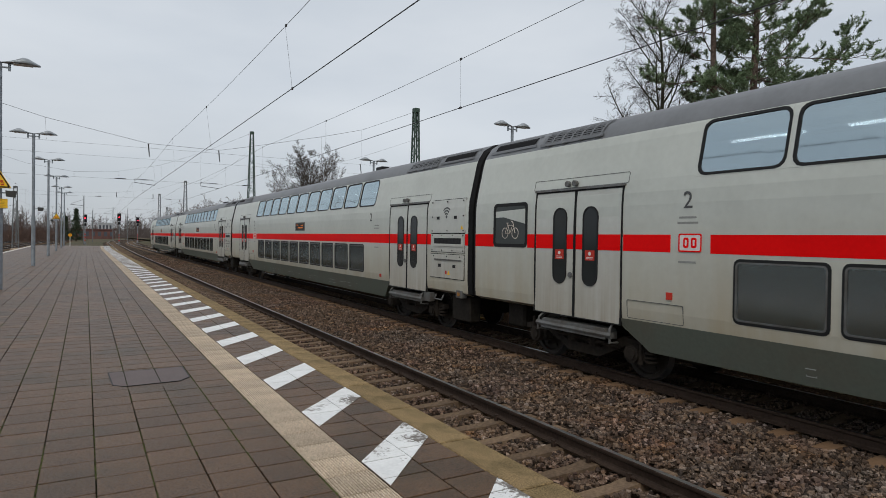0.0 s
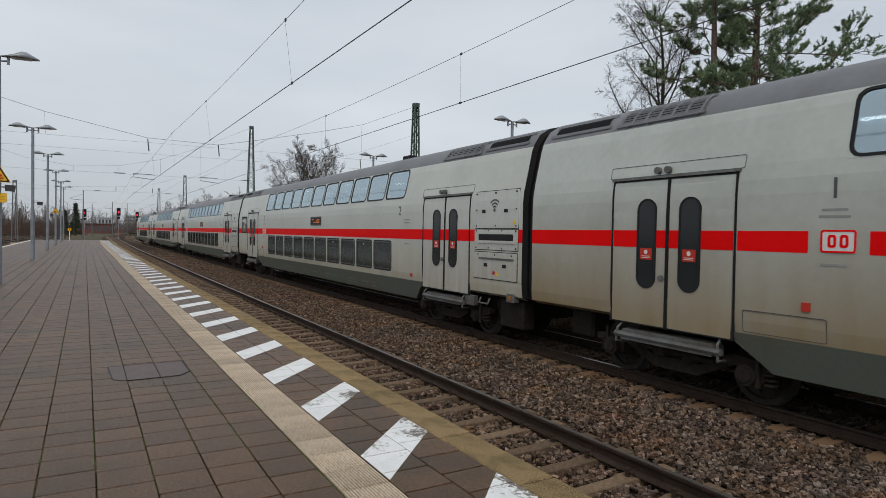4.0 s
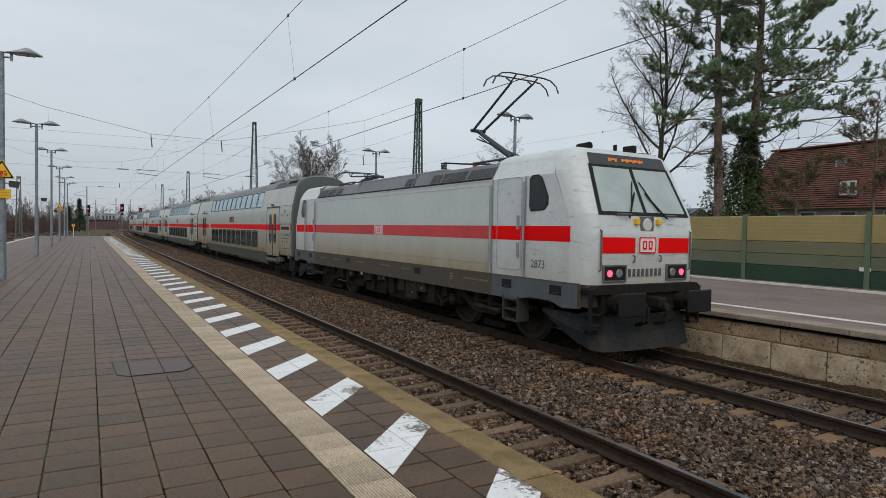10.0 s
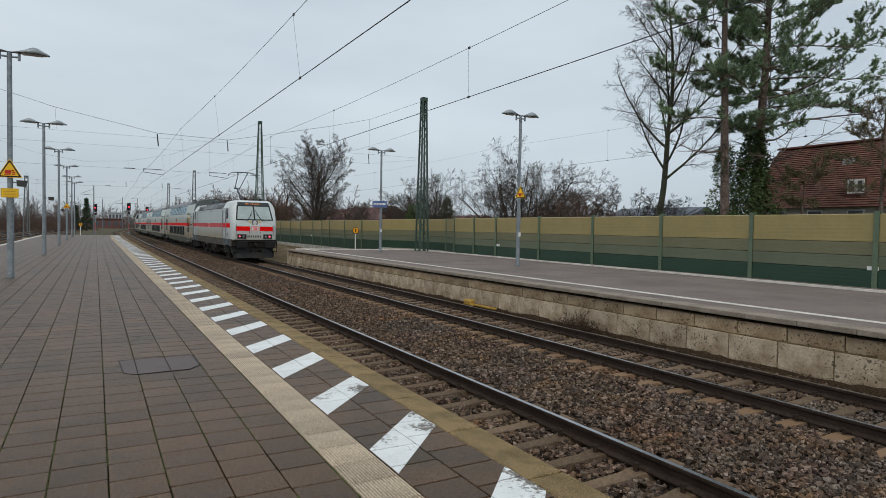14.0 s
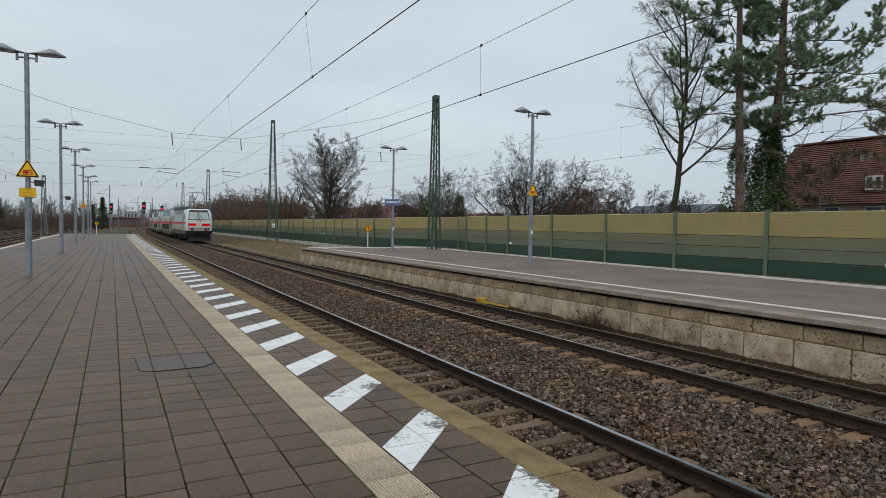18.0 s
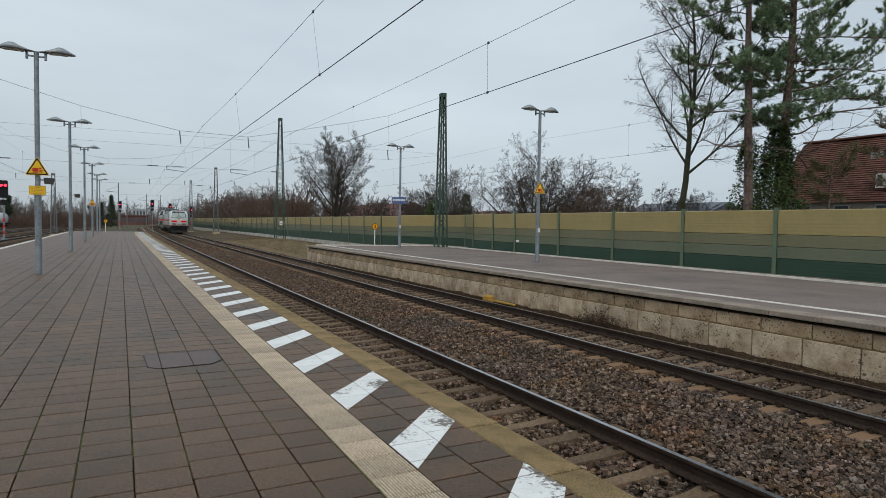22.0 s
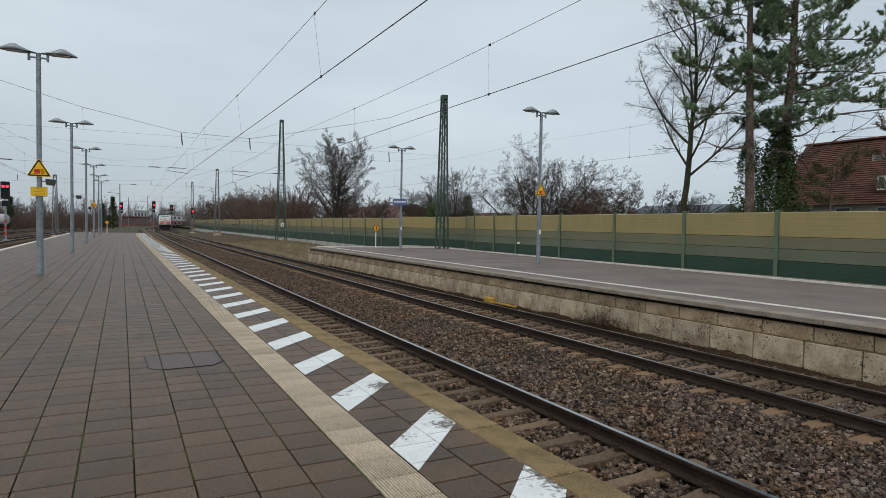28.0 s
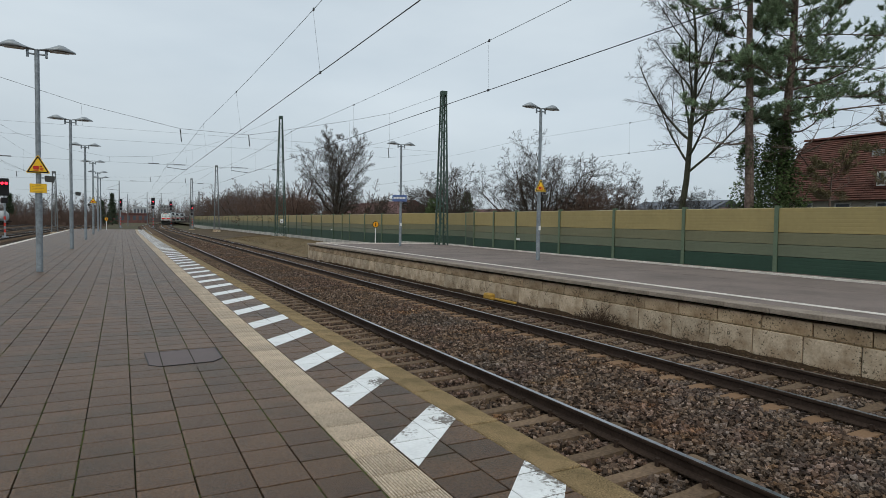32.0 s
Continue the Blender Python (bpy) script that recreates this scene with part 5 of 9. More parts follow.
def pane_pair(y0, y1, z0, z1, r):
    fr, gl = Geo(), Geo()
    ring_on_flank(fr, -1, rounded(y0 - 0.02, y1 + 0.02, z0 - 0.02, z1 + 0.02, r + 0.02), rounded(y0 + 0.02, y1 - 0.02, z0 + 0.02, z1 - 0.02, r), 0.006, 0.05)
    vs, fs = on_flank(-1, rounded(y0 + 0.015, y1 - 0.015, z0 + 0.015, z1 - 0.015, r), -0.008, 0.012)
    gl.add(vs, fs)
    return fr.mesh("window_frame", GASKET), gl


UPF, upg = pane_pair(0, 1.28, *UP_Z, 0.12)
UPG = upg.mesh("pane", PANE)


def surround(w, zz, r):
    """Pale plate that closes the corners round a rounded window."""
    g = Geo()
    ring_on_flank(g, -1, rounded(-0.03, w + 0.03, zz[0] - 0.03, zz[1] + 0.03, 0.004), rounded(0, w, *zz, r), 0.0015, 0.004)
    return g.mesh("window_surround", COACH_WHITE)


UPS, LOS = surround(1.28, UP_Z, 0.12), surround(1.24, LOW_Z, 0.07)
LOF, log_ = pane_pair(0, 1.24, *LOW_Z, 0.07)
LOG = log_.mesh("pane", PANE_DARK)
g = Geo()
ring_on_flank(g, -1, rounded(0.02, 1.23, LOW_Z[0] + 0.02, LOW_Z[1] - 0.02, 0.06), rounded(0.042, 1.208, LOW_Z[0] + 0.042, LOW_Z[1] - 0.042, 0.05), 0.009, 0.02)
LOW_RIM = g.mesh("window_rim", STEP_GREY)
SHELL, ROOF = shell_with_openings().mesh("body_shell", COACH_WHITE), roof_geo().mesh("roof", ROOF_GREY, True)


def skin_mesh(name, mat, *specs):
    g = Geo()
    for spec in specs:
        skin(g, -1, *spec)
    return g.mesh(name, mat)


def circle(cy, cz, r, n=14):
    return [(cy + r * math.cos(6.2832 * k / n), cz + r * math.sin(6.2832 * k / n)) for k in range(n)]


# Door pieces, about the middle of a doorway.
g = Geo()
rise = [0.0, 0.12, 0.44, 0.75, 0.87, 0.93, 0.97, 1.0]
ring_on_flank(g, -1, [(-1.145, 0.93 + 2.32 * f) for f in rise] + [(1.145, 3.25 - 2.32 * f) for f in rise],
              [(-1.115, 0.95 + 2.27 * f) for f in rise] + [(1.115, 3.22 - 2.27 * f) for f in rise], 0.012, 0.04)
DOOR_SEAL = g.mesh("door_frame", RUBBER)
LEAF = [skin_mesh("door_leaf", COACH_PANEL, (x0, x1, 0.94, 3.22, 0.004)) for x0, x1 in ((-1.1, -0.03), (0.03, 1.1))]
DOOR_PANE = [plates([rounded(c - 0.165, c + 0.165, 1.55, 2.91, 0.16, 6)], 0.012, PANE_BLIND, "door_pane") for c in (-0.4, 0.4)]
g = []
for c in (-0.4, 0.4):
    q = Geo()
    ring_on_flank(q, -1, rounded(c - 0.19, c + 0.19, 1.525, 2.935, 0.185, 6), rounded(c - 0.16, c + 0.16, 1.555, 2.905, 0.155, 6), 0.018, 0.02)
    g.append(q.mesh("pane_rubber", GASKET))
DOOR_RUBBER = g
DOOR_GAP = skin_mesh("centre_seal", RUBBER, (-0.028, 0.028, 0.93, 3.24, 0.016))
DOOR_GUTTER = skin_mesh("rain_gutter", STEP_GREY, (-1.17, 1.17, 3.25, 3.285, 0.03))
DOOR_RED = [skin_mesh("leaf_stripe", COACH_RED, (a_, b_, 2.17, 2.44, 0.008)) for a_, b_ in ((-1.1, -0.59), (-0.21, -0.03), (0.03, 0.21), (0.59, 1.1))]
STICKER = [plates([[(c - 0.115, 1.98), (c + 0.115, 1.98), (c + 0.115, 2.16), (c - 0.115, 2.16)]], 0.016, SIGN_RED, "sticker", 0.004) for c in (-0.4, 0.4)]
PICTO = [plates([circle(c, 2.1, 0.035), [(c - 0.08, 2.03), (c + 0.08, 2.03), (c + 0.08, 2.04), (c - 0.08, 2.04)], [(c - 0.08, 2.005), (c + 0.08, 2.005), (c + 0.08, 2.015), (c - 0.08, 2.015)]], 0.019, PAINT_WHITE, "pictogram", 0.003) for c in (-0.4, 0.4)]
g = Geo()
g.tube([(-HALF, 0.1, 1.7), (-HALF - 0.03, 0.1, 1.7)], 0.05, 12)
DOOR_BUTTON = g.mesh("door_button", STEP_GREY)
DOOR_LAMP = [Geo().tube([(-HALF + 0.04, c, 3.365), (-HALF - 0.025, c, 3.365)], 0.055, 10).mesh("door_lamp", STEP_GREY) for c in (0.03, 0.22)]
g = Geo()
ring_on_flank(g, -1, rounded(-1.22, 1.24, 3.29, 3.48, 0.03), rounded(-1.212, 1.232, 3.298, 3.472, 0.025), 0.005, 0.01)
DOOR_HATCH = g.mesh("hatch_seam", NUMERAL)
g = Geo()
x = -1.3
g.flat([(-0.85, 0.66), (0.85, 0.66), (0.85, 0.78), (0.8, 0.84), (-0.8, 0.84), (-0.85, 0.78)], "x", x - 0.14, x + 0.14)
g.tube([(x - 0.12, -0.98, 0.74), (x - 0.12, 0.98, 0.74)], 0.05, 8)
for e in (-1, 1):
    g.tube([(x, e * 0.9, 0.95), (x - 0.13, e * 0.93, 0.84), (x - 0.14, e * 0.95, 0.62), (x + 0.1, e * 0.9, 0.6)], 0.022, 6)
STEP = g.mesh("boarding_step", STEP_GREY)


def doorway(c, mid, band):
    for seal in both("door", DOOR_SEAL, c, mid, "closed double door with slim oval panes"):
        for me in LEAF:
            part("door_leaf", me, None, seal)
        for group_ in (DOOR_PANE, DOOR_RUBBER, DOOR_RED, STICKER, PICTO, DOOR_LAMP):
            for me in group_:
                part(me.name.split(".")[0], me, None, seal)
        for me in (DOOR_GAP, DOOR_GUTTER, DOOR_BUTTON, DOOR_HATCH):
            part(me.name.split(".")[0], me, None, seal)
        if band:
            part("door_band", BAND, None, seal, "yellow first-class band")
    both("boarding_step", STEP, c, mid, "folded grey boarding step")


BAND = skin_mesh("door_band", YELLOW, (-0.05, 0.05, 2.45, 3.22, 0.02))


def flap(a, b, c, d, latches, bolts, out=0.012):
    """A riveted service flap with its dark seam, latches and bolts."""
    body = skin_mesh("service_flap", COACH_PANEL, (a, b, c, d, out))
    seam = Geo()
    ring_on_flank(seam, -1, [(a - 0.014, c - 0.014), (b + 0.014, c - 0.014), (b + 0.014, d + 0.014), (a - 0.014, d + 0.014)], [(a, c), (b, c), (b, d), (a, d)], 0.004, 0.02)
    ks = [plates([[(y - 0.065, z - 0.038), (y + 0.065, z - 0.038), (y + 0.065, z + 0.038), (y - 0.065, z + 0.038)]], out + 0.006, BLACK, "latch") for y, z in latches]
    bo = Geo()
    for y, z in bolts:
        bo.tube([(-HALF, y, z), (-HALF - out - 0.012, y, z)], 0.017, 8)
    return body, seam.mesh("flap_seam", RUBBER), ks, bo.mesh("bolt_heads", BLACK)


FLAPS = [flap(0.3, 1.9, 2.47, 3.28, ((0.72, 2.84), (1.55, 2.84)), [(y, z) for y in (0.36, 1.1, 1.84) for z in (3.23, 2.52)] + [(0.36, 2.87), (1.84, 2.87)]),
         flap(0.3, 1.9, 2.0, 2.44, (), [(y, z) for y in (0.36, 0.85, 1.35, 1.84) for z in (2.41, 2.04)]),
         flap(0.32, 1.92, 1.36, 1.94, ((0.75, 1.66), (1.45, 1.66)), [(y, 1.89) for y in (0.5, 1.1, 1.75)])]
arcs = [circle(1.14, 2.86, 0.04)]
for r in (0.10, 0.17, 0.24):
    q = [radians(45 + 90 * i / 8) for i in range(9)]
    arcs.append([(1.14 + r * math.cos(t), 2.86 + r * math.sin(t)) for t in q] + [(1.14 + (r - 0.035) * math.cos(t), 2.86 + (r - 0.035) * math.sin(t)) for t in reversed(q)])
WAVE = plates(arcs, 0.016, NUMERAL, "wave_sign", 0.004)
GRILLE = skin_mesh("air_grille", BLACK, (0.42, 1.74, 2.2, 2.34, 0.02))
SLATS = skin_mesh("grille_slats", END_GREY, *[(0.42 + 0.066 * k, 0.426 + 0.066 * k, 2.2, 2.34, 0.022) for k in range(20)])
g = Geo()
ring_on_flank(g, -1, [(0.38, 2.14), (1.78, 2.14), (1.78, 2.40), (0.38, 2.40)], [(0.43, 2.2), (1.73, 2.2), (1.73, 2.34), (0.43, 2.34)], 0.03, 0.03)
GRILLE_RIM = g.mesh("grille_rim", COACH_PANEL)
LOCKER_BAR = skin_mesh("locker_bar", STEP_GREY, (0.42, 1.7, 1.79, 1.825, 0.03))
WARN = [plates([[(y - 0.06, z), (y + 0.06, z), (y, z + 0.1)]], 0.017, YELLOW, "warning_mark", 0.004) for y, z in ((0.42, 2.55), (1.0, 1.45))]
BAN = plates([circle(1.13, 1.5, 0.045)], 0.017, SIGN_RED, "ban_mark", 0.004)


def equipment(c):
    for m in (pose(0, 0, 0), pose(0, COACH_L, 0, 0, 0, 180)):
        for i, (body, seam, ks, bolts) in enumerate(FLAPS):
            f = part("service_flap", body, None, c, ("flap with a wave sign", "flap with a dark air grille", "lower locker flap")[i], at=m)
            part("flap_seam", seam, None, f)
            for k in ks:
                part("latch", k, None, f)
            tagged(part("bolt_heads", bolts, None, f), kind="stuff")
            if i == 0:
                part("wave_sign", WAVE, None, f)
                part("warning_mark", WARN[0], None, f)
            elif i == 1:
                part("air_grille", GRILLE, None, f)
                tagged(part("grille_slats", SLATS, None, f), kind="stuff")
                part("grille_rim", GRILLE_RIM, None, f)
            else:
                part("locker_bar", LOCKER_BAR, None, f)
                part("warning_mark", WARN[1], None, f)
                part("ban_mark", BAN, None, f)


def sill_mesh():
    """Grey lower skirt, high over the bogies and deep between them."""
    g = Geo()

    def x_at(z):
        return 1.24 + (1.385 - 1.24) * min(1, max(0, (z - 0.5) / 0.56))
    for side in (-1, 1):
        for (ya, za), (yb, zb) in (((4.5, 0.93), (4.98, 0.56)), ((4.98, 0.56), (21.72, 0.56)), ((21.72, 0.56), (22.2, 0.93))):
            g.add([(side * x_at(za), ya, za), (side * x_at(zb), yb, zb), (side * 1.392, yb, 1.06), (side * 1.392, ya, 1.06)], [(0, 1, 2, 3)])
        for ya, yb in ((2.1, 4.5), (22.2, 24.52)):
            g.add([(side * x_at(0.93), ya, 0.93), (side * x_at(0.93), yb, 0.93), (side * 1.392, yb, 1.06), (side * 1.392, ya, 1.06)], [(0, 1, 2, 3)])
    g.add([(-1.24, 4.98, 0.56), (-1.24, 21.72, 0.56), (1.24, 21.72, 0.56), (1.24, 4.98, 0.56)], [(0, 1, 2, 3)])
    for y, s in ((4.98, -1), (21.72, 1)):
        g.add([(-1.24, y, 0.56), (1.24, y, 0.56), (1.38, y + s * 0.48, 0.93), (-1.38, y + s * 0.48, 0.93)], [(0, 1, 2, 3)])
    return g.mesh("sill", COACH_GREY)


SILL = sill_mesh()
STRIPES = [skin_mesh("red_stripe", COACH_RED, (a_, b_, 2.17, 2.44, 0.003)) for a_, b_ in ((0.16, 0.29), (1.93, 2.12), (4.42, 20.56), (21.25, 22.2), (24.52, 24.75), (25.92, 26.64))]
STRIPE_FILL = skin_mesh("red_stripe", COACH_RED, (24.75, 25.92, 2.17, 2.44, 0.003))


def roof_slab(g, ya, yb, za, zb, out):
    n = 4
    zs = [za + (zb - za) * i / n for i in range(n + 1)]
    for a, b in zip(zs, zs[1:]):
        xa, xb = flank(a) + out, flank(b) + out
        g.add([(-xa, ya, a), (-xa, yb, a), (-xb, yb, b + out * 0.6), (-xb, ya, b + out * 0.6)], [(0, 1, 2, 3)])
    return g


g = Geo()
for k in range(5):
    z = 4.258 + 0.044 * k
    roof_slab(g, 2.2, 3.75, z, z + 0.012, 0.022)
LOUVRE_SLATS = g.mesh("louvre_slats", ROOF_GREY)
LOUVRE = roof_slab(Geo(), 2.2, 3.75, 4.24, 4.47, 0.012).mesh("roof_louvre", BELLOWS)
g = Geo()
for y in (2.14, 2.42, 2.7, 2.96, 3.22, 3.48, 3.75):
    roof_slab(g, y, y + 0.05, 4.2, 4.5, 0.032)
roof_slab(g, 2.1, 3.85, 4.19, 4.235, 0.028)
roof_slab(g, 2.1, 3.85, 4.47, 4.51, 0.028)
for k in range(4):
    g.tube([(-1.16, 2.35 + 0.45 * k, 4.19), (-1.12, 2.47 + 0.45 * k, 4.21)], 0.025, 6)
LOUVRE_FRAME = g.mesh("louvre_frame", ROOF_GREY)
INTAKE = roof_slab(Geo(), 0.45, 1.85, 4.27, 4.43, 0.014).mesh("roof_intake", BELLOWS)
g = Geo()
roof_slab(g, 0.35, 1.95, 4.225, 4.265, 0.03)
roof_slab(g, 0.35, 1.95, 4.435, 4.47, 0.03)
INTAKE_RIM = g.mesh("intake_rim", ROOF_GREY)
ROOF_BOX = Geo().box(-0.5, -0.2, 7.0, 7.5, 4.56, 4.72, 0.03).mesh("roof_box", BLACK)


def mirrored(me):
    """The same mesh, drawn for the far end of the coach."""
    out = me.copy()
    for v in out.vertices:
        v.co.y = COACH_L - v.co.y
    out.flip_normals()
    return out


REAR_GEAR = (LOUVRE, LOUVRE_SLATS, LOUVRE_FRAME, INTAKE, INTAKE_RIM)
FRONT_GEAR = tuple(mirrored(me) for me in REAR_GEAR)


def roof_gear(c):
    for gear in (REAR_GEAR, FRONT_GEAR):
        for m in (pose(0, 0, 0), pose(0, COACH_L, 0, 0, 0, 180)):
            lv = part("roof_louvre", gear[0], None, c, "dark louvred intake in the roof", at=m)
            tagged(part("louvre_slats", gear[1], None, lv), kind="stuff")
            part("louvre_frame", gear[2], None, lv)
            it = part("roof_intake", gear[3], None, c, at=m)
            part("intake_rim", gear[4], None, it)
    part("roof_box", ROOF_BOX, None, c)


# Two decks seen through the panes: floors, seats and ceiling light strips.
g = Geo()
g.box(-1.3, 1.3, 4.6, 22.0, 1.0, 1.06)
g.box(-1.3, 1.3, 4.6, 22.0, 2.55, 2.75)
g.box(-0.9, 0.9, 4.6, 22.0, 4.3, 4.34)
for x in (-0.66, 0.5):
    g.box(x, x + 0.2, 4.6, 22.0, 4.096, 4.12)
for y in (4.55, 22.0):
    g.box(-1.3, 1.3, y, y + 0.05, 1.0, 3.1)
    g.box(-1.0, 1.0, y, y + 0.05, 3.1, 4.3)
g.box(-0.06, 0.06, 4.6, 22.0, 1.06, 2.55)
DECK = g.mesh("deck", INTERIOR)
g = Geo()
g.box(-0.42, 0.42, 0, 0.14, 0.25, 1.12, 0.04)
g.box(-0.42, 0.42, 0.1, 0.55, 0.3, 0.45, 0.04)
SEAT_MESH = g.mesh("seat", SEAT)
STRIP_LIGHT = Geo().box(-0.04, 0.04, 0, 1.25, 0, 0.035).mesh("ceiling_strip", TUBE_LIGHT)


def inside(c):
    d = part("deck", DECK, None, c, "pale interior with two decks")
    for k in range(9):
        for x in (0.6,) if k % 3 else (-0.6, 0.6):
            part("ceiling_strip", STRIP_LIGHT, None, d, at=pose(x, 5.2 + 1.9 * k, 4.06))
    for k in range(17):
        for deck in (1.06, 2.42):
            part("seat", SEAT_MESH, None, d, at=pose(-0.85, 5.4 + 0.96 * k, deck))


ENDS = [end_geo(0.16, 1).mesh("end_wall", BELLOWS), end_geo(COACH_L - 0.16, -1).mesh("end_wall", BELLOWS)]
REAR_END = end_geo(0.16, 1).mesh("rear_end_wall", COACH_END)


def gangway_geo(y0, y1):
    g = Geo()
    for k in range(6):
        a, b = y0 + (y1 - y0) * k / 6, y0 + (y1 - y0) * (k + 1) / 6
        for q0, q1, w in ((a, (a + b) / 2, 1.0), ((a + b) / 2, b, 0.93)):
            g.box(-0.75 * w, 0.75 * w, q0, q1, 1.0, 1.05 + 2.6 * w)
    return g


GANG = gangway_geo(-0.12, 0.05).mesh("gangway_bellows", BELLOWS)
# Unreadable small lettering along the sill, as plain bars.
bars, rng = Geo(), random.Random(3)
y = 7.0
while y < 20.0:
    w = rng.uniform(0.03, 0.13)
    if rng.random() < 0.8:
        z = 0.80 + rng.choice((0.0, 0.0, -0.03))
        x = 1.24 + 0.145 * (z - 0.5) / 0.56 + 0.004
        bars.box(-x - 0.003, -x + 0.003, y, y + w, z, z + 0.042)
    y += w + (rng.uniform(0.02, 0.04) if rng.random() < 0.85 else rng.uniform(0.4, 1.6))
for y in (7.6, 9.1, 9.55, 11.9, 14.2, 17.4, 17.9, 19.1):
    w, z = rng.uniform(0.12, 0.3), 0.68
    for ya, yb, za, zb in ((y, y + w, z, z + 0.012), (y, y + w, z + 0.1, z + 0.112), (y, y + 0.012, z, z + 0.112), (y + w - 0.012, y + w, z, z + 0.112)):
        x = 1.24 + 0.145 * (za - 0.5) / 0.56 + 0.005
        bars.box(-x - 0.003, -x + 0.003, ya, yb, za, zb)
for z, w in ((2.68, 0.3), (2.6, 0.36), (2.02, 0.3)):
    skin(bars, -1, 5.35 - w / 2, 5.35 + w / 2, z, z + 0.03, 0.004)
    skin(bars, -1, 20.95 - w / 2, 20.95 + w / 2, z, z + 0.03, 0.004)
SMALL_BARS = bars.mesh("small_lettering", NUMERAL_PALE)
g = Geo()
g.box(-1.38, -1.24, 1.95, 2.3, 0.7, 0.93, 0.01)
END_SOCKET = g.mesh("end_socket", STEP_GREY)
g = Geo()
g.box(-1.4, -1.24, 0.4, 0.66, 0.92, 1.1, 0.01)
LAMP_BOX = g.mesh("socket_box", STEP_GREY)
AMBER_LENS = material("amber_lens", (0.35, 0.15, 0.03), 0.4, grain=0.1, stain=0.1)
SOCKET_LAMP = Geo().box(-1.412, -1.4, 0.48, 0.58, 0.97, 1.05, 0.003).mesh("socket_lamp", AMBER_LENS)
HANDLE = Geo().tube([(-1.3, 1.4, 0.92), (-1.36, 1.4, 0.8), (-1.36, 1.75, 0.8), (-1.3, 1.75, 0.92)], 0.02, 6).mesh("shunter_handle", STEP_GREY)
END_BOX = Geo().box(-1.22, -0.9, 0.3, 1.1, 0.35, 0.95, 0.03).mesh("end_box", UNDER)
FLOOR_BOX = [Geo().box(-1.0, 1.0, y - 0.3, y + 0.3, 0.45, 0.97, 0.05).mesh("floor_box", UNDER) for y in (1.2, 5.6, 21.2, 25.6)]
EMERGENCY = skin_mesh("red_socket", SIGN_RED, (5.0, 5.1, 1.15, 1.24, 0.02))
EMERGENCY_TOO = skin_mesh("red_socket", SIGN_RED, (21.2, 21.3, 1.45, 1.56, 0.02))
g = Geo()
ring_on_flank(g, -1, rounded(21.0, 22.1, 1.08, 1.38, 0.03), rounded(21.008, 22.092, 1.088, 1.372, 0.025), 0.004, 0.01)
PANEL_SEAM = g.mesh("panel_seam", NUMERAL)


def logo(parent, m, w=0.4):
    """Maker's-mark square: white field in a red rim with two plain red bars."""
    g, r = Geo(), Geo()
    g.flat(rounded(-w / 2, w / 2, -w * 0.34, w * 0.34, 0.03), "y", -0.004, 0.0)
    b = part("mark_field", g, PAINT_WHITE, parent, "small white field with red rim and bars", at=m)
    frame_ring(r, rounded(-w / 2, w / 2, -w * 0.34, w * 0.34, 0.03), rounded(-w / 2 + 0.022, w / 2 - 0.022, -w * 0.34 + 0.022, w * 0.34 - 0.022, 0.02), "y", -0.008, -0.003)
    for x in (-w * 0.17, w * 0.17):
        frame_ring(r, rounded(x - w * 0.12, x + w * 0.12, -w * 0.19, w * 0.19, 0.03), rounded(x - w * 0.12 + 0.03, x + w * 0.12 - 0.03, -w * 0.19 + 0.03, w * 0.19 - 0.03, 0.015), "y", -0.008, -0.003)
    part("mark_bars", r, COACH_RED, b)


def side_pose(side, y, z, out=0.004):
    """Pose on the flank: local x along the coach as read from outside, local z up, local -y outwards."""
    return Matrix.Translation((side * (flank(z) + out), y, z)) @ (Matrix.Rotation(radians(-90), 4, "Z") if side < 0 else Matrix.Rotation(radians(90), 4, "Z"))


DISPLAY = skin_mesh("destination_display", BLACK, (12.5, 13.67, 2.6, 2.86, 0.008))
dots, rng = [], random.Random(8)
for a_, b_, z_, h_ in ((12.66, 12.98, 2.755, 0.05), (12.66, 13.36, 2.66, 0.055), (13.34, 13.54, 2.77, 0.05)):
    while a_ < b_:
        w_ = rng.choice((0.018, 0.03, 0.042))
        q_ = rng.choice((0.0, 0.0, 0.018))
        dots.append((a_, a_ + w_, z_ + q_, z_ + h_ - rng.choice((0.0, 0.015)), 0.011))
        a_ += w_ + 0.014
AMBER = skin_mesh("amber_lines", SCREEN_AMBER, *dots)
g = Geo()
ring_on_flank(g, -1, [(12.46, 2.56), (13.71, 2.56), (13.71, 2.9), (12.46, 2.9)], [(12.5, 2.6), (13.67, 2.6), (13.67, 2.86), (12.5, 2.86)], 0.012, 0.02)
DISPLAY_RIM = g.mesh("display_rim", STEP_GREY)
g = Geo()
g.tube([(-HALF + 0.03, 5.05, 3.05), (-HALF - 0.0, 5.05, 3.05)], 0.02, 6)
BIKE_PANE = plates([rounded(24.78, 25.9, 2.2, 3.06, 0.08)], 0.004, BLIND_PANE, "blind_window", 0.02)
g = Geo()
ring_on_flank(g, -1, rounded(24.75, 25.93, 2.17, 3.09, 0.1), rounded(24.82, 25.86, 2.24, 3.02, 0.06), 0.01, 0.02)
BIKE_RIM = g.mesh("window_frame", GASKET)
g = Geo()
BIKE = Vector((25.33, 2.36))


def bike_at(u, v):
    return BIKE.x + 0.78 * (u - 25.33), BIKE.y + 0.78 * (v - 2.37)


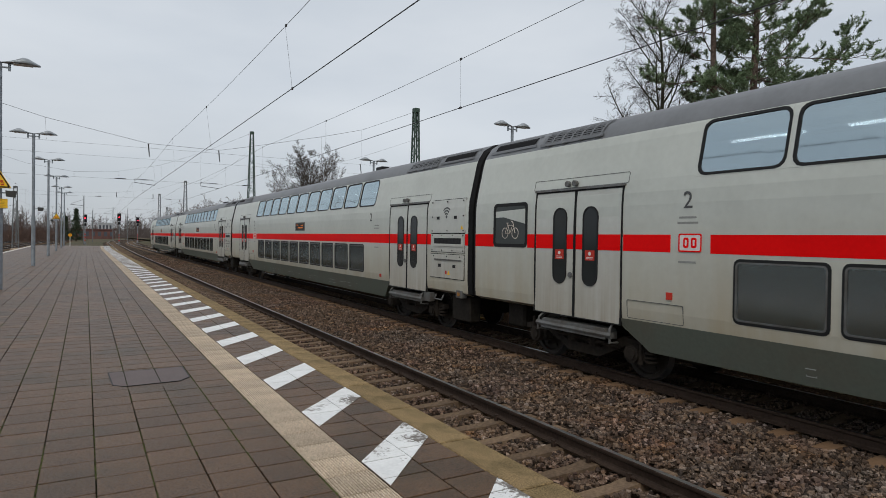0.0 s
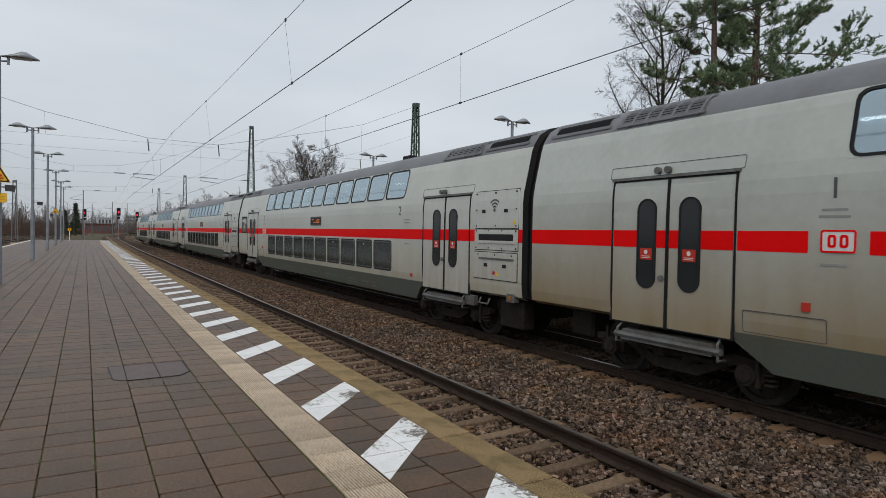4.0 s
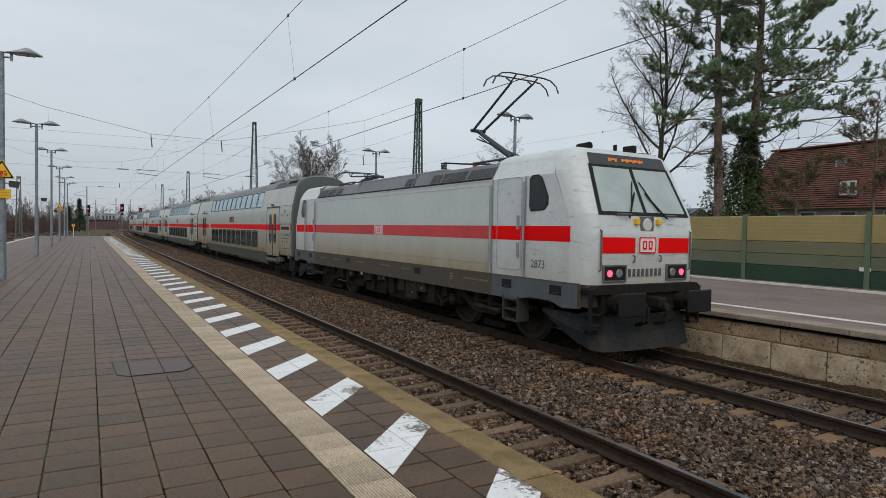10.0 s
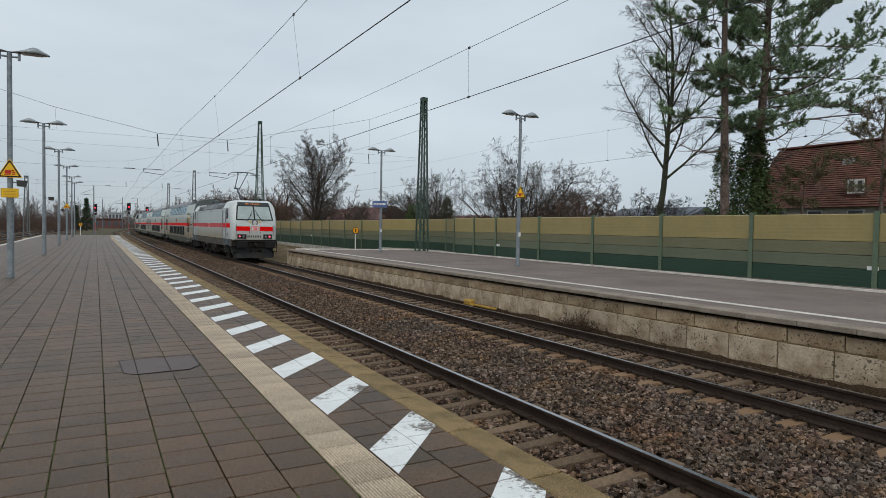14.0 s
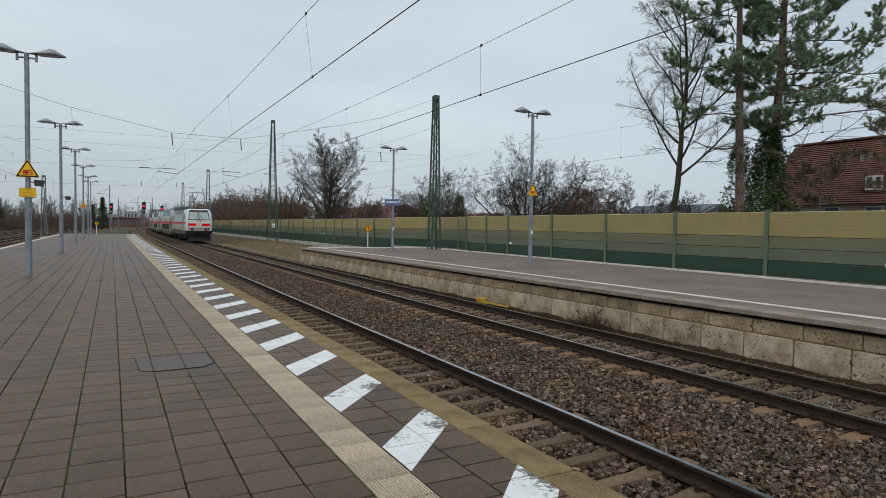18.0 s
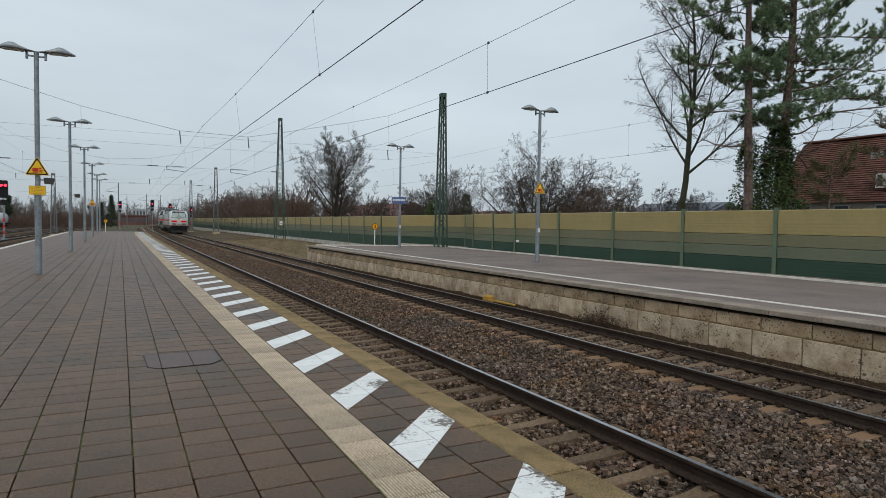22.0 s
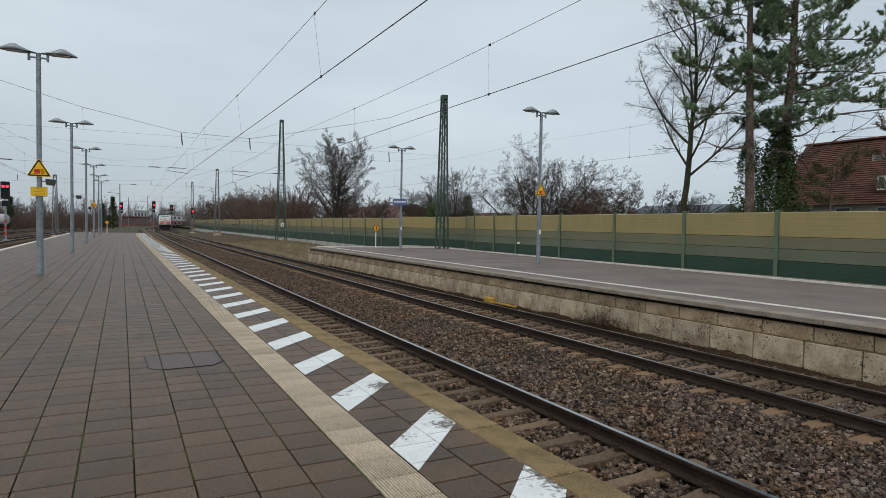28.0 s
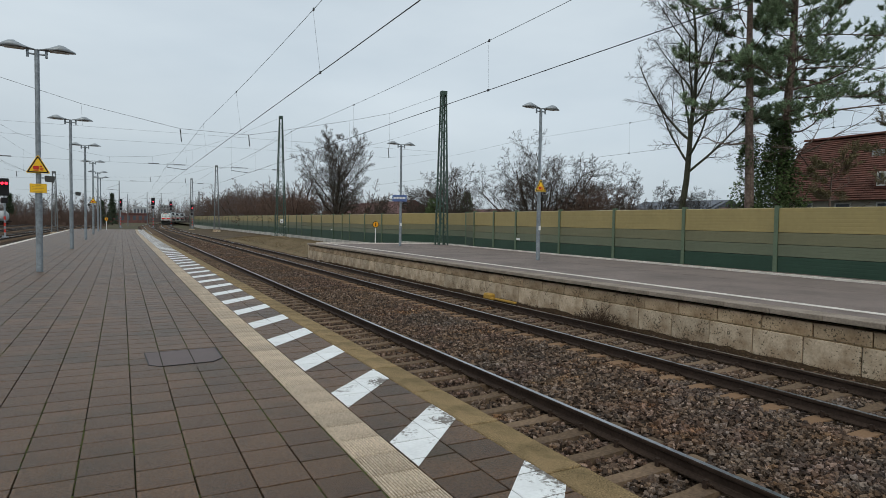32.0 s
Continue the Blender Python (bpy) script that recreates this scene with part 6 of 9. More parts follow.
for cy in (25.1, 25.55):
    ring_on_flank(g, -1, circle(*bike_at(cy, 2.5), 0.115, 18), circle(*bike_at(cy, 2.5), 0.102, 18), 0.010, 0.004)
for p, q in (((25.55, 2.5), (25.43, 2.73)), ((25.43, 2.71), (25.22, 2.71)), ((25.22, 2.71), (25.33, 2.5)), ((25.33, 2.5), (25.55, 2.5)), ((25.33, 2.5), (25.44, 2.76)), ((25.1, 2.5), (25.21, 2.8)), ((25.21, 2.8), (25.28, 2.82)), ((25.4, 2.77), (25.48, 2.77))):
    (ya, za), (yb, zb) = bike_at(*p), bike_at(*q)
    g.tube([(-HALF - 0.008, ya, za), (-HALF - 0.008, yb, zb)], 0.007, 4)
BIKE_SIGN = g.mesh("bicycle_sign", LINE_WHITE)


PANE_SIGN = plates([rounded(0.565, 0.675, 1.915, 2.025, 0.01)], 0.001, BLACK, "window_sticker", 0.006)
g = Geo()
ring_on_flank(g, -1, circle(0.62, 1.97, 0.03, 14), circle(0.62, 1.97, 0.017, 14), 0.005, 0.004)
STICKER_RING = g.mesh("sticker_ring", LINE_WHITE)


def coach(label, grade="2", bike=False, last=False, group="coaches of the train"):
    c = thing("passenger_coach", label, "train coach", group=group)
    part("body_shell", SHELL, None, c, "pale grey-white body, dirty towards the sill")
    part("roof", ROOF, None, c, "grey rounded roof")
    part("sill", SILL, None, c, "dark grey skirt with small white lettering")
    turned = pose(0, COACH_L, 0, 0, 0, 180)
    for m in (pose(0, 0, 0), turned):
        for me in STRIPES + ([] if bike else [STRIPE_FILL]):
            part("red_stripe", me, None, c, at=m)
        tagged(part("small_lettering", SMALL_BARS, None, c, at=m), kind="stuff")
        for me in (END_SOCKET, HANDLE, END_BOX, EMERGENCY, EMERGENCY_TOO, PANEL_SEAM):
            part(me.name.split(".")[0], me, None, c, at=m)
        bx = part("socket_box", LAMP_BOX, None, c, at=m)
        part("socket_lamp", SOCKET_LAMP, None, bx)
        dp = part("destination_display", DISPLAY, None, c, "dark destination display with amber lines", at=m)
        tagged(part("amber_lines", AMBER, None, dp), kind="stuff")
        part("display_rim", DISPLAY_RIM, None, dp)
        if bike:
            bw = part("blind_window", BIKE_PANE, None, c, "blanked window with a bicycle sign", at=m)
            part("window_frame", BIKE_RIM, None, bw)
            part("bicycle_sign", BIKE_SIGN, None, bw)
    for me in FLOOR_BOX:
        part("floor_box", me, None, c)
    for me in ([REAR_END] if last else ENDS[:1]) + ENDS[1:]:
        part("end_wall", me, None, c, "grey rounded end wall" if me is REAR_END else "black rounded end wall")
    part("gangway_bellows", GANG, None, c)
    part("gangway_bellows", GANG, None, c, at=pose(0, COACH_L + 0.07, 0))
    for a, b in UP_WIN:
        for w in both("upper_window", UPF, c, a, width=1.28):
            part("pane", UPG, None, w)
            part("window_surround", UPS, None, w)
    for k, (a, b) in enumerate(LOW_WIN):
        for w in both("lower_window", LOF, c, a, width=1.24):
            if k in (1, 3, 8):
                st = part("window_sticker", PANE_SIGN, None, w, "small black sign with a white ring")
                part("sticker_ring", STICKER_RING, None, st)
            part("pane", LOG, None, w)
            part("window_surround", LOS, None, w)
            part("window_rim", LOW_RIM, None, w)
    for a, b, mid in DOORS:
        doorway(c, mid, last and mid < 5)
    equipment(c)
    roof_gear(c)
    inside(c)
    for s, ys in ((-1, (5.78, 20.95)), (1, (21.02, 5.85))):
        for y in ys:
            text_part(grade, 0.36, NUMERAL, c, side_pose(s, y, 2.94) @ pose(0, 0, 0, 90, 0, 0), "class_numeral")
        logo(c, side_pose(s, 20.9 if s < 0 else 5.9, 2.32))
    for y in BOGIES:
        place_bogie(c, y, 2.5, 0.46, BOGIE_C, WHEEL_C)
    return c


COACHES = [
    coach("grey-white double-deck first-class coach next to the locomotive", "1", last=True),
    coach("grey-white double-deck coach with a red stripe and bicycle bay", "2", bike=True),
    coach("grey-white double-deck coach with a red stripe, second class", "2"),
    coach("grey-white double-deck coach with a red stripe, second class", "2"),
    coach("grey-white double-deck coach leading the train into the bend", "2"),
]
# The coach beside the locomotive is the dirtiest.
grimy = {}
for ob in COACHES[0].children_recursive:
    if ob.type == "MESH" and ob.data.materials and ob.data.materials[0] in (COACH_WHITE, COACH_PANEL):
        if ob.data.name not in grimy:
            me = ob.data.copy()
            me.materials[0] = DIRTY_WHITE
            grimy[ob.data.name] = me
        ob.data = grimy[ob.data.name]
# Rear wall of the last coach: gangway frame and a hand wheel opening, seen beside the locomotive.
g = Geo()
frame_ring(g, rounded(-0.85, 0.85, 0.95, 3.75, 0.2), rounded(-0.68, 0.68, 1.1, 3.55, 0.15), "y", -0.14, 0.12)
part("gangway_frame", g, BELLOWS, COACHES[0])
part("end_lamp", Geo().tube([(-1.06, 0.05, 2.05), (-1.06, 0.0, 2.05)], 0.11, 14), END_GREY, COACHES[0])
part("end_lamp", Geo().tube([(-0.95, -0.05, 3.35), (-0.95, 0.1, 3.35)], 0.12, 12), END_GREY, COACHES[0])


# ---- locomotive ----
SILL_MARK = material("faded_lettering", (0.2, 0.15, 0.11), 0.8, grain=0.2, stain=0.2)
LS = 1.48
L0, L1 = 0.55, LOCO_L - 0.55


def cab_profile():
    """Outline of the cab nose in (y, z), from the sill up over the windscreen to the roof."""
    return [(0.55, 1.38), (0.52, 2.3), (0.58, 2.66), (1.02, 3.58), (1.14, 3.84), (1.42, 3.95), (3.5, 3.95)]


def cab_geo(flip):
    """Cab drawn as one skin: a flat nose rounded into the side walls, broken only for the windscreen."""
    g = Geo()

    def P(x, y, z):
        return (x, LOCO_L - y, z) if flip else (x, y, z)
    prof = cab_profile()
    half = [1.18, 1.18, 1.17, 1.04, 1.0, 1.0, 1.0]
    side = [(1.0, 1.38), (0.98, 2.3), (1.05, 2.66), (1.44, 3.42), (1.6, 3.64), (1.75, 3.72), (3.5, 3.72)]
    wide = [1.48, 1.48, 1.48, 1.47, 1.36, 1.32, 1.32]
    rows = []
    for i, ((y, z), w, (q, r), v) in enumerate(zip(prof, half, side, wide)):
        rows.append((y, z, w, q, r, v, i))
    # Close rows on both sides of a crease keep the flats flat.
    fine = [rows[0]]
    for a, b in zip(rows, rows[1:]):
        ln = math.hypot(b[0] - a[0], b[1] - a[1])
        for f in (0.035 / ln, 1 - 0.035 / ln):
            fine.append(tuple(p + (t - p) * f for p, t in zip(a[:6], b[:6])) + (a[6] + f,))
        fine.append(b)
    grid = []
    for y, z, w, q, r, v, i in fine:
        corner = []
        for k in range(7):
            f = k / 6
            cx, cy, cz = w + (v - w) * 0.9, y + (q - y) * 0.06, z + (r - z) * 0.35
            e, m_, h = (1 - f) ** 2, 2 * f * (1 - f), f * f
            corner.append((e * w + m_ * cx + h * v, e * y + m_ * cy + h * q, e * z + m_ * cz + h * r))
        row = [(-x, yy, zz) for x, yy, zz in reversed(corner)] + [(-w + 0.05, y, z), (0, y, z), (w - 0.05, y, z)] + corner
        grid.append([P(*p) for p in row])
    n = len(grid[0])
    fs = []
    for j in range(len(grid) - 1):
        for k in range(n - 1):
            if 2.0 <= fine[j][6] and fine[j + 1][6] <= 3.0 and 6 <= k <= n - 8:
                continue
            fs.append((j * n + k, j * n + k + 1, (j + 1) * n + k + 1, (j + 1) * n + k))
    g.add([p for row in grid for p in row], fs)
    return g


def cab_walls_geo(flip):
    """Flat side walls, floor and rear bulkhead of a cab."""
    g = Geo()

    def P(x, y, z):
        return (x, LOCO_L - y, z) if flip else (x, y, z)
    for s in (-1, 1):
        g.add([P(s * LS, q, r) for q, r in ((1.0, 1.38), (0.98, 2.3), (1.05, 2.66), (1.44, 3.42), (3.5, 3.42), (3.5, 1.38))], [tuple(range(6))])
        g.add([P(s * LS, 1.44, 3.42), P(s * LS, 3.5, 3.42), P(s * 1.32, 3.5, 3.72), P(s * 1.32, 1.75, 3.72), P(s * 1.36, 1.6, 3.64)], [(0, 1, 2, 3, 4)])
    g.add([P(-1.18, 0.55, 1.38), P(1.18, 0.55, 1.38), P(1.47, 1.0, 1.38), P(1.47, 3.5, 1.38), P(-1.47, 3.5, 1.38), P(-1.47, 1.0, 1.38)], [(0, 1, 2, 3, 4, 5)])
    g.add([P(-1.48, 3.5, 1.38), P(1.48, 3.5, 1.38), P(1.48, 3.5, 3.42), P(1.32, 3.5, 3.72), P(1.02, 3.5, 3.95), P(-1.02, 3.5, 3.95), P(-1.32, 3.5, 3.72), P(-1.48, 3.5, 3.42)], [tuple(range(8))])
    return g


def scuffed(m):
    """Grey rubbed streaks that run along a cab's cheeks."""
    n, l = m.node_tree.nodes, m.node_tree.links
    bsdf = n["Principled BSDF"]
    old = bsdf.inputs["Base Color"].links[0].from_socket
    co, mp, ns, r, mix = (n.new(q) for q in ("ShaderNodeTexCoord", "ShaderNodeMapping", "ShaderNodeTexNoise", "ShaderNodeMapRange", "ShaderNodeMix"))
    mp.inputs["Scale"].default_value = (0.8, 1.3, 7.0)
    ns.inputs["Scale"].default_value, ns.inputs["Detail"].default_value, ns.inputs["Roughness"].default_value = 2.2, 9, 0.72
    r.inputs[1].default_value, r.inputs[2].default_value, r.inputs[4].default_value = 0.57, 0.7, 0.75
    mix.data_type = "RGBA"
    mix.inputs[7].default_value = (0.2, 0.2, 0.19, 1)
    l.new(co.outputs["Object"], mp.inputs[0]), l.new(mp.outputs[0], ns.inputs["Vector"]), l.new(ns.outputs["Fac"], r.inputs[0])
    l.new(r.outputs[0], mix.inputs[0]), l.new(old, mix.inputs[6]), l.new(mix.outputs[2], bsdf.inputs["Base Color"])
    return m


scuffed(LOCO_CAB)
loco = thing("locomotive", "grey-white electric locomotive with a red stripe and raised pantograph", "locomotive")
for flip in (False, True):
    nose = part("cab", cab_geo(flip), LOCO_CAB, loco, "scuffed white driver's cab", smooth=True)
    part("cab_wall", cab_walls_geo(flip), LOCO_CAB, nose)
for s in (-1, 1):
    g = Geo()
    g.box(s * LS, s * (LS - 0.05), 3.5, LOCO_L - 3.5, 1.38, 3.42)
    wall = part("body_side", g, LOCO_WHITE, loco, "plain side wall, brown with brake dust low down")
    g = Geo()
    frame_ring(g, rounded(3.6, LOCO_L - 3.6, 1.6, 3.3, 0.05), rounded(3.607, LOCO_L - 3.607, 1.605, 3.295, 0.045), "x", s * LS, s * (LS + 0.006))
    part("panel_seam", g, NUMERAL_PALE, wall)
for s in (-1, 1):
    for y0, y1 in ((3.5, 7.38), (7.38, 11.46), (11.46, LOCO_L - 3.5)):
        g = Geo()
        g.add([(s * (LS - 0.02), y0 + 0.02, 3.42), (s * (LS - 0.02), y1 - 0.02, 3.42), (s * 1.25, y1 - 0.02, 3.8), (s * 1.25, y0 + 0.02, 3.8)], [(0, 1, 2, 3)])
        g.box(s * 1.28 - 0.05, s * 1.28 + 0.05, y1 - 0.03, y1 + 0.03, 3.5, 3.83)
        part("roof_panel", g, ROOF_GREY, loco, "grey sloping roof panel")
g = Geo()
g.add([(-1.25, 3.5, 3.8), (1.25, 3.5, 3.8), (1.25, LOCO_L - 3.5, 3.8), (-1.25, LOCO_L - 3.5, 3.8)], [(0, 1, 2, 3)])
g.box(-0.9, 0.9, 6.6, 12.3, 3.8, 3.93, 0.04)
part("roof", g, ROOF_GREY, loco, "grey sloping roof panels")
for s in (-1, 1):
    slot, gutter = Geo(), Geo()
    for y0, y1 in ((3.55, 7.33), (7.43, 11.4), (11.52, LOCO_L - 3.55)):
        n = round((y1 - y0) / 0.66)
        for k in range(n):
            slot.box(s * (LS - 0.09), s * (LS - 0.012), y0 + (y1 - y0) * k / n + 0.03, y0 + (y1 - y0) * (k + 1) / n - 0.03, 3.432, 3.474)
    part("roof_slots", slot, BLACK, loco, "dark vent slots along the roof edge")
    gutter.box(s * (LS - 0.05), s * (LS + 0.008), 3.5, LOCO_L - 3.5, 3.41, 3.428, 0.004)
    part("gutter", gutter, PAINT_WHITE, loco, "pale rain gutter")
    for y0, y1 in ((3.55, 4.63), (4.73, 5.86), (5.92, 6.43), (7.42, 7.93), (12.9, 13.44), (13.55, 14.3), (14.4, 15.3)):
        g, sl = Geo(), Geo()
        for a, b in ((y0 - 0.035, y0), (y1, y1 + 0.035)):
            sl.add([(s * (LS - 0.02 - 0.048 + 0.026), a, 3.5), (s * (LS - 0.02 - 0.048 + 0.026), b, 3.5), (s * (LS - 0.02 - 0.192 + 0.026), b, 3.74), (s * (LS - 0.02 - 0.192 + 0.026), a, 3.74)], [(0, 1, 2, 3)])
        z0, z1 = 3.5, 3.74
        xa, xb = LS - 0.02 - (z0 - 3.42) * 0.6 + 0.014, LS - 0.02 - (z1 - 3.42) * 0.6 + 0.014
        g.add([(s * xa, y0, z0), (s * xa, y1, z0), (s * xb, y1, z1), (s * xb, y0, z1)], [(0, 1, 2, 3)])
        gr = part("roof_grille", g, BLACK, loco, "dark ventilation grille")
        k = y0 + 0.04
        while k < y1 - 0.02:
            sl.add([(s * (xa + 0.006), k, z0), (s * (xa + 0.006), k + 0.013, z0), (s * (xb + 0.006), k + 0.013, z1), (s * (xb + 0.006), k, z1)], [(0, 1, 2, 3)])
            k += 0.036
        tagged(part("grille_slats", sl, ROOF_GREY, gr), kind="stuff")
    for y0, y1 in ((0.99, 1.0), (3.5, 9.19), (9.84, LOCO_L - 3.5)):
        if y1 - y0 > 0.1:
            g = Geo()
            g.box(s * LS - 0.004, s * LS + 0.004, y0, y1, 2.14, 2.43)
            part("red_stripe", g, LOCO_RED, loco, "faded red stripe")
    for y0, y1 in ((0.985, 3.5), (LOCO_L - 3.5, LOCO_L - 0.985)):
        g = Geo()
        g.box(s * LS - 0.004, s * LS + 0.004, y0, y1, 2.14, 2.43)
        part("cab_stripe", g, COACH_RED, loco, "bright red cab stripe")
for s in (-1, 1):
    logo(loco, Matrix.Translation((s * (LS + 0.004), 9.51, 2.285)) @ Matrix.Rotation(radians(-90 if s < 0 else 90), 4, "Z"), 0.4)
g = Geo()
for s in (-1, 1):
    line = [(0.75, 1.4), (0.75, 0.95), (1.15, 0.92), (1.5, 1.02), (2.1, 1.02), (2.6, 0.93), (LOCO_L - 2.6, 0.93), (LOCO_L - 2.1, 1.02), (LOCO_L - 1.5, 1.02), (LOCO_L - 1.15, 0.92), (LOCO_L - 0.75, 0.95), (LOCO_L - 0.75, 1.4)]
    g.flat(line, "x", s * 1.40, s * (LS + 0.01))
g.box(-1.38, 1.38, 0.6, LOCO_L - 0.6, 0.98, 1.38)
part("sill", g, LOCO_SILL, loco, "grimy grey-brown frame sill")
for s in (-1, 1):
    for flip in (False, True):
        line = [(0.75, 1.375), (0.75, 0.95), (1.15, 0.92), (1.5, 1.02), (2.1, 1.02), (2.6, 0.935), (3.45, 0.935), (3.45, 1.375)]
        g = Geo()
        g.flat([(LOCO_L - y if flip else y, z) for y, z in line], "x", s * (LS + 0.004), s * (LS + 0.014))
        part("cab_sill", g, CAB_SILL, loco, "blue-grey sill below the cab")
bars, rng = Geo(), random.Random(6)
for s in (-1, 1):
    for y0, y1, z0 in ((3.6, 4.6, 1.2), (5.08, 5.24, 1.14), (5.08, 5.24, 1.2), (5.08, 5.24, 1.26), (7.4, 7.9, 1.22), (8.6, 9.3, 1.24), (10.5, 11.2, 1.22), (12.8, 13.4, 1.2), (14.2, 14.9, 1.2)):
        bars.box(s * (LS + 0.008), s * (LS + 0.013), y0, y1, z0, z0 + 0.035)
tagged(part("small_lettering", bars, SILL_MARK, loco, "faded lettering bars on the sill"), kind="stuff")
for s in (-1, 1):
    for y in (1.35, 6.93, LOCO_L - 1.35, LOCO_L - 6.93, 2.9, LOCO_L - 2.9):
        g = Geo()
        g.box(s * LS - 0.02, s * LS + 0.018, y - 0.17, y + 0.17, 1.14, 1.32, 0.004)
        rc = part("recess", g, BLACK, loco)
        g = Geo()
        g.box(s * LS - 0.02, s * LS + 0.03, y - 0.1, y + 0.08, 1.16, 1.2, 0.004)
        part("recess_handle", g, STEP_GREY, rc)
for s in (-1, 1):
    for y in (2.87, LOCO_L - 2.87):
        g = Geo()
        frame_ring(g, rounded(y - 0.43, y + 0.43, 1.52, 3.42, 0.1), rounded(y - 0.415, y + 0.415, 1.535, 3.405, 0.09), "x", s * LS - 0.004, s * (LS + 0.006))
        for q in (-0.55, 0.62):
            g.tube([(s * (LS + 0.05), y + q, 1.42), (s * (LS + 0.05), y + q, 3.3)], 0.022, 8)
            for z in (1.45, 2.3, 3.25):
                g.tube([(s * LS, y + q, z), (s * (LS + 0.05), y + q, z)], 0.014, 6)
            g.box(s * LS - 0.002, s * LS + 0.004, y + q - 0.028, y + q + 0.028, 1.4, 3.42)
        for z in (1.95, 2.5):
            g.box(s * LS, s * LS + s * 0.03, y - 0.36, y - 0.3, z - 0.14, z + 0.14, 0.008)
        part("cab_door", g, LAMP_GREY, loco, "cab door rim with long grab rails")
for s in (-1, 1):
    for y, d in ((1.86, 1), (LOCO_L - 1.86, -1)):
        g, gl = Geo(), Geo()
        out = [(y - d * 0.12, 2.76), (y + d * 0.25, 2.74), (y + d * 0.3, 2.82), (y + d * 0.3, 3.34), (y + d * 0.22, 3.4), (y + d * 0.05, 3.4), (y - d * 0.05, 3.34), (y - d * 0.22, 3.0), (y - d * 0.22, 2.86)]
        g.flat([((p - y) * 1.12 + y, (q - 3.07) * 1.09 + 3.07) for p, q in out], "x", s * (LS - 0.01), s * (LS + 0.008))
        gl.flat(out, "x", s * LS, s * (LS + 0.012))
        fr = part("side_window", g, GASKET, loco, "dark cab side window")
        part("pane", gl, PANE_BLIND, fr)
for s in (-1, 1):
    for y in (2.75, LOCO_L - 2.75):
        g = Geo()
        for z in (0.5, 0.72, 0.93):
            g.box(s * 1.2, s * 1.5, y - 0.24, y + 0.24, z - 0.03, z, 0.006)
        for q in (-0.25, 0.25):
            g.box(s * 1.22, s * 1.5, y + q - 0.02, y + q + 0.02, 0.48, 1.0, 0.004)
        part("cab_step", g, END_GREY, loco, "open cab steps")


HEAD_LENS = material("headlamp_lens", (0.2, 0.22, 0.22), 0.12, grain=0.1, scale=30, stain=0.2, stain_scale=8, spec=0.8)


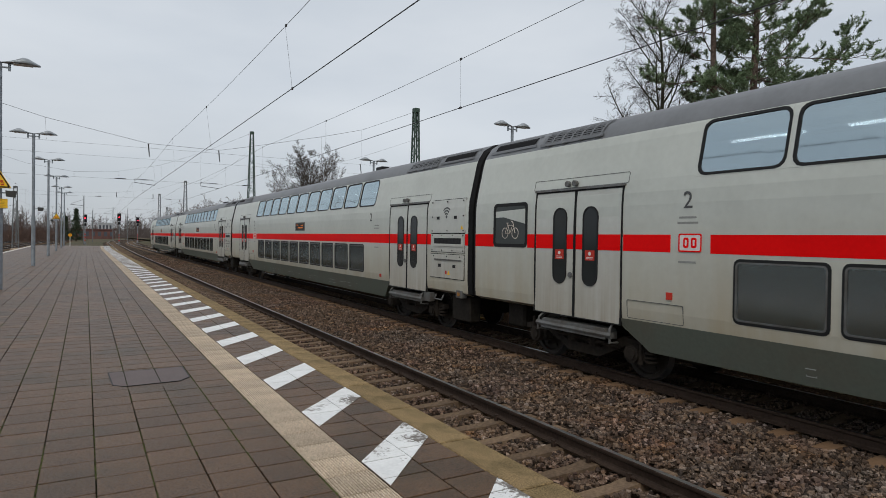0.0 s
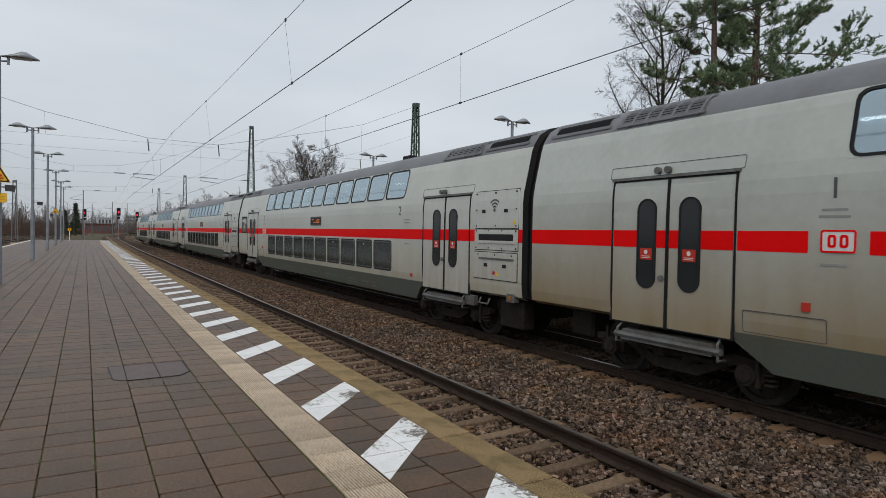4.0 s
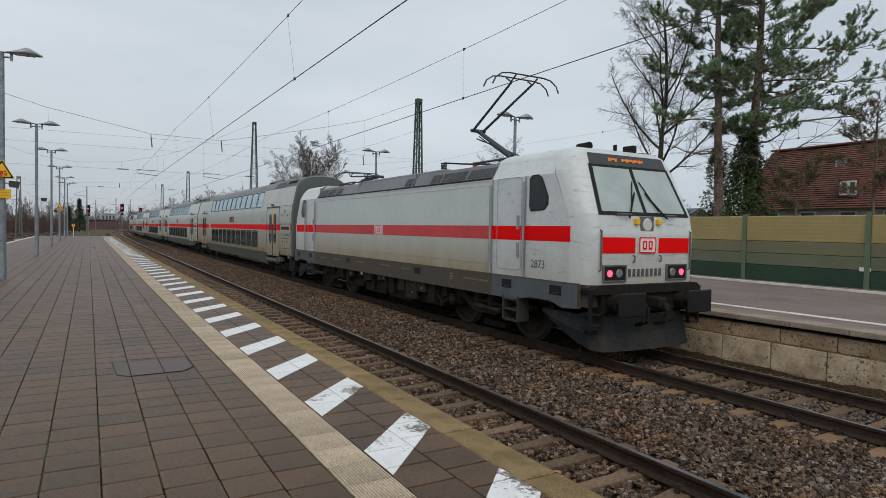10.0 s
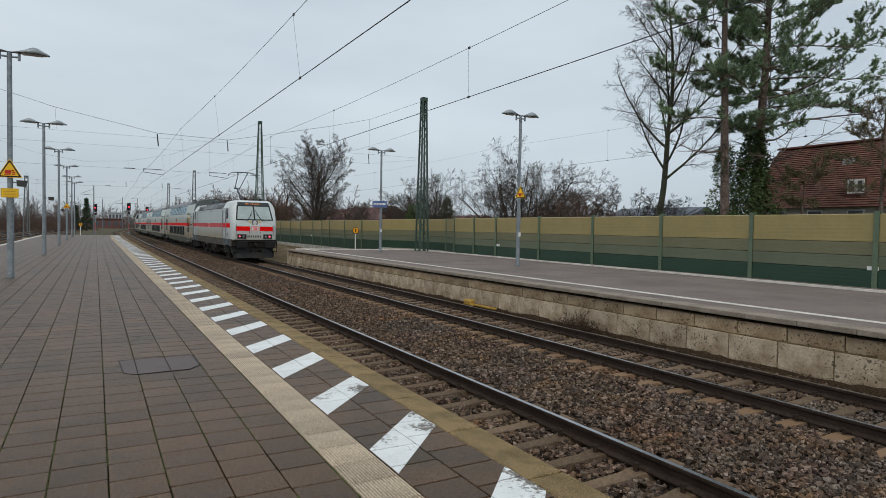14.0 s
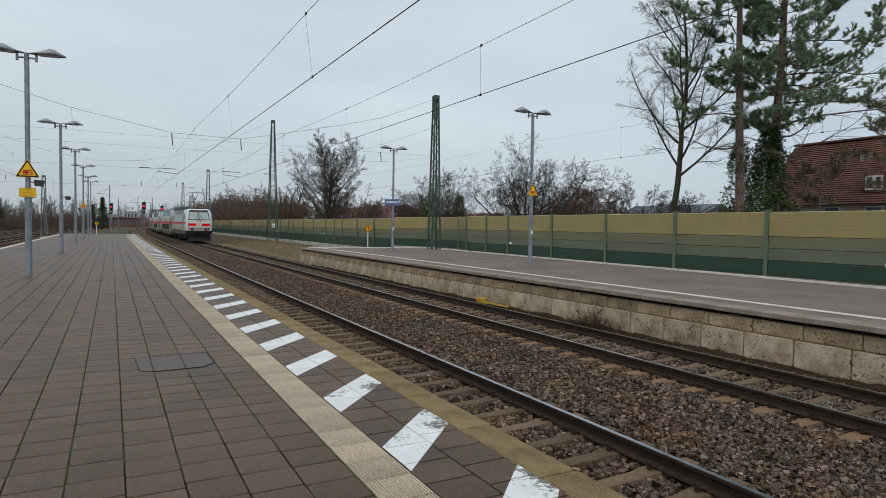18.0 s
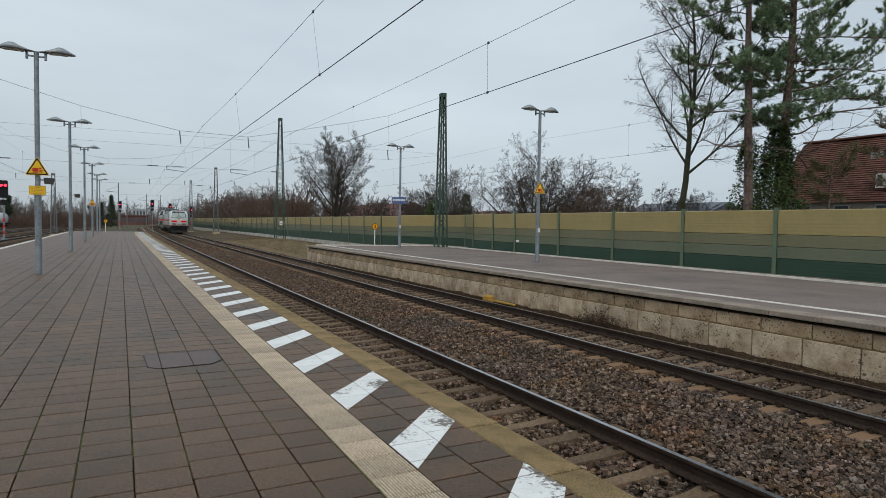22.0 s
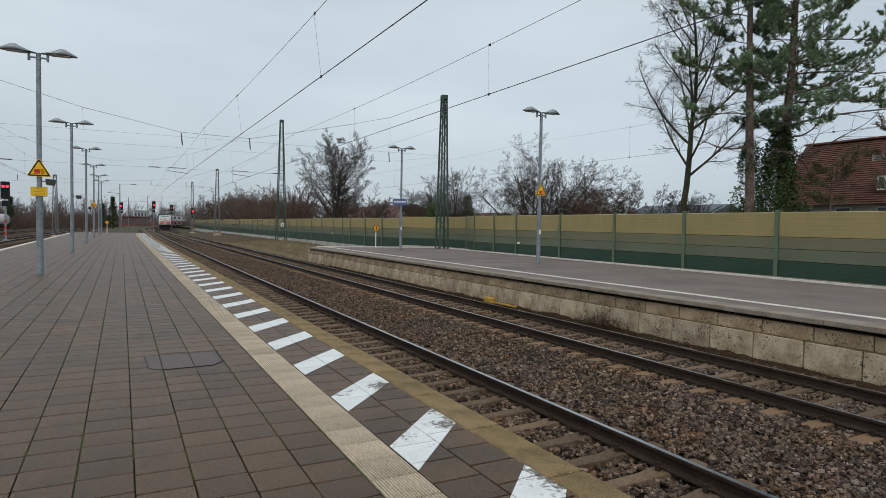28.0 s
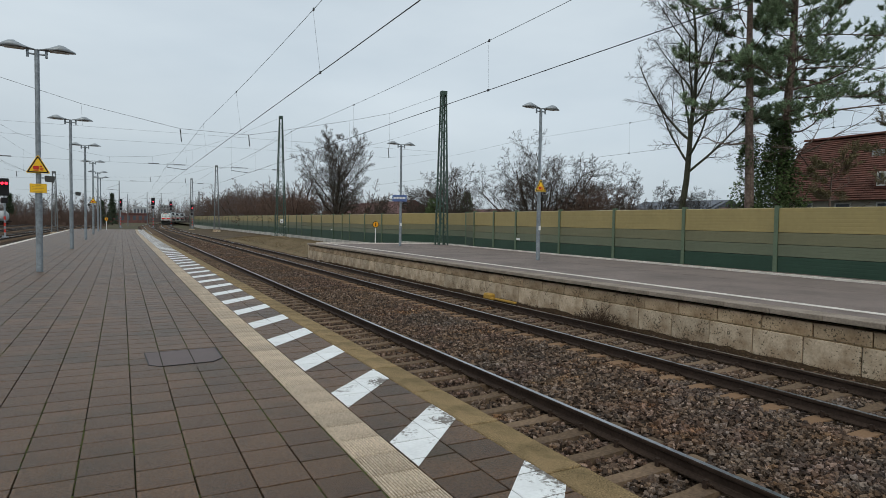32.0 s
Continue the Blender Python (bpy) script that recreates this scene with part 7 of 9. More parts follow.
def loco_front(flip):
    """Front of a cab: windscreen, display, red fields, lamps, rails, buffers and plough."""
    turn = pose(0, LOCO_L, 0, 0, 0, 180) if flip else pose(0, 0, 0)

    def put(name, g, mat, label="", parent=None):
        return part(name, g, mat, parent or loco, label, at=turn if parent is None else None)
    g = Geo()
    slope = (1.02 - 0.58) / (3.58 - 2.66)

    def W(x, z, out):
        return (x, 0.58 + (z - 2.66) * slope - out, z)
    g.add([W(-1.2, 2.64, 0.002), W(1.2, 2.64, 0.002), W(1.06, 3.6, 0.002), W(-1.06, 3.6, 0.002)], [(0, 1, 2, 3)])
    ws = put("windscreen_surround", g, GASKET)
    g = Geo()
    for a, b, c, d in ((-1.1, -0.045, -0.98, -0.045), (0.045, 1.1, 0.045, 0.98)):
        g.add([W(a, 2.71, 0.012), W(b, 2.71, 0.012), W(d, 3.55, 0.012), W(c, 3.55, 0.012)], [(0, 1, 2, 3)])
    part("windscreen", g, WINDSCREEN, ws, "split windscreen with pale sun blinds behind")
    g = Geo()
    y3 = (1.14 - 1.02) / (3.84 - 3.58)
    g.add([(x, 1.02 + (z - 3.58) * y3 - 0.006, z) for x, z in ((-1.03, 3.6), (1.03, 3.6), (1.0, 3.82), (-1.0, 3.82))], [(0, 1, 2, 3)])
    dp = put("destination_display", g, DISPLAY_DARK, "dark destination display with amber lines")
    g = Geo()
    for k in range(14):
        a = -0.52 + 0.058 * k + (0.12 if k > 3 else 0)
        g.box(a, a + 0.042, 1.02 + 0.12 * y3 - 0.024, 1.02 + 0.12 * y3 - 0.008, 3.68 + 0.012 * (k % 3), 3.745 - 0.01 * (k % 2))
    tagged(part("amber_lines", g, SCREEN_AMBER, dp), kind="stuff")
    for a, b in ((-1.16, -0.31), (0.31, 1.16)):
        put("front_red_field", Geo().box(a, b, 0.522, 0.54, 1.95, 2.25), COACH_RED, "bright red front field")
    for s in (-1, 1):
        lh = put("lamp_housing", Geo().box(s * 0.82 - 0.27, s * 0.82 + 0.27, 0.515, 0.56, 1.45, 1.72, 0.01), BLACK, "dark twin lamp housing")
        g = Geo()
        for a, b, c, d in ((-0.29, 0.29, 1.43, 1.46), (-0.29, 0.29, 1.71, 1.74), (-0.29, -0.26, 1.46, 1.71), (0.26, 0.29, 1.46, 1.71)):
            g.box(s * 0.82 + a, s * 0.82 + b, 0.505, 0.54, c, d, 0.004)
        part("lamp_frame", g, STEP_GREY, lh, "grey metal lamp frame")
        part("tail_lamp", Geo().tube([(s * 0.95, 0.515, 1.585), (s * 0.95, 0.5, 1.585)], 0.062, 14), TAIL_LIGHT if not flip else SIGN_RED, lh, "glowing red tail lamp")
        part("head_lamp", Geo().tube([(s * 0.71, 0.515, 1.585), (s * 0.71, 0.5, 1.585)], [0.082, 0.07], 14), HEAD_LENS, lh, "unlit clear headlamp")
        put("yellow_socket", Geo().box(s * 0.29 - 0.045, s * 0.29 + 0.045, 0.47, 0.56, 2.48, 2.59, 0.012), YELLOW, "small yellow socket")
    tl = put("top_lamp_frame", Geo().box(-0.18, 0.18, 0.53, 0.57, 2.33, 2.63, 0.01), STEP_GREY)
    part("top_lamp", Geo().tube([(0, 0.535, 2.48), (0, 0.515, 2.48)], [0.13, 0.11], 16), LENS, tl, "unlit clear headlamp")
    g = Geo()
    for s in (-1, 1):
        g.tube([(s * 1.18, 0.6, 1.6), (s * 1.18, 0.5, 1.65), (s * 1.18, 0.5, 2.35), (s * 1.18, 0.6, 2.4)], 0.018, 6)
        g.tube([(s * 0.35, 0.56, 1.78), (s * 0.35, 0.49, 1.8), (s * 0.35, 0.49, 1.9), (s * 0.35, 0.56, 1.92)], 0.014, 6)
        g.tube([(s * 0.75, 0.56, 2.66), (s * 0.75, 0.5, 2.66), (s * 0.45, 0.5, 2.66)], 0.02, 6)
        g.tube([(s * 1.25, 0.65, 2.3), (s * 1.34, 0.72, 1.5)], 0.015, 6)
    put("grab_rail", g, STEP_GREY)
    g = Geo()
    for s in (-1, 1):
        a, b = W(s * 0.42, 2.7, 0.05), W(s * 0.14, 3.08, 0.04)
        g.tube([(s * 0.5, 0.5, 2.6), a, b], 0.016, 6)
        g.tube([W(s * 0.36, 2.74, 0.03), W(s * 0.09, 3.3, 0.03)], 0.012, 5)
        put("wiper", g, BLACK)
    bars = Geo()
    for k in range(8):
        x = -0.46 + 0.115 * k
        bars.box(x, x + 0.062, 0.528, 0.545, 1.52, 1.66)
    put("number_bars", bars, NUMERAL, "row of plain dark number bars")
    m = pose(0, 0.512, 2.1)
    b = thing_logo(m, turn)
    g = Geo()
    g.flat([(-1.3, 1.38), (1.3, 1.38), (1.42, 1.3), (1.42, 1.22), (-1.42, 1.22), (-1.42, 1.3)], "y", 0.42, 1.2)
    g.box(-1.15, 1.15, 0.5, 0.9, 0.85, 1.25, 0.03)
    put("buffer_beam", g, UNDER, "dark buffer beam")
    for s in (-1, 1):
        g = Geo()
        g.box(s * 0.88 - 0.33, s * 0.88 + 0.33, 0.0, 0.045, 0.86, 1.28, 0.02)
        bf = put("buffer", g, BLACK, "black oblong buffer head")
        g = Geo()
        g.tube([(s * 0.88, 0.04, 1.06), (s * 0.88, 0.3, 1.06), (s * 0.88, 0.3, 1.06), (s * 0.88, 0.55, 1.06)], [0.11, 0.11, 0.17, 0.17], 14)
        part("buffer_shank", g, UNDER, bf)
    g = Geo()
    g.box(-0.1, 0.1, 0.1, 0.6, 0.96, 1.16, 0.03)
    g.tube([(0, 0.1, 1.05), (0, 0.02, 0.95), (0, 0.05, 0.75), (0, 0.15, 0.7)], 0.045, 8)
    for x in (-0.3, -0.2, 0.22, 0.32):
        g.tube([(x, 0.5, 1.12), (x * 1.1, 0.25, 0.95), (x * 1.3, 0.22, 0.72), (x * 0.9, 0.5, 0.62)], 0.03, 7)
    put("coupling", g, UNDER, "screw coupling and air hoses")
    g, n = Geo(), 24
    for k in range(n + 1):
        u = 2 * k / n - 1
        c = max(0.0, (abs(u) - 0.62) / 0.38)
        x, y = math.copysign(1.3 * min(1.0, abs(u) / 0.66) ** 0.9, u), 0.42 + 1.35 * c + 0.14 * min(1.0, abs(u) / 0.62) ** 2
        zb = 0.19 + 0.52 * c ** 1.6
        g.v += [(x * 0.96, y + 0.1, 0.82), (x, y + 0.03, (0.82 + zb) / 2), (x * 0.97, y - 0.09 * (1 - c), zb)]
    g.f = [(3 * k + i, 3 * k + i + 1, 3 * k + i + 4, 3 * k + i + 3) for k in range(n) for i in range(2)]
    g.k = [0] * len(g.f)
    put("snow_plough", g, PLOUGH_DARK, "dark curved plough plate")
    for s in (-1, 1):
        g = Geo()
        for z in (0.62, 0.88):
            g.box(s * 1.15, s * 1.42, 0.45, 0.75, z - 0.03, z, 0.006)
        for x in (1.15, 1.42):
            g.box(s * x - 0.015, s * x + 0.015, 0.45, 0.52, 0.58, 1.25)
        put("shunter_step", g, BLACK)


def thing_logo(m, turn):
    logo(loco, turn @ m, 0.44)


DISPLAY_DARK = material("display_dark_glass", (0.05, 0.056, 0.06), 0.2, grain=0.05, stain=0.1, stain_scale=1.5)
WINDSCREEN = material("windscreen_blind", (0.4, 0.47, 0.47), 0.08, grain=0.03, scale=3, stain=0.1, stain_scale=1.2, spec=0.8)
for flip in (False, True):
    loco_front(flip)
for s in (-1, 1):
    m = Matrix.Translation((s * (LS + 0.003), 1.9, 1.68)) @ Matrix.Rotation(radians(-90 if s < 0 else 90), 4, "Z") @ pose(0, 0, 0, 90, 0, 0)
    text_part("2873", 0.22, NUMERAL, loco, m, "running_number")
for y in (4.23, LOCO_L - 4.23):
    place_bogie(loco, y, 2.6, 0.62, BOGIE_L, WHEEL_L)
for y0, y1, z0 in ((6.0, 7.4, 0.35), (7.6, 9.2, 0.3), (9.4, 11.0, 0.32), (11.2, 12.8, 0.4)):
    part("under_box", Geo().box(-1.25, 1.25, y0, y1, z0, 0.95, 0.04), UNDER, loco, "equipment box under the frame")
rng = random.Random(4)
for k in range(16):
    y = 5.6 + 0.5 * k
    for s in (-1, 1):
        h = rng.uniform(0.2, 0.5)
        part("side_box", Geo().box(s * 1.25, s * rng.uniform(1.32, 1.42), y, y + rng.uniform(0.15, 0.4), 0.95 - h, 0.95, 0.015), UNDER, loco)
for s in (-1, 1):
    for y in (4.23, LOCO_L - 4.23):
        e = 1 if y < 9 else -1
        g = Geo()
        g.tube([(s * 1.36, y - 0.95 * e, 0.6), (s * 1.36, y - 0.35 * e, 0.6), (s * 1.36, y - 0.35 * e, 0.6), (s * 1.36, y - 0.02 * e, 0.62)], [0.045, 0.045, 0.065, 0.065], 10)
        part("damper", g, BOGIE_DUST, loco, "grimy tubular damper")
        part("track_brake", Geo().box(s * 0.74, s * 0.84, y - 0.45, y + 0.45, 0.1, 0.24, 0.02), UNDER, loco)
        g = Geo()
        g.tube([(s * 1.4, y + 1.62 * e, 0.98), (s * 1.42, y + 1.72 * e, 0.7), (s * 1.4, y + 1.5 * e, 0.5), (s * 1.36, y + 1.3 * e, 0.62)], 0.018, 5)
        part("air_hose", g, BOGIE_DUST, loco)


for y, w, z, h, plate, tone in ((6.62, 0.44, 0.67, 0.28, 0.05, GALV), (7.1, 0.64, 0.43, 0.52, 0.04, GALV), (7.86, 0.34, 0.6, 0.35, 0.05, BOGIE_DUST), (9.1, 0.28, 0.78, 0.19, 0.04, GALV), (9.42, 0.24, 0.76, 0.2, 0.04, GALV),
                                (10.2, 0.4, 0.7, 0.25, 0.04, BOGIE_DUST), (10.78, 0.2, 0.79, 0.17, 0.13, PAINT_WHITE), (11.7, 0.35, 0.7, 0.26, 0.05, GALV)):
    for s in (-1, 1):
        bx = part("frame_box", Geo().box(s * 1.36 - 0.07, s * 1.36 + 0.07, y, y + w, z, z + h, 0.012), BOGIE_DUST, loco, "grimy box hung below the frame")
        part("box_plate", Geo().box(s * 1.434 - 0.006, s * 1.434 + 0.006, y + w * 0.35, y + w * 0.35 + plate, z + h * 0.3, z + h * 0.3 + plate, 0.002), tone, bx, "small pale plate")


BRICK_RED = material("insulator_red", (0.3, 0.06, 0.035), 0.6, grain=0.1, stain=0.2, stain_scale=4)
PANTO_GREY = material("pantograph_grey", (0.06, 0.068, 0.076), 0.5, grain=0.1, scale=12, stain=0.1, stain_scale=2)


def pantograph(base_y, raised, d):
    """Single-arm pantograph; d = +1 bends its knee towards larger y."""
    g = Geo()
    for x in (-0.55, 0.55):
        g.tube([(x, base_y - 0.6, 4.02), (x, base_y + 0.9, 4.02)], 0.03, 6)
    for y in (base_y - 0.5, base_y + 0.8):
        g.tube([(-0.6, y, 4.02), (0.6, y, 4.02)], 0.03, 6)
    base = part("pantograph", g, PANTO_GREY, loco, "dark single-arm pantograph")
    ins = Geo()
    for x in (-0.55, 0.55):
        for y in (base_y - 0.5, base_y + 0.8):
            for k in range(4):
                ins.tube([(x, y, 3.82 + 0.045 * k), (x, y, 3.85 + 0.045 * k)], 0.07, 8)
    part("insulator", ins, BRICK_RED, base, "brick-red insulators")
    arm = Geo()
    if raised:
        foot, knee, head = Vector((0, base_y, 4.15)), Vector((0, base_y + d * 1.55, 4.98)), Vector((0, base_y - d * 0.35, 5.88))
    else:
        foot, knee, head = Vector((0, base_y, 4.12)), Vector((0, base_y + d * 1.5, 4.2)), Vector((0, base_y - d * 0.35, 4.3))
    arm.tube([foot, knee], [0.075, 0.055], 8)
    for s in (-1, 1):
        arm.tube([knee + Vector((s * 0.16, 0, 0)), head + Vector((s * 0.30, 0, 0))], [0.036, 0.028], 6)
    arm.tube([knee + Vector((-0.22, 0, 0)), knee + Vector((0.22, 0, 0))], 0.05, 6)
    arm.tube([foot + Vector((0.1, d * 0.15, -0.05)), knee + Vector((0.1, d * 0.1, -0.12))], 0.015, 5)
    arm.tube([foot + Vector((0, -d * 0.3, 0.0)), knee + Vector((0, d * 0.05, -0.2))], 0.02, 5)
    part("arm", arm, PANTO_GREY, base)
    h = Geo()
    for q in (-0.19, 0.19):
        y, z = head.y + q, head.z + 0.1
        h.tube([(-0.98, y, z - 0.26), (-0.9, y, z - 0.1), (-0.72, y, z + 0.02), (-0.5, y, z + 0.05), (0.5, y, z + 0.05), (0.72, y, z + 0.02), (0.9, y, z - 0.1), (0.98, y, z - 0.26)], 0.018, 6)
    for x in (-0.32, 0.32):
        h.tube([(x, head.y - 0.19, head.z + 0.12), (x, head.y, head.z), (x, head.y + 0.19, head.z + 0.12)], 0.022, 5)
    part("collector_head", h, PANTO_GREY, base)


pantograph(4.85, True, 1)
pantograph(LOCO_L - 4.45, False, -1)
g = Geo()
for y in (6.9, 12.2):
    for k in range(5):
        g.tube([(-0.75, y, 3.84 + 0.06 * k), (-0.75, y, 3.88 + 0.06 * k)], 0.085, 9)
part("roof_insulator", g, PORCELAIN, loco, "dark ribbed roof insulators")
g = Geo()
g.tube([(-0.75, 6.9, 4.12), (-0.5, 6.2, 4.05), (-0.3, 5.7, 4.02)], 0.022, 5)
g.tube([(-0.35, 1.75, 4.05), (-0.35, 2.1, 4.08)], [0.09, 0.05], 8)
g.box(0.5, 0.62, 1.4, 1.7, 3.95, 4.1, 0.02)
g.tube([(0.1, 1.5, 3.95), (0.1, 1.5, 4.08)], 0.04, 6)
part("roof_line", g, UNDER, loco)

# ---- running of the train ----
# Distance of the locomotive's nose along the far track at t seconds: it pulls away from 5.8 m/s and gathers speed.
NOSE_AT = -1.05


def run(t):
    return 5.75 * t + 0.11 * t * t - 0.000333 * t ** 3 - 59.56


def car_pose(s, length, a, b):
    """Pose of a car whose rear coupling stands at s, on its two bogies at a and b."""
    p, q = far_point(s + a), far_point(s + b)
    d = q - p
    turn = math.degrees(math.atan2(-d.x, d.y))
    o = p - d.normalized() * a
    return pose(o.x, o.y, o.z, 0, 0, turn)


# ---- platform furniture ----
def head_geo(s):
    """Leaf-shaped lamp housing on one side of the post, s = -1 or 1."""
    g = Geo()
    rows = [(0.06, 0.05, 6.05, 6.075), (0.2, 0.13, 6.06, 6.10), (0.38, 0.2, 6.06, 6.17), (0.52, 0.21, 6.065, 6.245), (0.64, 0.2, 6.065, 6.235), (0.8, 0.13, 6.06, 6.15), (0.93, 0.03, 6.055, 6.085)]
    vs, n = [], 10
    for x, w, zb, zt in rows:
        for k in range(n):
            a = 2 * math.pi * k / n
            z = zb + (zt - zb) * max(0, math.sin(a)) ** 0.8 - 0.012 * max(0, -math.sin(a))
            vs.append((s * x, w * math.cos(a), z))
    m = len(rows)
    g.add(vs, [(i * n + k, i * n + (k + 1) % n, (i + 1) * n + (k + 1) % n, (i + 1) * n + k) for i in range(m - 1) for k in range(n)] + [tuple(range(n)), tuple(range((m - 1) * n, m * n))])
    return g


def triangle(w):
    h = w * 0.866
    c = 0.03
    return [(-w / 2 + c, 0), (w / 2 - c, 0), (w / 2, 0.02), (0.02, h), (-0.02, h), (-w / 2, 0.02)]


def lamp_post(label, group, up=0.0):
    p = thing("platform_lamp", label, "street lamp", group=group)
    g = Geo()
    g.tube([(0, 0, 0.0), (0, 0, 2.3), (0, 0, 2.34), (0, 0, 6.06 + up)], [0.085, 0.085, 0.066, 0.06], 14)
    part("pole", g, GALV, p, "galvanised round pole")
    g = Geo()
    g.tube([(-0.23, 0, 5.93), (0.23, 0, 5.93)], 0.026, 8)
    for s in (-1, 1):
        g.tube([(s * 0.22, 0, 5.84), (s * 0.22, 0, 6.07)], 0.034, 8)
    part("crossarm", g, GALV, p, at=pose(0, 0, up))
    for s in (-1, 1):
        h = part("lamp_head", head_geo(s), LAMP_GREY, p, "grey leaf-shaped lamp housing", smooth=True, at=pose(0, 0, up))
        g = Geo()
        g.flat([(s * 0.3, -0.13), (s * 0.75, -0.1), (s * 0.75, 0.1), (s * 0.3, 0.13)], "z", 6.035, 6.05)
        part("lens", g, LENS, h)
    return p


def warning_sign(post, z=2.74):
    """Yellow warning triangle clipped to a lamp post, facing the eye."""
    g = Geo()
    g.flat(triangle(0.56), "y", -0.105, -0.09)
    t = part("warning_triangle", g, YELLOW, post, "yellow warning triangle with a black rim and red train sign", at=pose(0, 0, z))
    g = Geo()
    frame_ring(g, [(x * 0.92, 0.014 + q * 0.92) for x, q in triangle(0.56)], [(x * 0.74, 0.046 + q * 0.74) for x, q in triangle(0.56)], "y", -0.109, -0.104)
    part("rim", g, BLACK, t)
    g = Geo()
    g.flat(rounded(-0.11, 0.03, 0.1, 0.2, 0.02), "y", -0.112, -0.108)
    for a in ((0.05, 0.08, 0.12, 0.11), (0.05, 0.13, 0.13, 0.15), (0.04, 0.17, 0.1, 0.21), (-0.12, 0.07, 0.02, 0.085)):
        g.box(a[0], a[2], -0.112, -0.108, a[1], a[3])
    part("pictogram", g, SIGN_RED, t)


def yellow_plate(post):
    g = Geo()
    g.flat(rounded(-0.2, 0.2, 2.2, 2.45, 0.015), "y", -0.105, -0.095)
    t = part("notice_plate", g, YELLOW, post, "yellow notice plate with small dark lines")
    g = Geo()
    for i, w in enumerate((0.14, 0.3, 0.26, 0.3, 0.22)):
        g.box(-w / 2, w / 2, -0.108, -0.104, 2.4 - 0.042 * i, 2.41 - 0.042 * i)
    frame_ring(g, rounded(-0.19, 0.19, 2.21, 2.44, 0.012), rounded(-0.184, 0.184, 2.216, 2.434, 0.01), "y", -0.108, -0.104)
    part("notice_lines", g, YELLOW_WORN, t)


def speaker(post, x=0.28, z=2.6):
    g = Geo()
    g.tube([(0.05, 0, z + 0.02), (x - 0.09, 0, z + 0.02)], 0.018, 6)
    b = part("speaker_bracket", g, GALV, post)
    g = Geo()
    g.add([(x - 0.12, -0.14, z - 0.08), (x + 0.08, -0.14, z - 0.1), (x + 0.08, 0.1, z - 0.1), (x - 0.12, 0.1, z - 0.08),
           (x - 0.13, -0.12, z + 0.08), (x + 0.11, -0.12, z + 0.07), (x + 0.11, 0.12, z + 0.07), (x - 0.13, 0.12, z + 0.08)],
          [(0, 3, 2, 1), (4, 5, 6, 7), (0, 1, 5, 4), (1, 2, 6, 5), (2, 3, 7, 6), (3, 0, 4, 7)])
    part("speaker_horn", g, END_GREY, b, "dark loudspeaker box")


near_posts = []
near_group, far_group = "lamps along the island platform", "lamps along the opposite platform"
base = lamp_post("twin-headed grey platform lamp on the island platform", near_group, 0.08)
tall = lamp_post("twin-headed grey platform lamp farther along the island platform", near_group, 0.3)
for i, y in enumerate((20.45, 34.3, 48.35, 62.3, 76.3, 86.6)):
    p = base if i == 0 else copy_thing(base if i < 2 else tall, pose(-2.02 - 0.002 * y, y, 0)) if i != 2 else tall
    p.matrix_basis = pose(-2.02 - 0.002 * y * (i > 0), y, 0)
    if i:
        tagged(p, "twin-headed grey platform lamp farther along the island platform")
    near_posts.append(p)
warning_sign(near_posts[0]), yellow_plate(near_posts[0]), speaker(near_posts[0])
tagged(near_posts[0], "twin-headed grey platform lamp with a warning triangle and yellow plate")
speaker(near_posts[1], 0.3, 2.65)
warning_sign(near_posts[3]), speaker(near_posts[3], -0.3, 2.6)
far_posts = []
for i, y in enumerate((20.9, 35.2)):
    p = lamp_post("twin-headed grey platform lamp on the opposite platform", far_group, 0.22)
    p.matrix_basis = pose(15.4, y, FZ, 0, 0, 0)
    far_posts.append(p)
    g = Geo()
    g.box(-0.05, 0.05, -0.1, -0.08, 1.25, 1.42)
    part("small_tag", g, PAINT_WHITE, p, "small white tag")
warning_sign(far_posts[0], 2.85), speaker(far_posts[0], 0.25, 2.62)
tagged(far_posts[0], "grey platform lamp with a yellow warning triangle")
g = Geo()
g.flat(rounded(-0.5, 0.38, 2.76, 3.16, 0.02), "y", -0.12, -0.09)
b = part("station_sign", g, SIGN_BLUE, far_posts[1], "blue station sign with pale lettering bars", at=pose(0, 0, 0, 0, 0, -28))
g = Geo()
x = -0.43
for w in (0.08, 0.06, 0.09, 0.05, 0.08, 0.06, 0.06, 0.07):
    g.box(x, x + w, -0.126, -0.119, 2.92, 3.03)
    x += w + 0.025
part("lettering_bars", g, PAINT_WHITE, b)
speaker(far_posts[1], 0.3, 2.68)
tagged(far_posts[1], "grey platform lamp carrying a blue station sign")

disc = thing("stop_disc_sign", "round orange sign with a black bar on a white pole", "sign", pose(15.35, 39.3, FZ - 0.004))
g = Geo()
g.tube([(0, 0, 0), (0, 0, 1.15)], 0.035, 8)
part("pole", g, PAINT_WHITE, disc)
g = Geo()
g.tube([(0, -0.05, 1.3), (0, -0.02, 1.3)], 0.22, 24)
d = part("disc", g, BLACK, disc)
g = Geo()
g.tube([(0, -0.056, 1.3), (0, -0.045, 1.3)], 0.19, 24)
d2 = part("field", g, ORANGE, d)
g = Geo()
g.box(-0.035, 0.035, -0.06, -0.054, 1.18, 1.42)
part("bar", g, BLACK, d)
small = copy_thing(disc, pose(-1.55, 85.0, 0.0))
tagged(small, "round orange sign on a white pole at the platform end")
tag = thing("barrier_tag", "small white plate fixed to the noise barrier", "sign", pose(19.945, 28.95, 0.66))
g = Geo()
g.box(-0.012, 0.0, -0.16, 0.16, -0.06, 0.06, 0.004)
part("plate", g, PAINT_WHITE, tag)
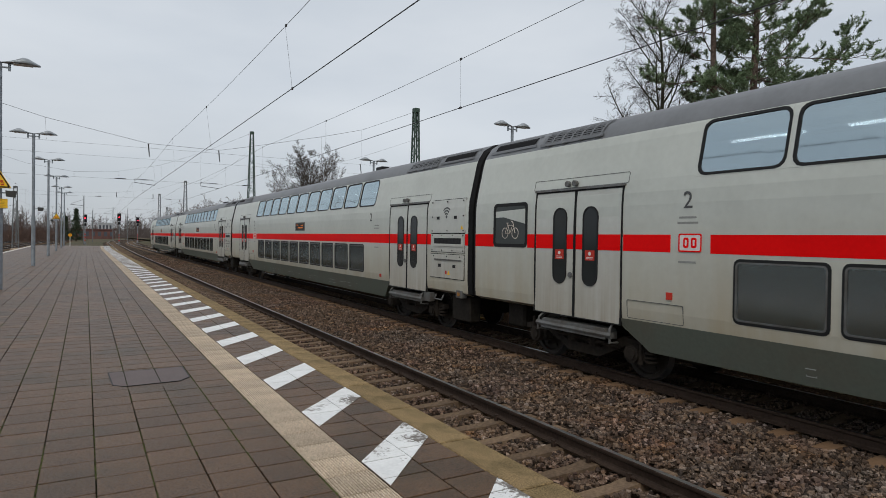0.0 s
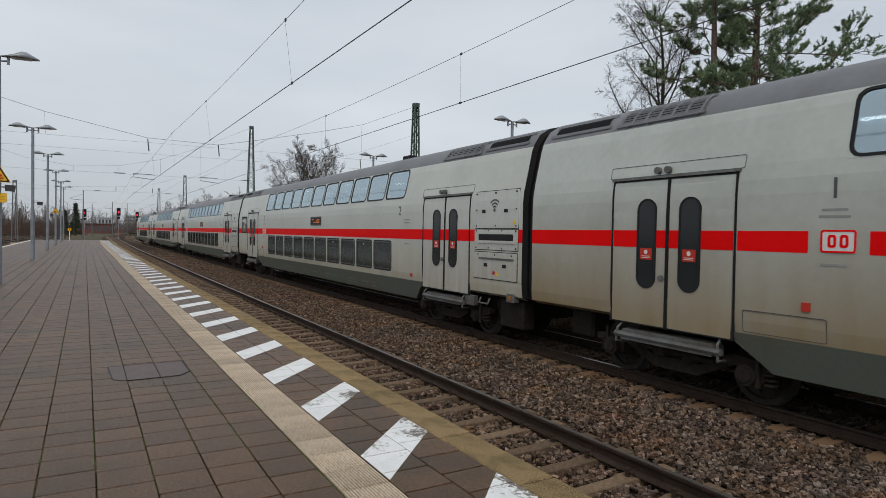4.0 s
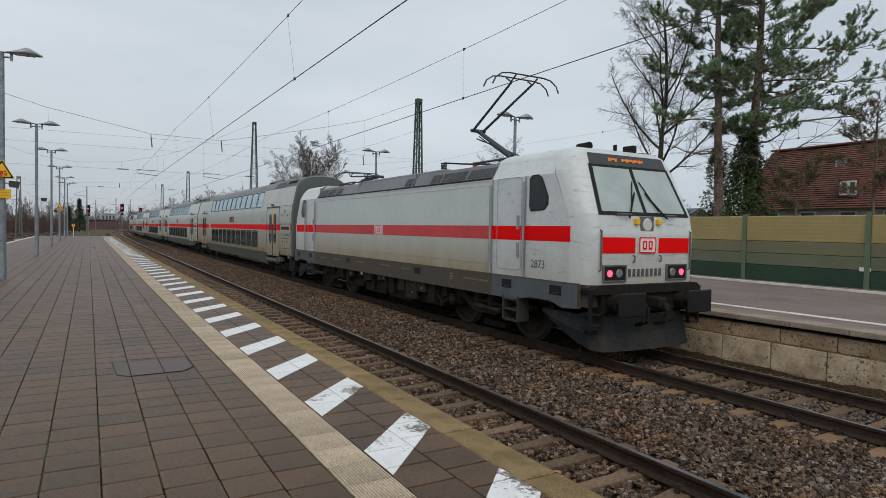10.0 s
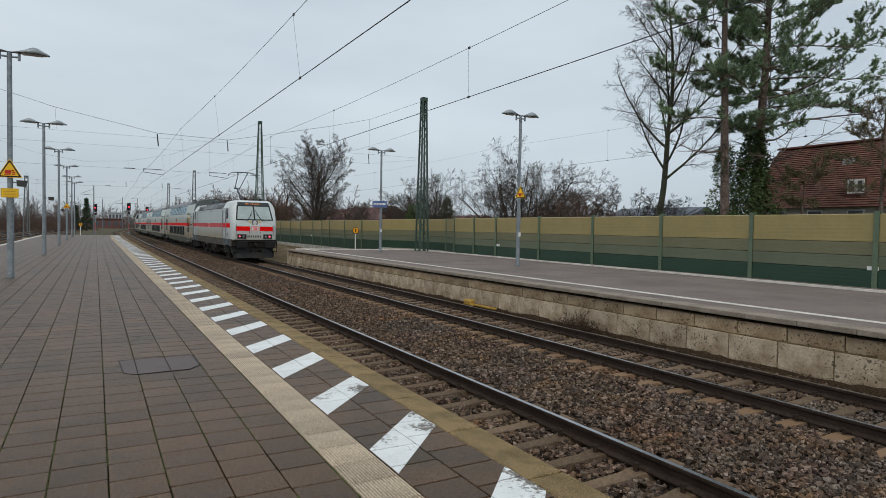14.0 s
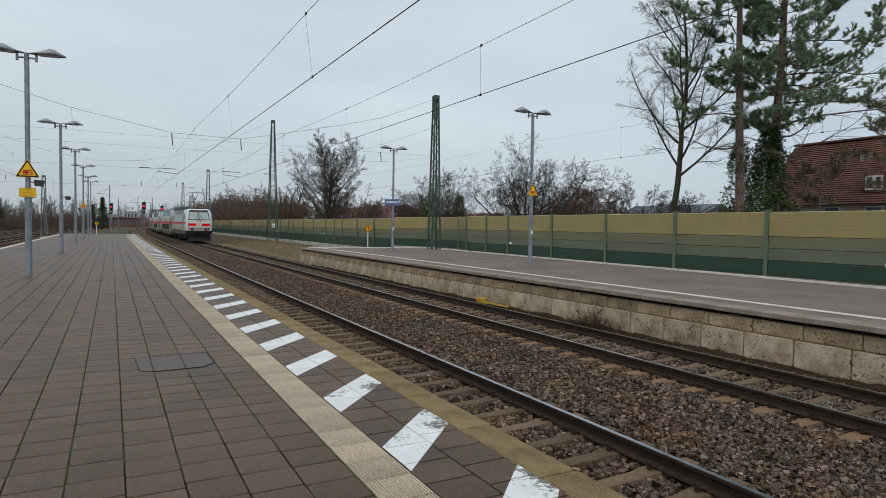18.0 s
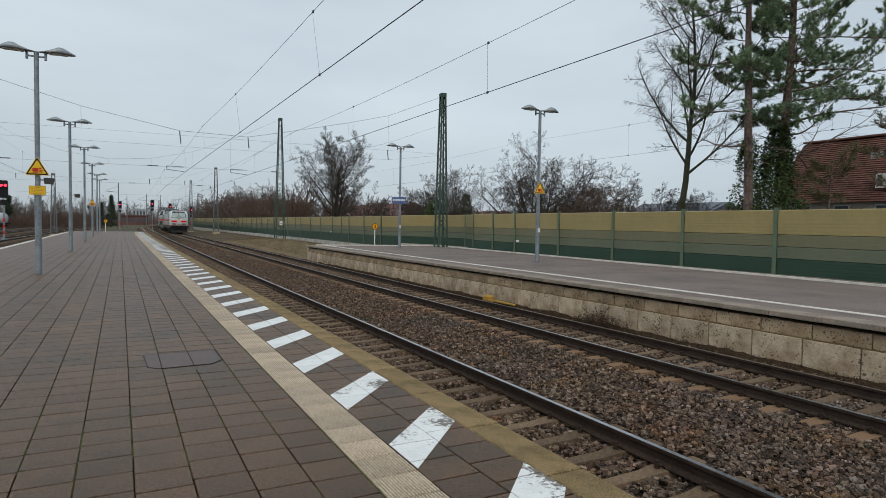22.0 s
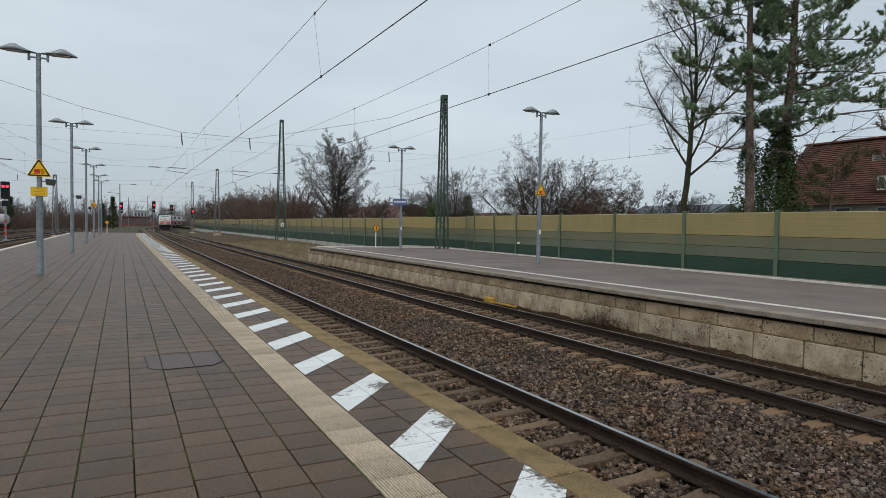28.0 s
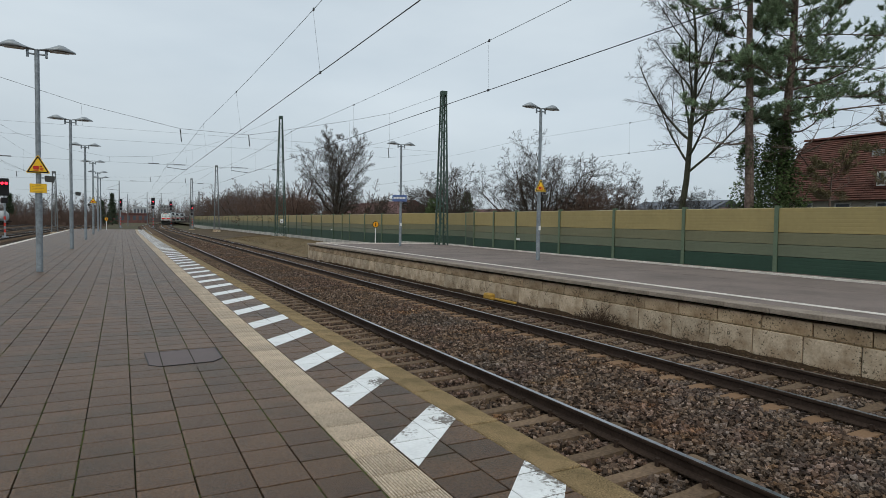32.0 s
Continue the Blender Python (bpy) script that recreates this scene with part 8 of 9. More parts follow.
for y, z in ((9.55, 0.6), (60.6, 0.62), (80.6, 0.66)):
    copy_thing(tag, pose(barrier_line(y) - 0.055, y, z))


# ---- overhead line ----
def lattice_mast(x, y, z0, top, w0, w1, mat, label, turn=0.0):
    """A tapered four-legged lattice mast with zigzag bracing."""
    m = thing("catenary_mast", label, "catenary mast", pose(x, y, z0, 0, 0, turn), group="lattice masts")
    h = top - z0

    def corner(sx, sy, f):
        w = w0 + (w1 - w0) * f
        return Vector((sx * w / 2, sy * w / 2, h * f))
    legs = []
    for sx, sy in ((-1, -1), (1, -1), (1, 1), (-1, 1)):
        g = Geo()
        a, b = corner(sx, sy, 0), corner(sx, sy, 1)
        t = 0.045
        g.add([a + Vector((-t, -t, 0)), a + Vector((t, -t, 0)), a + Vector((t, t, 0)), a + Vector((-t, t, 0)),
               b + Vector((-t, -t, 0)), b + Vector((t, -t, 0)), b + Vector((t, t, 0)), b + Vector((-t, t, 0))],
              [(0, 3, 2, 1), (4, 5, 6, 7), (0, 1, 5, 4), (1, 2, 6, 5), (2, 3, 7, 6), (3, 0, 4, 7)])
        part("leg", g, mat, m)
    g = Geo()
    n = max(8, int(h / 0.55))
    for k in range(n):
        f0, f1 = k / n, (k + 1) / n
        for (ax, ay), (bx, by) in (((-1, -1), (1, -1)), ((1, -1), (1, 1)), ((1, 1), (-1, 1)), ((-1, 1), (-1, -1))):
            p, q = (corner(ax, ay, f0), corner(bx, by, f1)) if k % 2 else (corner(bx, by, f0), corner(ax, ay, f1))
            g.tube([p, q], 0.022, 4, caps=False)
            g.tube([corner(ax, ay, f1), corner(bx, by, f1)], 0.014, 4, caps=False) if k % 3 == 0 else None
    tagged(part("bracing", g, mat, m, "zigzag lattice bracing"), kind="stuff")
    g = Geo()
    g.box(-w1 / 2 - 0.06, w1 / 2 + 0.06, -w1 / 2 - 0.06, w1 / 2 + 0.06, h - 0.25, h + 0.02, 0.01)
    part("cap", g, mat, m)
    g = Geo()
    g.box(-w0 / 2 - 0.15, w0 / 2 + 0.15, -w0 / 2 - 0.15, w0 / 2 + 0.15, -0.6, 0.05, 0.03)
    part("footing", g, CONCRETE, m)
    return m


mast_two = lattice_mast(19.02, 36.6, -0.1, 10.2, 0.62, 0.26, MAST_GREEN, "tall green lattice mast beside the noise barrier")
mast_one = lattice_mast(16.5, 72.5, -0.45, 13.5, 1.05, 0.3, MAST_GREEN, "tall tapering green lattice mast beyond the platform")
lattice_mast(15.5, 119.0, -0.5, 11.2, 0.9, 0.35, MAST_GREY, "grey lattice mast beside the track")
lattice_mast(-10.6, 36.6, -0.9, 11.0, 0.62, 0.26, MAST_GREEN, "green lattice mast among the sidings")
lattice_mast(-13.5, 72.5, -0.9, 12.5, 0.8, 0.3, MAST_GREEN, "green lattice mast among the sidings")
lattice_mast(-8.9, 110.0, -0.9, 8.3, 0.8, 0.4, MAST_GREY, "short grey lattice mast among the sidings")
lattice_mast(14.2, 150.0, -0.9, 10.5, 0.8, 0.35, MAST_GREY, "grey lattice mast beside the curve")
lattice_mast(21.0, 200.0, -0.9, 9.6, 0.8, 0.35, MAST_GREY, "grey lattice mast beside the curve")
g = Geo()
g.box(-0.17, 0.17, -0.6, -0.57, 1.6, 2.05, 0.01)
b = part("number_plate", g, PAINT_WHITE, mast_one, "white plate with a dark square")
g = Geo()
g.box(-0.06, 0.06, -0.61, -0.598, 1.72, 1.86)
part("plate_mark", g, BLACK, b)


def steel_pole(x, y, top, r=0.11):
    p = thing("steel_pole", "slim grey steel pole among the far tracks", "pole", pose(x, y, -1.0), group="far poles")
    g = Geo()
    g.tube([(0, 0, 0), (0, 0, top + 1.0)], [r * 1.3, r * 0.8], 8)
    part("pole", g, MAST_GREY, p)
    g = Geo()
    g.tube([(0, 0, top - 1.2), (-2.6, 0, top - 1.0)], 0.05, 6)
    g.tube([(0, 0, top + 0.2), (-2.4, 0, top - 0.8)], 0.03, 6)
    part("bracket_arm", g, MAST_GREY, p)


for x, y, top in ((-0.3, 160, 9.9), (1.8, 200, 8.2), (7.6, 222, 9.9), (13.9, 262, 11.2), (-14.0, 175, 9.0), (-22, 150, 9.5)):
    steel_pole(x, y, top)


def wire(name, pts, r, parent, label=""):
    return part(name, Geo().tube(pts, r, 5), WIRE, parent, label)


def catenary(x, z_contact, z_mess, label, y0, y1, shift, thick=0.0105, off=0.0):
    """Contact wire, messenger wire and droppers over one track."""
    c = thing("overhead_line", label, "overhead line", kind="structure")
    ys = [y0 + (y1 - y0) * i / 60 for i in range(61)]
    wire("contact_wire", [(x + shift(y), y, z_contact) for y in ys], thick, c)

    def sag(y):
        u = ((y - 36.6) / 36.0) % 1.0
        return z_mess + 0.25 * (4 * (u - 0.5) ** 2)
    ys = [y0 + 1.5 * i for i in range(int((y1 - y0) / 1.5))]
    wire("messenger_wire", [(x + off + shift(y), y, sag(y)) for y in ys], thick * 0.62, c)
    y = 3.6 - 11.15 * 3
    while y < 200:
        if y > y0:
            d = wire("dropper", [(x + shift(y), y, z_contact), (x + off + shift(y), y + 0.05, sag(y))], 0.003, c)
            g = Geo()
            for z, o in ((z_contact, 0.0), (sag(y), off)):
                g.box(x + o + shift(y) - 0.015, x + o + shift(y) + 0.015, y - 0.04, y + 0.04, z - 0.03, z + 0.03)
            part("clamp", g, WIRE, d)
        y += 11.15
    return c


catenary(NEAR_X, 5.125, 6.59, "contact and messenger wires with droppers above the near track", -30, 300, near_shift, off=-0.17)
catenary(FAR_X, 5.235, 6.58, "contact and messenger wires with droppers above the far track", -30, 300, far_shift)
catenary(25.2, 5.56, 7.2, "contact and messenger wires beyond the noise barrier", -30, 160, lambda s: 0.0, 0.007)
catenary(-7.1, 5.2, 6.8, "contact and messenger wires above the siding", -30, 200, lambda s: 0.012 * max(0, s - 40), 0.006)


def insulator(parent, a, b, r=0.034):
    g, n = Geo(), 12
    a, b = Vector(a), Vector(b)
    for k in range(n):
        g.tube([a + (b - a) * (k / n), a + (b - a) * ((k + 0.6) / n)], r, 8)
    g.tube([a, b], r * 0.45, 6)
    part("insulator", g, PORCELAIN, parent, "dark ribbed insulator")


span = thing("cross_span", "cross-span cables with insulators hung between two masts", "overhead line", kind="structure")
pts = [(-10.6, 36.6, 10.6), (-7.8, 36.6, 9.2), (-5.2, 36.6, 8.25), (-1.75, 36.6, 7.3), (2.9, 36.6, 6.42), (6.5, 36.6, 6.36), (8.4, 36.6, 6.76), (12.5, 36.6, 7.7), (15.2, 36.6, 8.4), (19.1, 36.6, 10.05)]
wire("sag_cable", pts, 0.009, span)
wire("span_wire", [(-10.6, 36.6, 6.16), (19.1, 36.6, 6.2)], 0.0045, span)
wire("lower_span_wire", [(-10.6, 36.6, 5.55), (15.1, 36.6, 5.6), (19.1, 36.6, 6.15)], 0.004, span)
for x in (2.9, 6.5, 15.1):
    insulator(span, (x, 36.6, 6.38 if x < 10 else 6.22), (x + 0.06, 36.6, 5.72 if x < 10 else 5.58))
for x, z in ((-1.75, 7.3), (12.5, 7.7), (15.15, 8.36)):
    wire("hanger", [(x, 36.6, z), (x + 0.05, 36.6, 6.2)], 0.004, span)
far_span = thing("cross_span", "cross-span cables over the farther tracks", "overhead line", kind="structure")
pts = [(-13.5, 72.5, 12.2), (-9, 72.5, 9.6), (-5, 72.5, 8.3), (-1, 72.5, 7.75), (3, 72.5, 8.05), (7, 72.5, 9.0), (11, 72.5, 10.6), (16.4, 72.5, 13.3)]
wire("sag_cable", pts, 0.008, far_span)
wire("span_wire", [(-13.5, 72.5, 7.25), (16.4, 72.5, 7.25)], 0.008, far_span)
for x in (4.43, 11.0):
    g = Geo()
    g.tube([(x, 72.5, 7.22), (x, 72.5, 7.34), (x + 1.8, 72.5, 7.32)], 0.03, 6)
    g.tube([(x, 72.5, 7.34), (x, 72.5, 6.98), (x + 1.98, 72.5, 6.78)], 0.03, 6)
    part("registration_arm", g, WIRE, far_span)
for x in (-10.4, 2.6, 15.5):
    insulator(far_span, (x, 72.5, 7.3), (x + 1.05, 72.5, 7.3), 0.055)
for x, z in ((-1, 7.75), (3, 8.05), (7, 9.0), (11, 10.6)):
    wire("hanger", [(x, 72.5, z), (x, 72.5, 7.25)], 0.006, far_span)
third = thing("cross_span", "cross-span wires far down the line", "overhead line", kind="structure")
wire("span_wire", [(-22, 119, 7.6), (15.3, 119, 7.85)], 0.009, third)
wire("sag_cable", [(-22, 119, 10.2), (-14.7, 119, 8.6), (-4, 119, 8.2), (4.57, 119, 8.6), (10.2, 119, 9.3), (15.3, 119, 11.0)], 0.008, third)
for x in (-14.7, 4.57, 10.23):
    insulator(third, (x, 119, 8.6), (x + 0.02, 119, 7.8), 0.06)
for x in (1.4, 12.3):
    insulator(third, (x, 119, 7.8), (x + 0.9, 119, 7.82), 0.06)
for y, z in ((160, 7.2), (205, 7.2)):
    wire("far_span_wire", [(-20, y, z), (20, y, z + 0.1)], 0.009, third)
for x0, y0, z0, x1, y1, z1 in ((-10.6, 36.6, 8.3, -9.5, 110, 7.6), (-13.5, 72.5, 9.0, -8.9, 110, 8.0), (16.4, 72.5, 11.5, 15.5, 119, 10.6), (19.1, 36.6, 8.2, 16.4, 72.5, 10.0)):
    wire("feeder_wire", [(x0 + (x1 - x0) * f, y0 + (y1 - y0) * f, z0 + (z1 - z0) * f - 1.2 * math.sin(math.pi * f)) for f in [k / 12 for k in range(13)]], 0.006, third)


# ---- signals ----
def rail_signal(x, y, z0, top, lights, label):
    s = thing("railway_signal", label, "railway signal", pose(x, y, z0), group="red signals")
    h = top - z0
    g = Geo()
    g.box(-0.09, 0.09, -0.09, 0.09, 0, h - 1.5, 0.01)
    g.box(-0.3, 0.3, -0.25, 0.25, -0.3, 0.25, 0.03)
    part("post", g, GALV, s)
    g = Geo()
    for k in range(3):
        g.box(-0.1, 0.1, -0.1, -0.092, 0.7 + 0.7 * k, 1.05 + 0.7 * k)
    part("post_plate", g, SIGN_RED, s, "red and white post plates")
    g = Geo()
    g.flat(rounded(-0.42, 0.42, h - 1.9, h, 0.12), "y", -0.14, 0.1)
    hd = part("signal_head", g, BLACK, s, "black signal screen with round hoods")
    for lx, lz in lights:
        g = Geo()
        g.tube([(lx, -0.14, h + lz), (lx, -0.4, h + lz + 0.01)], 0.16, 12, caps=False)
        part("hood", g, BLACK, hd)
        g = Geo()
        g.tube([(lx, -0.145, h + lz), (lx, -0.17, h + lz)], 0.145, 14)
        part("red_lamp", g, SIGNAL_RED, hd, "lit red lamp")
    g = Geo()
    g.box(-0.3, 0.3, -0.1, 0.1, h - 2.7, h - 2.1, 0.02)
    part("aux_box", g, BLACK, s)
    return s


rail_signal(-0.05, 170, -1.0, 6.0, [(0, -0.9)], "tall railway signal showing red at the line's end")
rail_signal(7.15, 170, -1.0, 6.5, [(0, -1.0)], "tall railway signal showing red between the tracks")
rail_signal(16.4, 172, -1.0, 5.1, [(0, -0.9)], "railway signal showing red beside the noise barrier")
rail_signal(13.6, 206, -1.0, 6.6, [(0, -1.0)], "railway signal showing red beyond the bend")
rail_signal(-11.25, 82, -1.0, 5.6, [(-0.17, -0.55), (0.2, -0.55)], "railway signal showing two red lamps among the sidings")

# ---- far things ----
wagon = thing("tank_wagon", "pale grey tank wagon standing on a far siding", "railway wagon", pose(-31.0, 185, -0.95, 0, 0, 65))
g = Geo()
g.tube([(0, -7.2, 2.3), (0, -7.0, 2.3), (0, -6.6, 2.3), (0, 6.6, 2.3), (0, 7.0, 2.3), (0, 7.2, 2.3)], [0.5, 1.1, 1.35, 1.35, 1.1, 0.5], 20)
part("tank", g, FAR_GREY, wagon, "pale rounded tank", smooth=True)
g = Geo()
g.box(-1.2, 1.2, -7.6, 7.6, 0.85, 1.1, 0.03)
part("frame", g, UNDER, wagon)
for y in (-5.2, 5.2):
    part("bogie", BOGIE_C, None, wagon, at=pose(0, y, 0))
g = Geo()
g.box(-0.6, 0.6, -1.2, 1.2, 3.62, 3.72)
for x in (-0.6, 0.6):
    g.tube([(x, -1.2, 3.7), (x, -1.2, 4.6), (x, 1.2, 4.6), (x, 1.2, 3.7)], 0.03, 5)
part("walkway", g, FAR_GREY, wagon)


def far_building(name, x0, x1, y0, y1, z0, z1, mat, roofmat, label, rows, cols, category="building", roof=0.4):
    b = thing(name, label, category, pose((x0 + x1) / 2, y0, z0))
    w, h, d = (x1 - x0) / 2, z1 - z0, y1 - y0
    g = Geo()
    g.box(-w, w, 0, d, 0, h)
    part("wall", g, mat, b)
    g = Geo()
    if roof > 1:
        g.add([(-w - 0.3, -0.3, h), (w + 0.3, -0.3, h), (w + 0.3, d + 0.3, h), (-w - 0.3, d + 0.3, h), (-w - 0.3, d / 2, h + roof), (w + 0.3, d / 2, h + roof)], [(0, 1, 5, 4), (2, 3, 4, 5), (1, 2, 5), (3, 0, 4), (0, 3, 2, 1)])
    else:
        g.box(-w - 0.4, w + 0.4, -0.4, d + 0.4, h + 0.003, h + roof)
    part("roof", g, roofmat, b)
    for r in range(rows):
        for c in range(cols):
            x = -w + (c + 0.5) * 2 * w / cols
            z = (r + 0.55) * h / rows
            g = Geo()
            g.box(x - w / cols * 0.55, x + w / cols * 0.55, -0.06, 0.06, z - h / rows * 0.25, z + h / rows * 0.25)
            part("window", g, PANE_FAR, b)
    return b


PANE_FAR = material("far_pane", (0.09, 0.1, 0.12), 0.15, grain=0.03, stain=0.05)
far_building("freight_shed", -5.5, 12.0, 330, 342, -1.1, 3.2, FAR_RED, FAR_RED, "long dull red shed at the end of the tracks", 1, 7)
far_building("signal_box", 5.6, 11.6, 348, 356, -1.1, 6.4, FAR_GREY, FAR_GREY, "grey flat-roofed signal box above the tracks", 2, 4)
far_building("apartment_block", 27, 37, 520, 535, -1.1, 11, FAR_GREY, FAR_GREY, "grey far apartment block on the skyline", 5, 5)


# House behind the barrier: a long steep tiled roof with a dormer window.
EAVE, RISE = 3.62, 3.93
house = thing("house", "house with a steep red-brown tiled roof and white window", "house", pose(36.0, 12.0, -0.5))
g = Geo()
g.box(0.45, 9.4, 0.4, 12.5, 0, EAVE + 0.02)
part("wall", g, RENDER_WALL, house, "pale plaster wall")
g = Geo()
g.add([(4.9, 0, 7.7), (10, 0, EAVE), (10, 12.9, EAVE), (4.9, 12.9, 7.7)], [(0, 1, 2, 3)])
for y in (0.35, 12.55):
    g.add([(0.5, y, EAVE), (9.5, y, EAVE), (5.0, y, 7.6), (3.6, y, 7.3)], [(0, 1, 2, 3)])
g.box(3.45, 5.2, -0.05, 12.95, 7.62, 7.74, 0.02)
part("rear_roof", g, ROOF_TILE, house)
g = Geo()
nrow, ncol = 30, 48
for r in range(nrow):
    f0, f1 = r / nrow, (r + 1.18) / nrow
    xa, za, xb, zb = 3.6 * f0, EAVE + RISE * f0, 3.6 * f1, EAVE + RISE * f1
    for c in range(ncol):
        y0 = 12.9 * c / ncol
        y1 = y0 + 12.9 / ncol
        k = 0.012 * random.random()
        g.add([(xa - 0.05 - k, y0 + 0.006, za + 0.03), (xa - 0.05 - k, y1 - 0.006, za + 0.03), (xb, y1 - 0.006, zb), (xb, y0 + 0.006, zb), (xa - 0.02, y0 + 0.006, za - 0.01), (xa - 0.02, y1 - 0.006, za - 0.01)],
              [(0, 1, 2, 3), (0, 4, 5, 1), (0, 3, 4), (1, 5, 2)])
tagged(part("roof_tiles", g, ROOF_TILE, house, "rows of weathered red-brown tiles"), kind="stuff")
for y, z, w, h, nm in ((6.45, 4.38, 0.86, 0.78, "dormer_window"), (7.9, 6.2, 0.36, 0.26, "skylight")):
    x = (z + h / 2 - EAVE) / RISE * 3.6
    g = Geo()
    g.box(x - 0.62 if nm[0] == "d" else x - 0.16, x + 0.3, y - w / 2 - 0.12, y + w / 2 + 0.12, z - 0.1, z + h + 0.12)
    dm = part(nm, g, ROOF_TILE if nm[0] == "d" else FAR_GREY, house, "white-framed dormer window" if nm[0] == "d" else "small roof light")
    xf = x - 0.62 if nm[0] == "d" else x - 0.16
    if nm[0] == "d":
        g = Geo()
        for a, b in ((y - w / 2, y - 0.0), (y + 0.0, y + w / 2)):
            frame_ring(g, [(a, z), (b, z), (b, z + h), (a, z + h)], [(a + 0.09, z + 0.09), (b - 0.09, z + 0.09), (b - 0.09, z + h - 0.09), (a + 0.09, z + h - 0.09)], "x", xf - 0.05, xf + 0.01)
        part("window_frame", g, PAINT_WHITE, dm, "white window frame")
        g = Geo()
        g.box(xf - 0.03, xf - 0.015, y - w / 2 + 0.05, y + w / 2 - 0.05, z + 0.05, z + h - 0.05)
        part("pane", g, PANE_FAR, dm)
for i in range(5):
    y = 2.0 + 2.2 * i
    g = Geo()
    g.box(0.38, 0.5, y - 0.45, y + 0.45, 2.6, 3.5)
    w_ = part("window", g, PAINT_WHITE, house, "white-framed window under the eaves")
    g = Geo()
    g.box(0.36, 0.4, y - 0.37, y + 0.37, 2.68, 3.42)
    part("pane", g, PANE_FAR, w_)


def low_house(x, y, w, d, wall_h, roof_h, roofmat, label, turn=0.0):
    h = thing("low_house", label, "house", pose(x, y, -0.5, 0, 0, turn), group="low houses behind the barrier")
    g = Geo()
    g.box(-d / 2, d / 2, -w / 2, w / 2, 0, wall_h)
    part("wall", g, RENDER_WALL, h)
    g = Geo()
    e = 0.3
    g.add([(-d / 2 - e, -w / 2 - e, wall_h), (-d / 2 - e, w / 2 + e, wall_h), (0, w / 2 + e, wall_h + roof_h), (0, -w / 2 - e, wall_h + roof_h), (d / 2 + e, -w / 2 - e, wall_h), (d / 2 + e, w / 2 + e, wall_h)],
          [(0, 1, 2, 3), (3, 2, 5, 4), (0, 3, 4), (1, 5, 2), (0, 4, 5, 1)])
    rf = part("roof", g, roofmat, h)
    g = Geo()
    g.box(-0.22, 0.22, w * 0.15, w * 0.15 + 0.45, wall_h + roof_h * 0.6, wall_h + roof_h + 0.28)
    part("chimney", g, END_GREY, rf)
    for k in range(3):
        g = Geo()
        y0 = -w / 2 + (k + 0.5) * w / 3
        g.box(-d / 2 - 0.05, -d / 2 + 0.05, y0 - 0.5, y0 + 0.5, wall_h * 0.4, wall_h * 0.8)
        part("window", g, PANE_FAR, h)
    return h


lh = low_house(63.5, 55.5, 13, 7, 3.7, 1.5, SOLAR, "low house with dark solar panels on its roof")
g = Geo()
for i in range(8):
    for j in range(2):
        y = -6.1 + i * 1.5
        f0, f1 = 0.12 + 0.42 * j, 0.5 + 0.42 * j
        p = lambda f, yy: (-3.8 + 3.8 * f - 0.04, yy, 3.7 + 1.5 * f + 0.06)
        g.add([p(f0, y), p(f0, y + 1.44), p(f1, y + 1.44), p(f1, y)], [(0, 1, 2, 3)])
tagged(part("solar_field", g, SOLAR, lh, "rows of dark solar panels"), kind="stuff")
for x, y, w, wh, rh in ((45, 108, 22, 3.6, 2.2, ), (38, 92, 18, 2.5, 1.6), (44, 75, 16, 2.6, 1.3), (46, 60, 10, 2.4, 1.4), (52.5, 39.3, 3.6, 2.6, 1.3), (48, 138, 20, 3.6, 2.4)):
    low_house(x, y, w, 8, wh, rh, FAR_RED, "low house with a dull red roof behind the barrier")

# Yellow track magnet and its cable cover at the foot of the block wall.
magnet = thing("track_magnet", "yellow track magnet box beside the far rail", "track magnet", pose(10.62, 17.0, -0.93))
g = Geo()
g.box(-0.12, 0.12, -0.2, 0.2, 0.0, 0.2, 0.04)
g.box(-0.07, 0.07, -0.28, 0.28, 0.0, 0.08, 0.02)
part("housing", g, YELLOW_WORN, magnet)
g = Geo()
g.box(-0.06, 0.06, -1.5, -0.42, 0.03, 0.09, 0.015)
part("cable_cover", g, YELLOW_WORN, magnet, "long yellow cable cover")


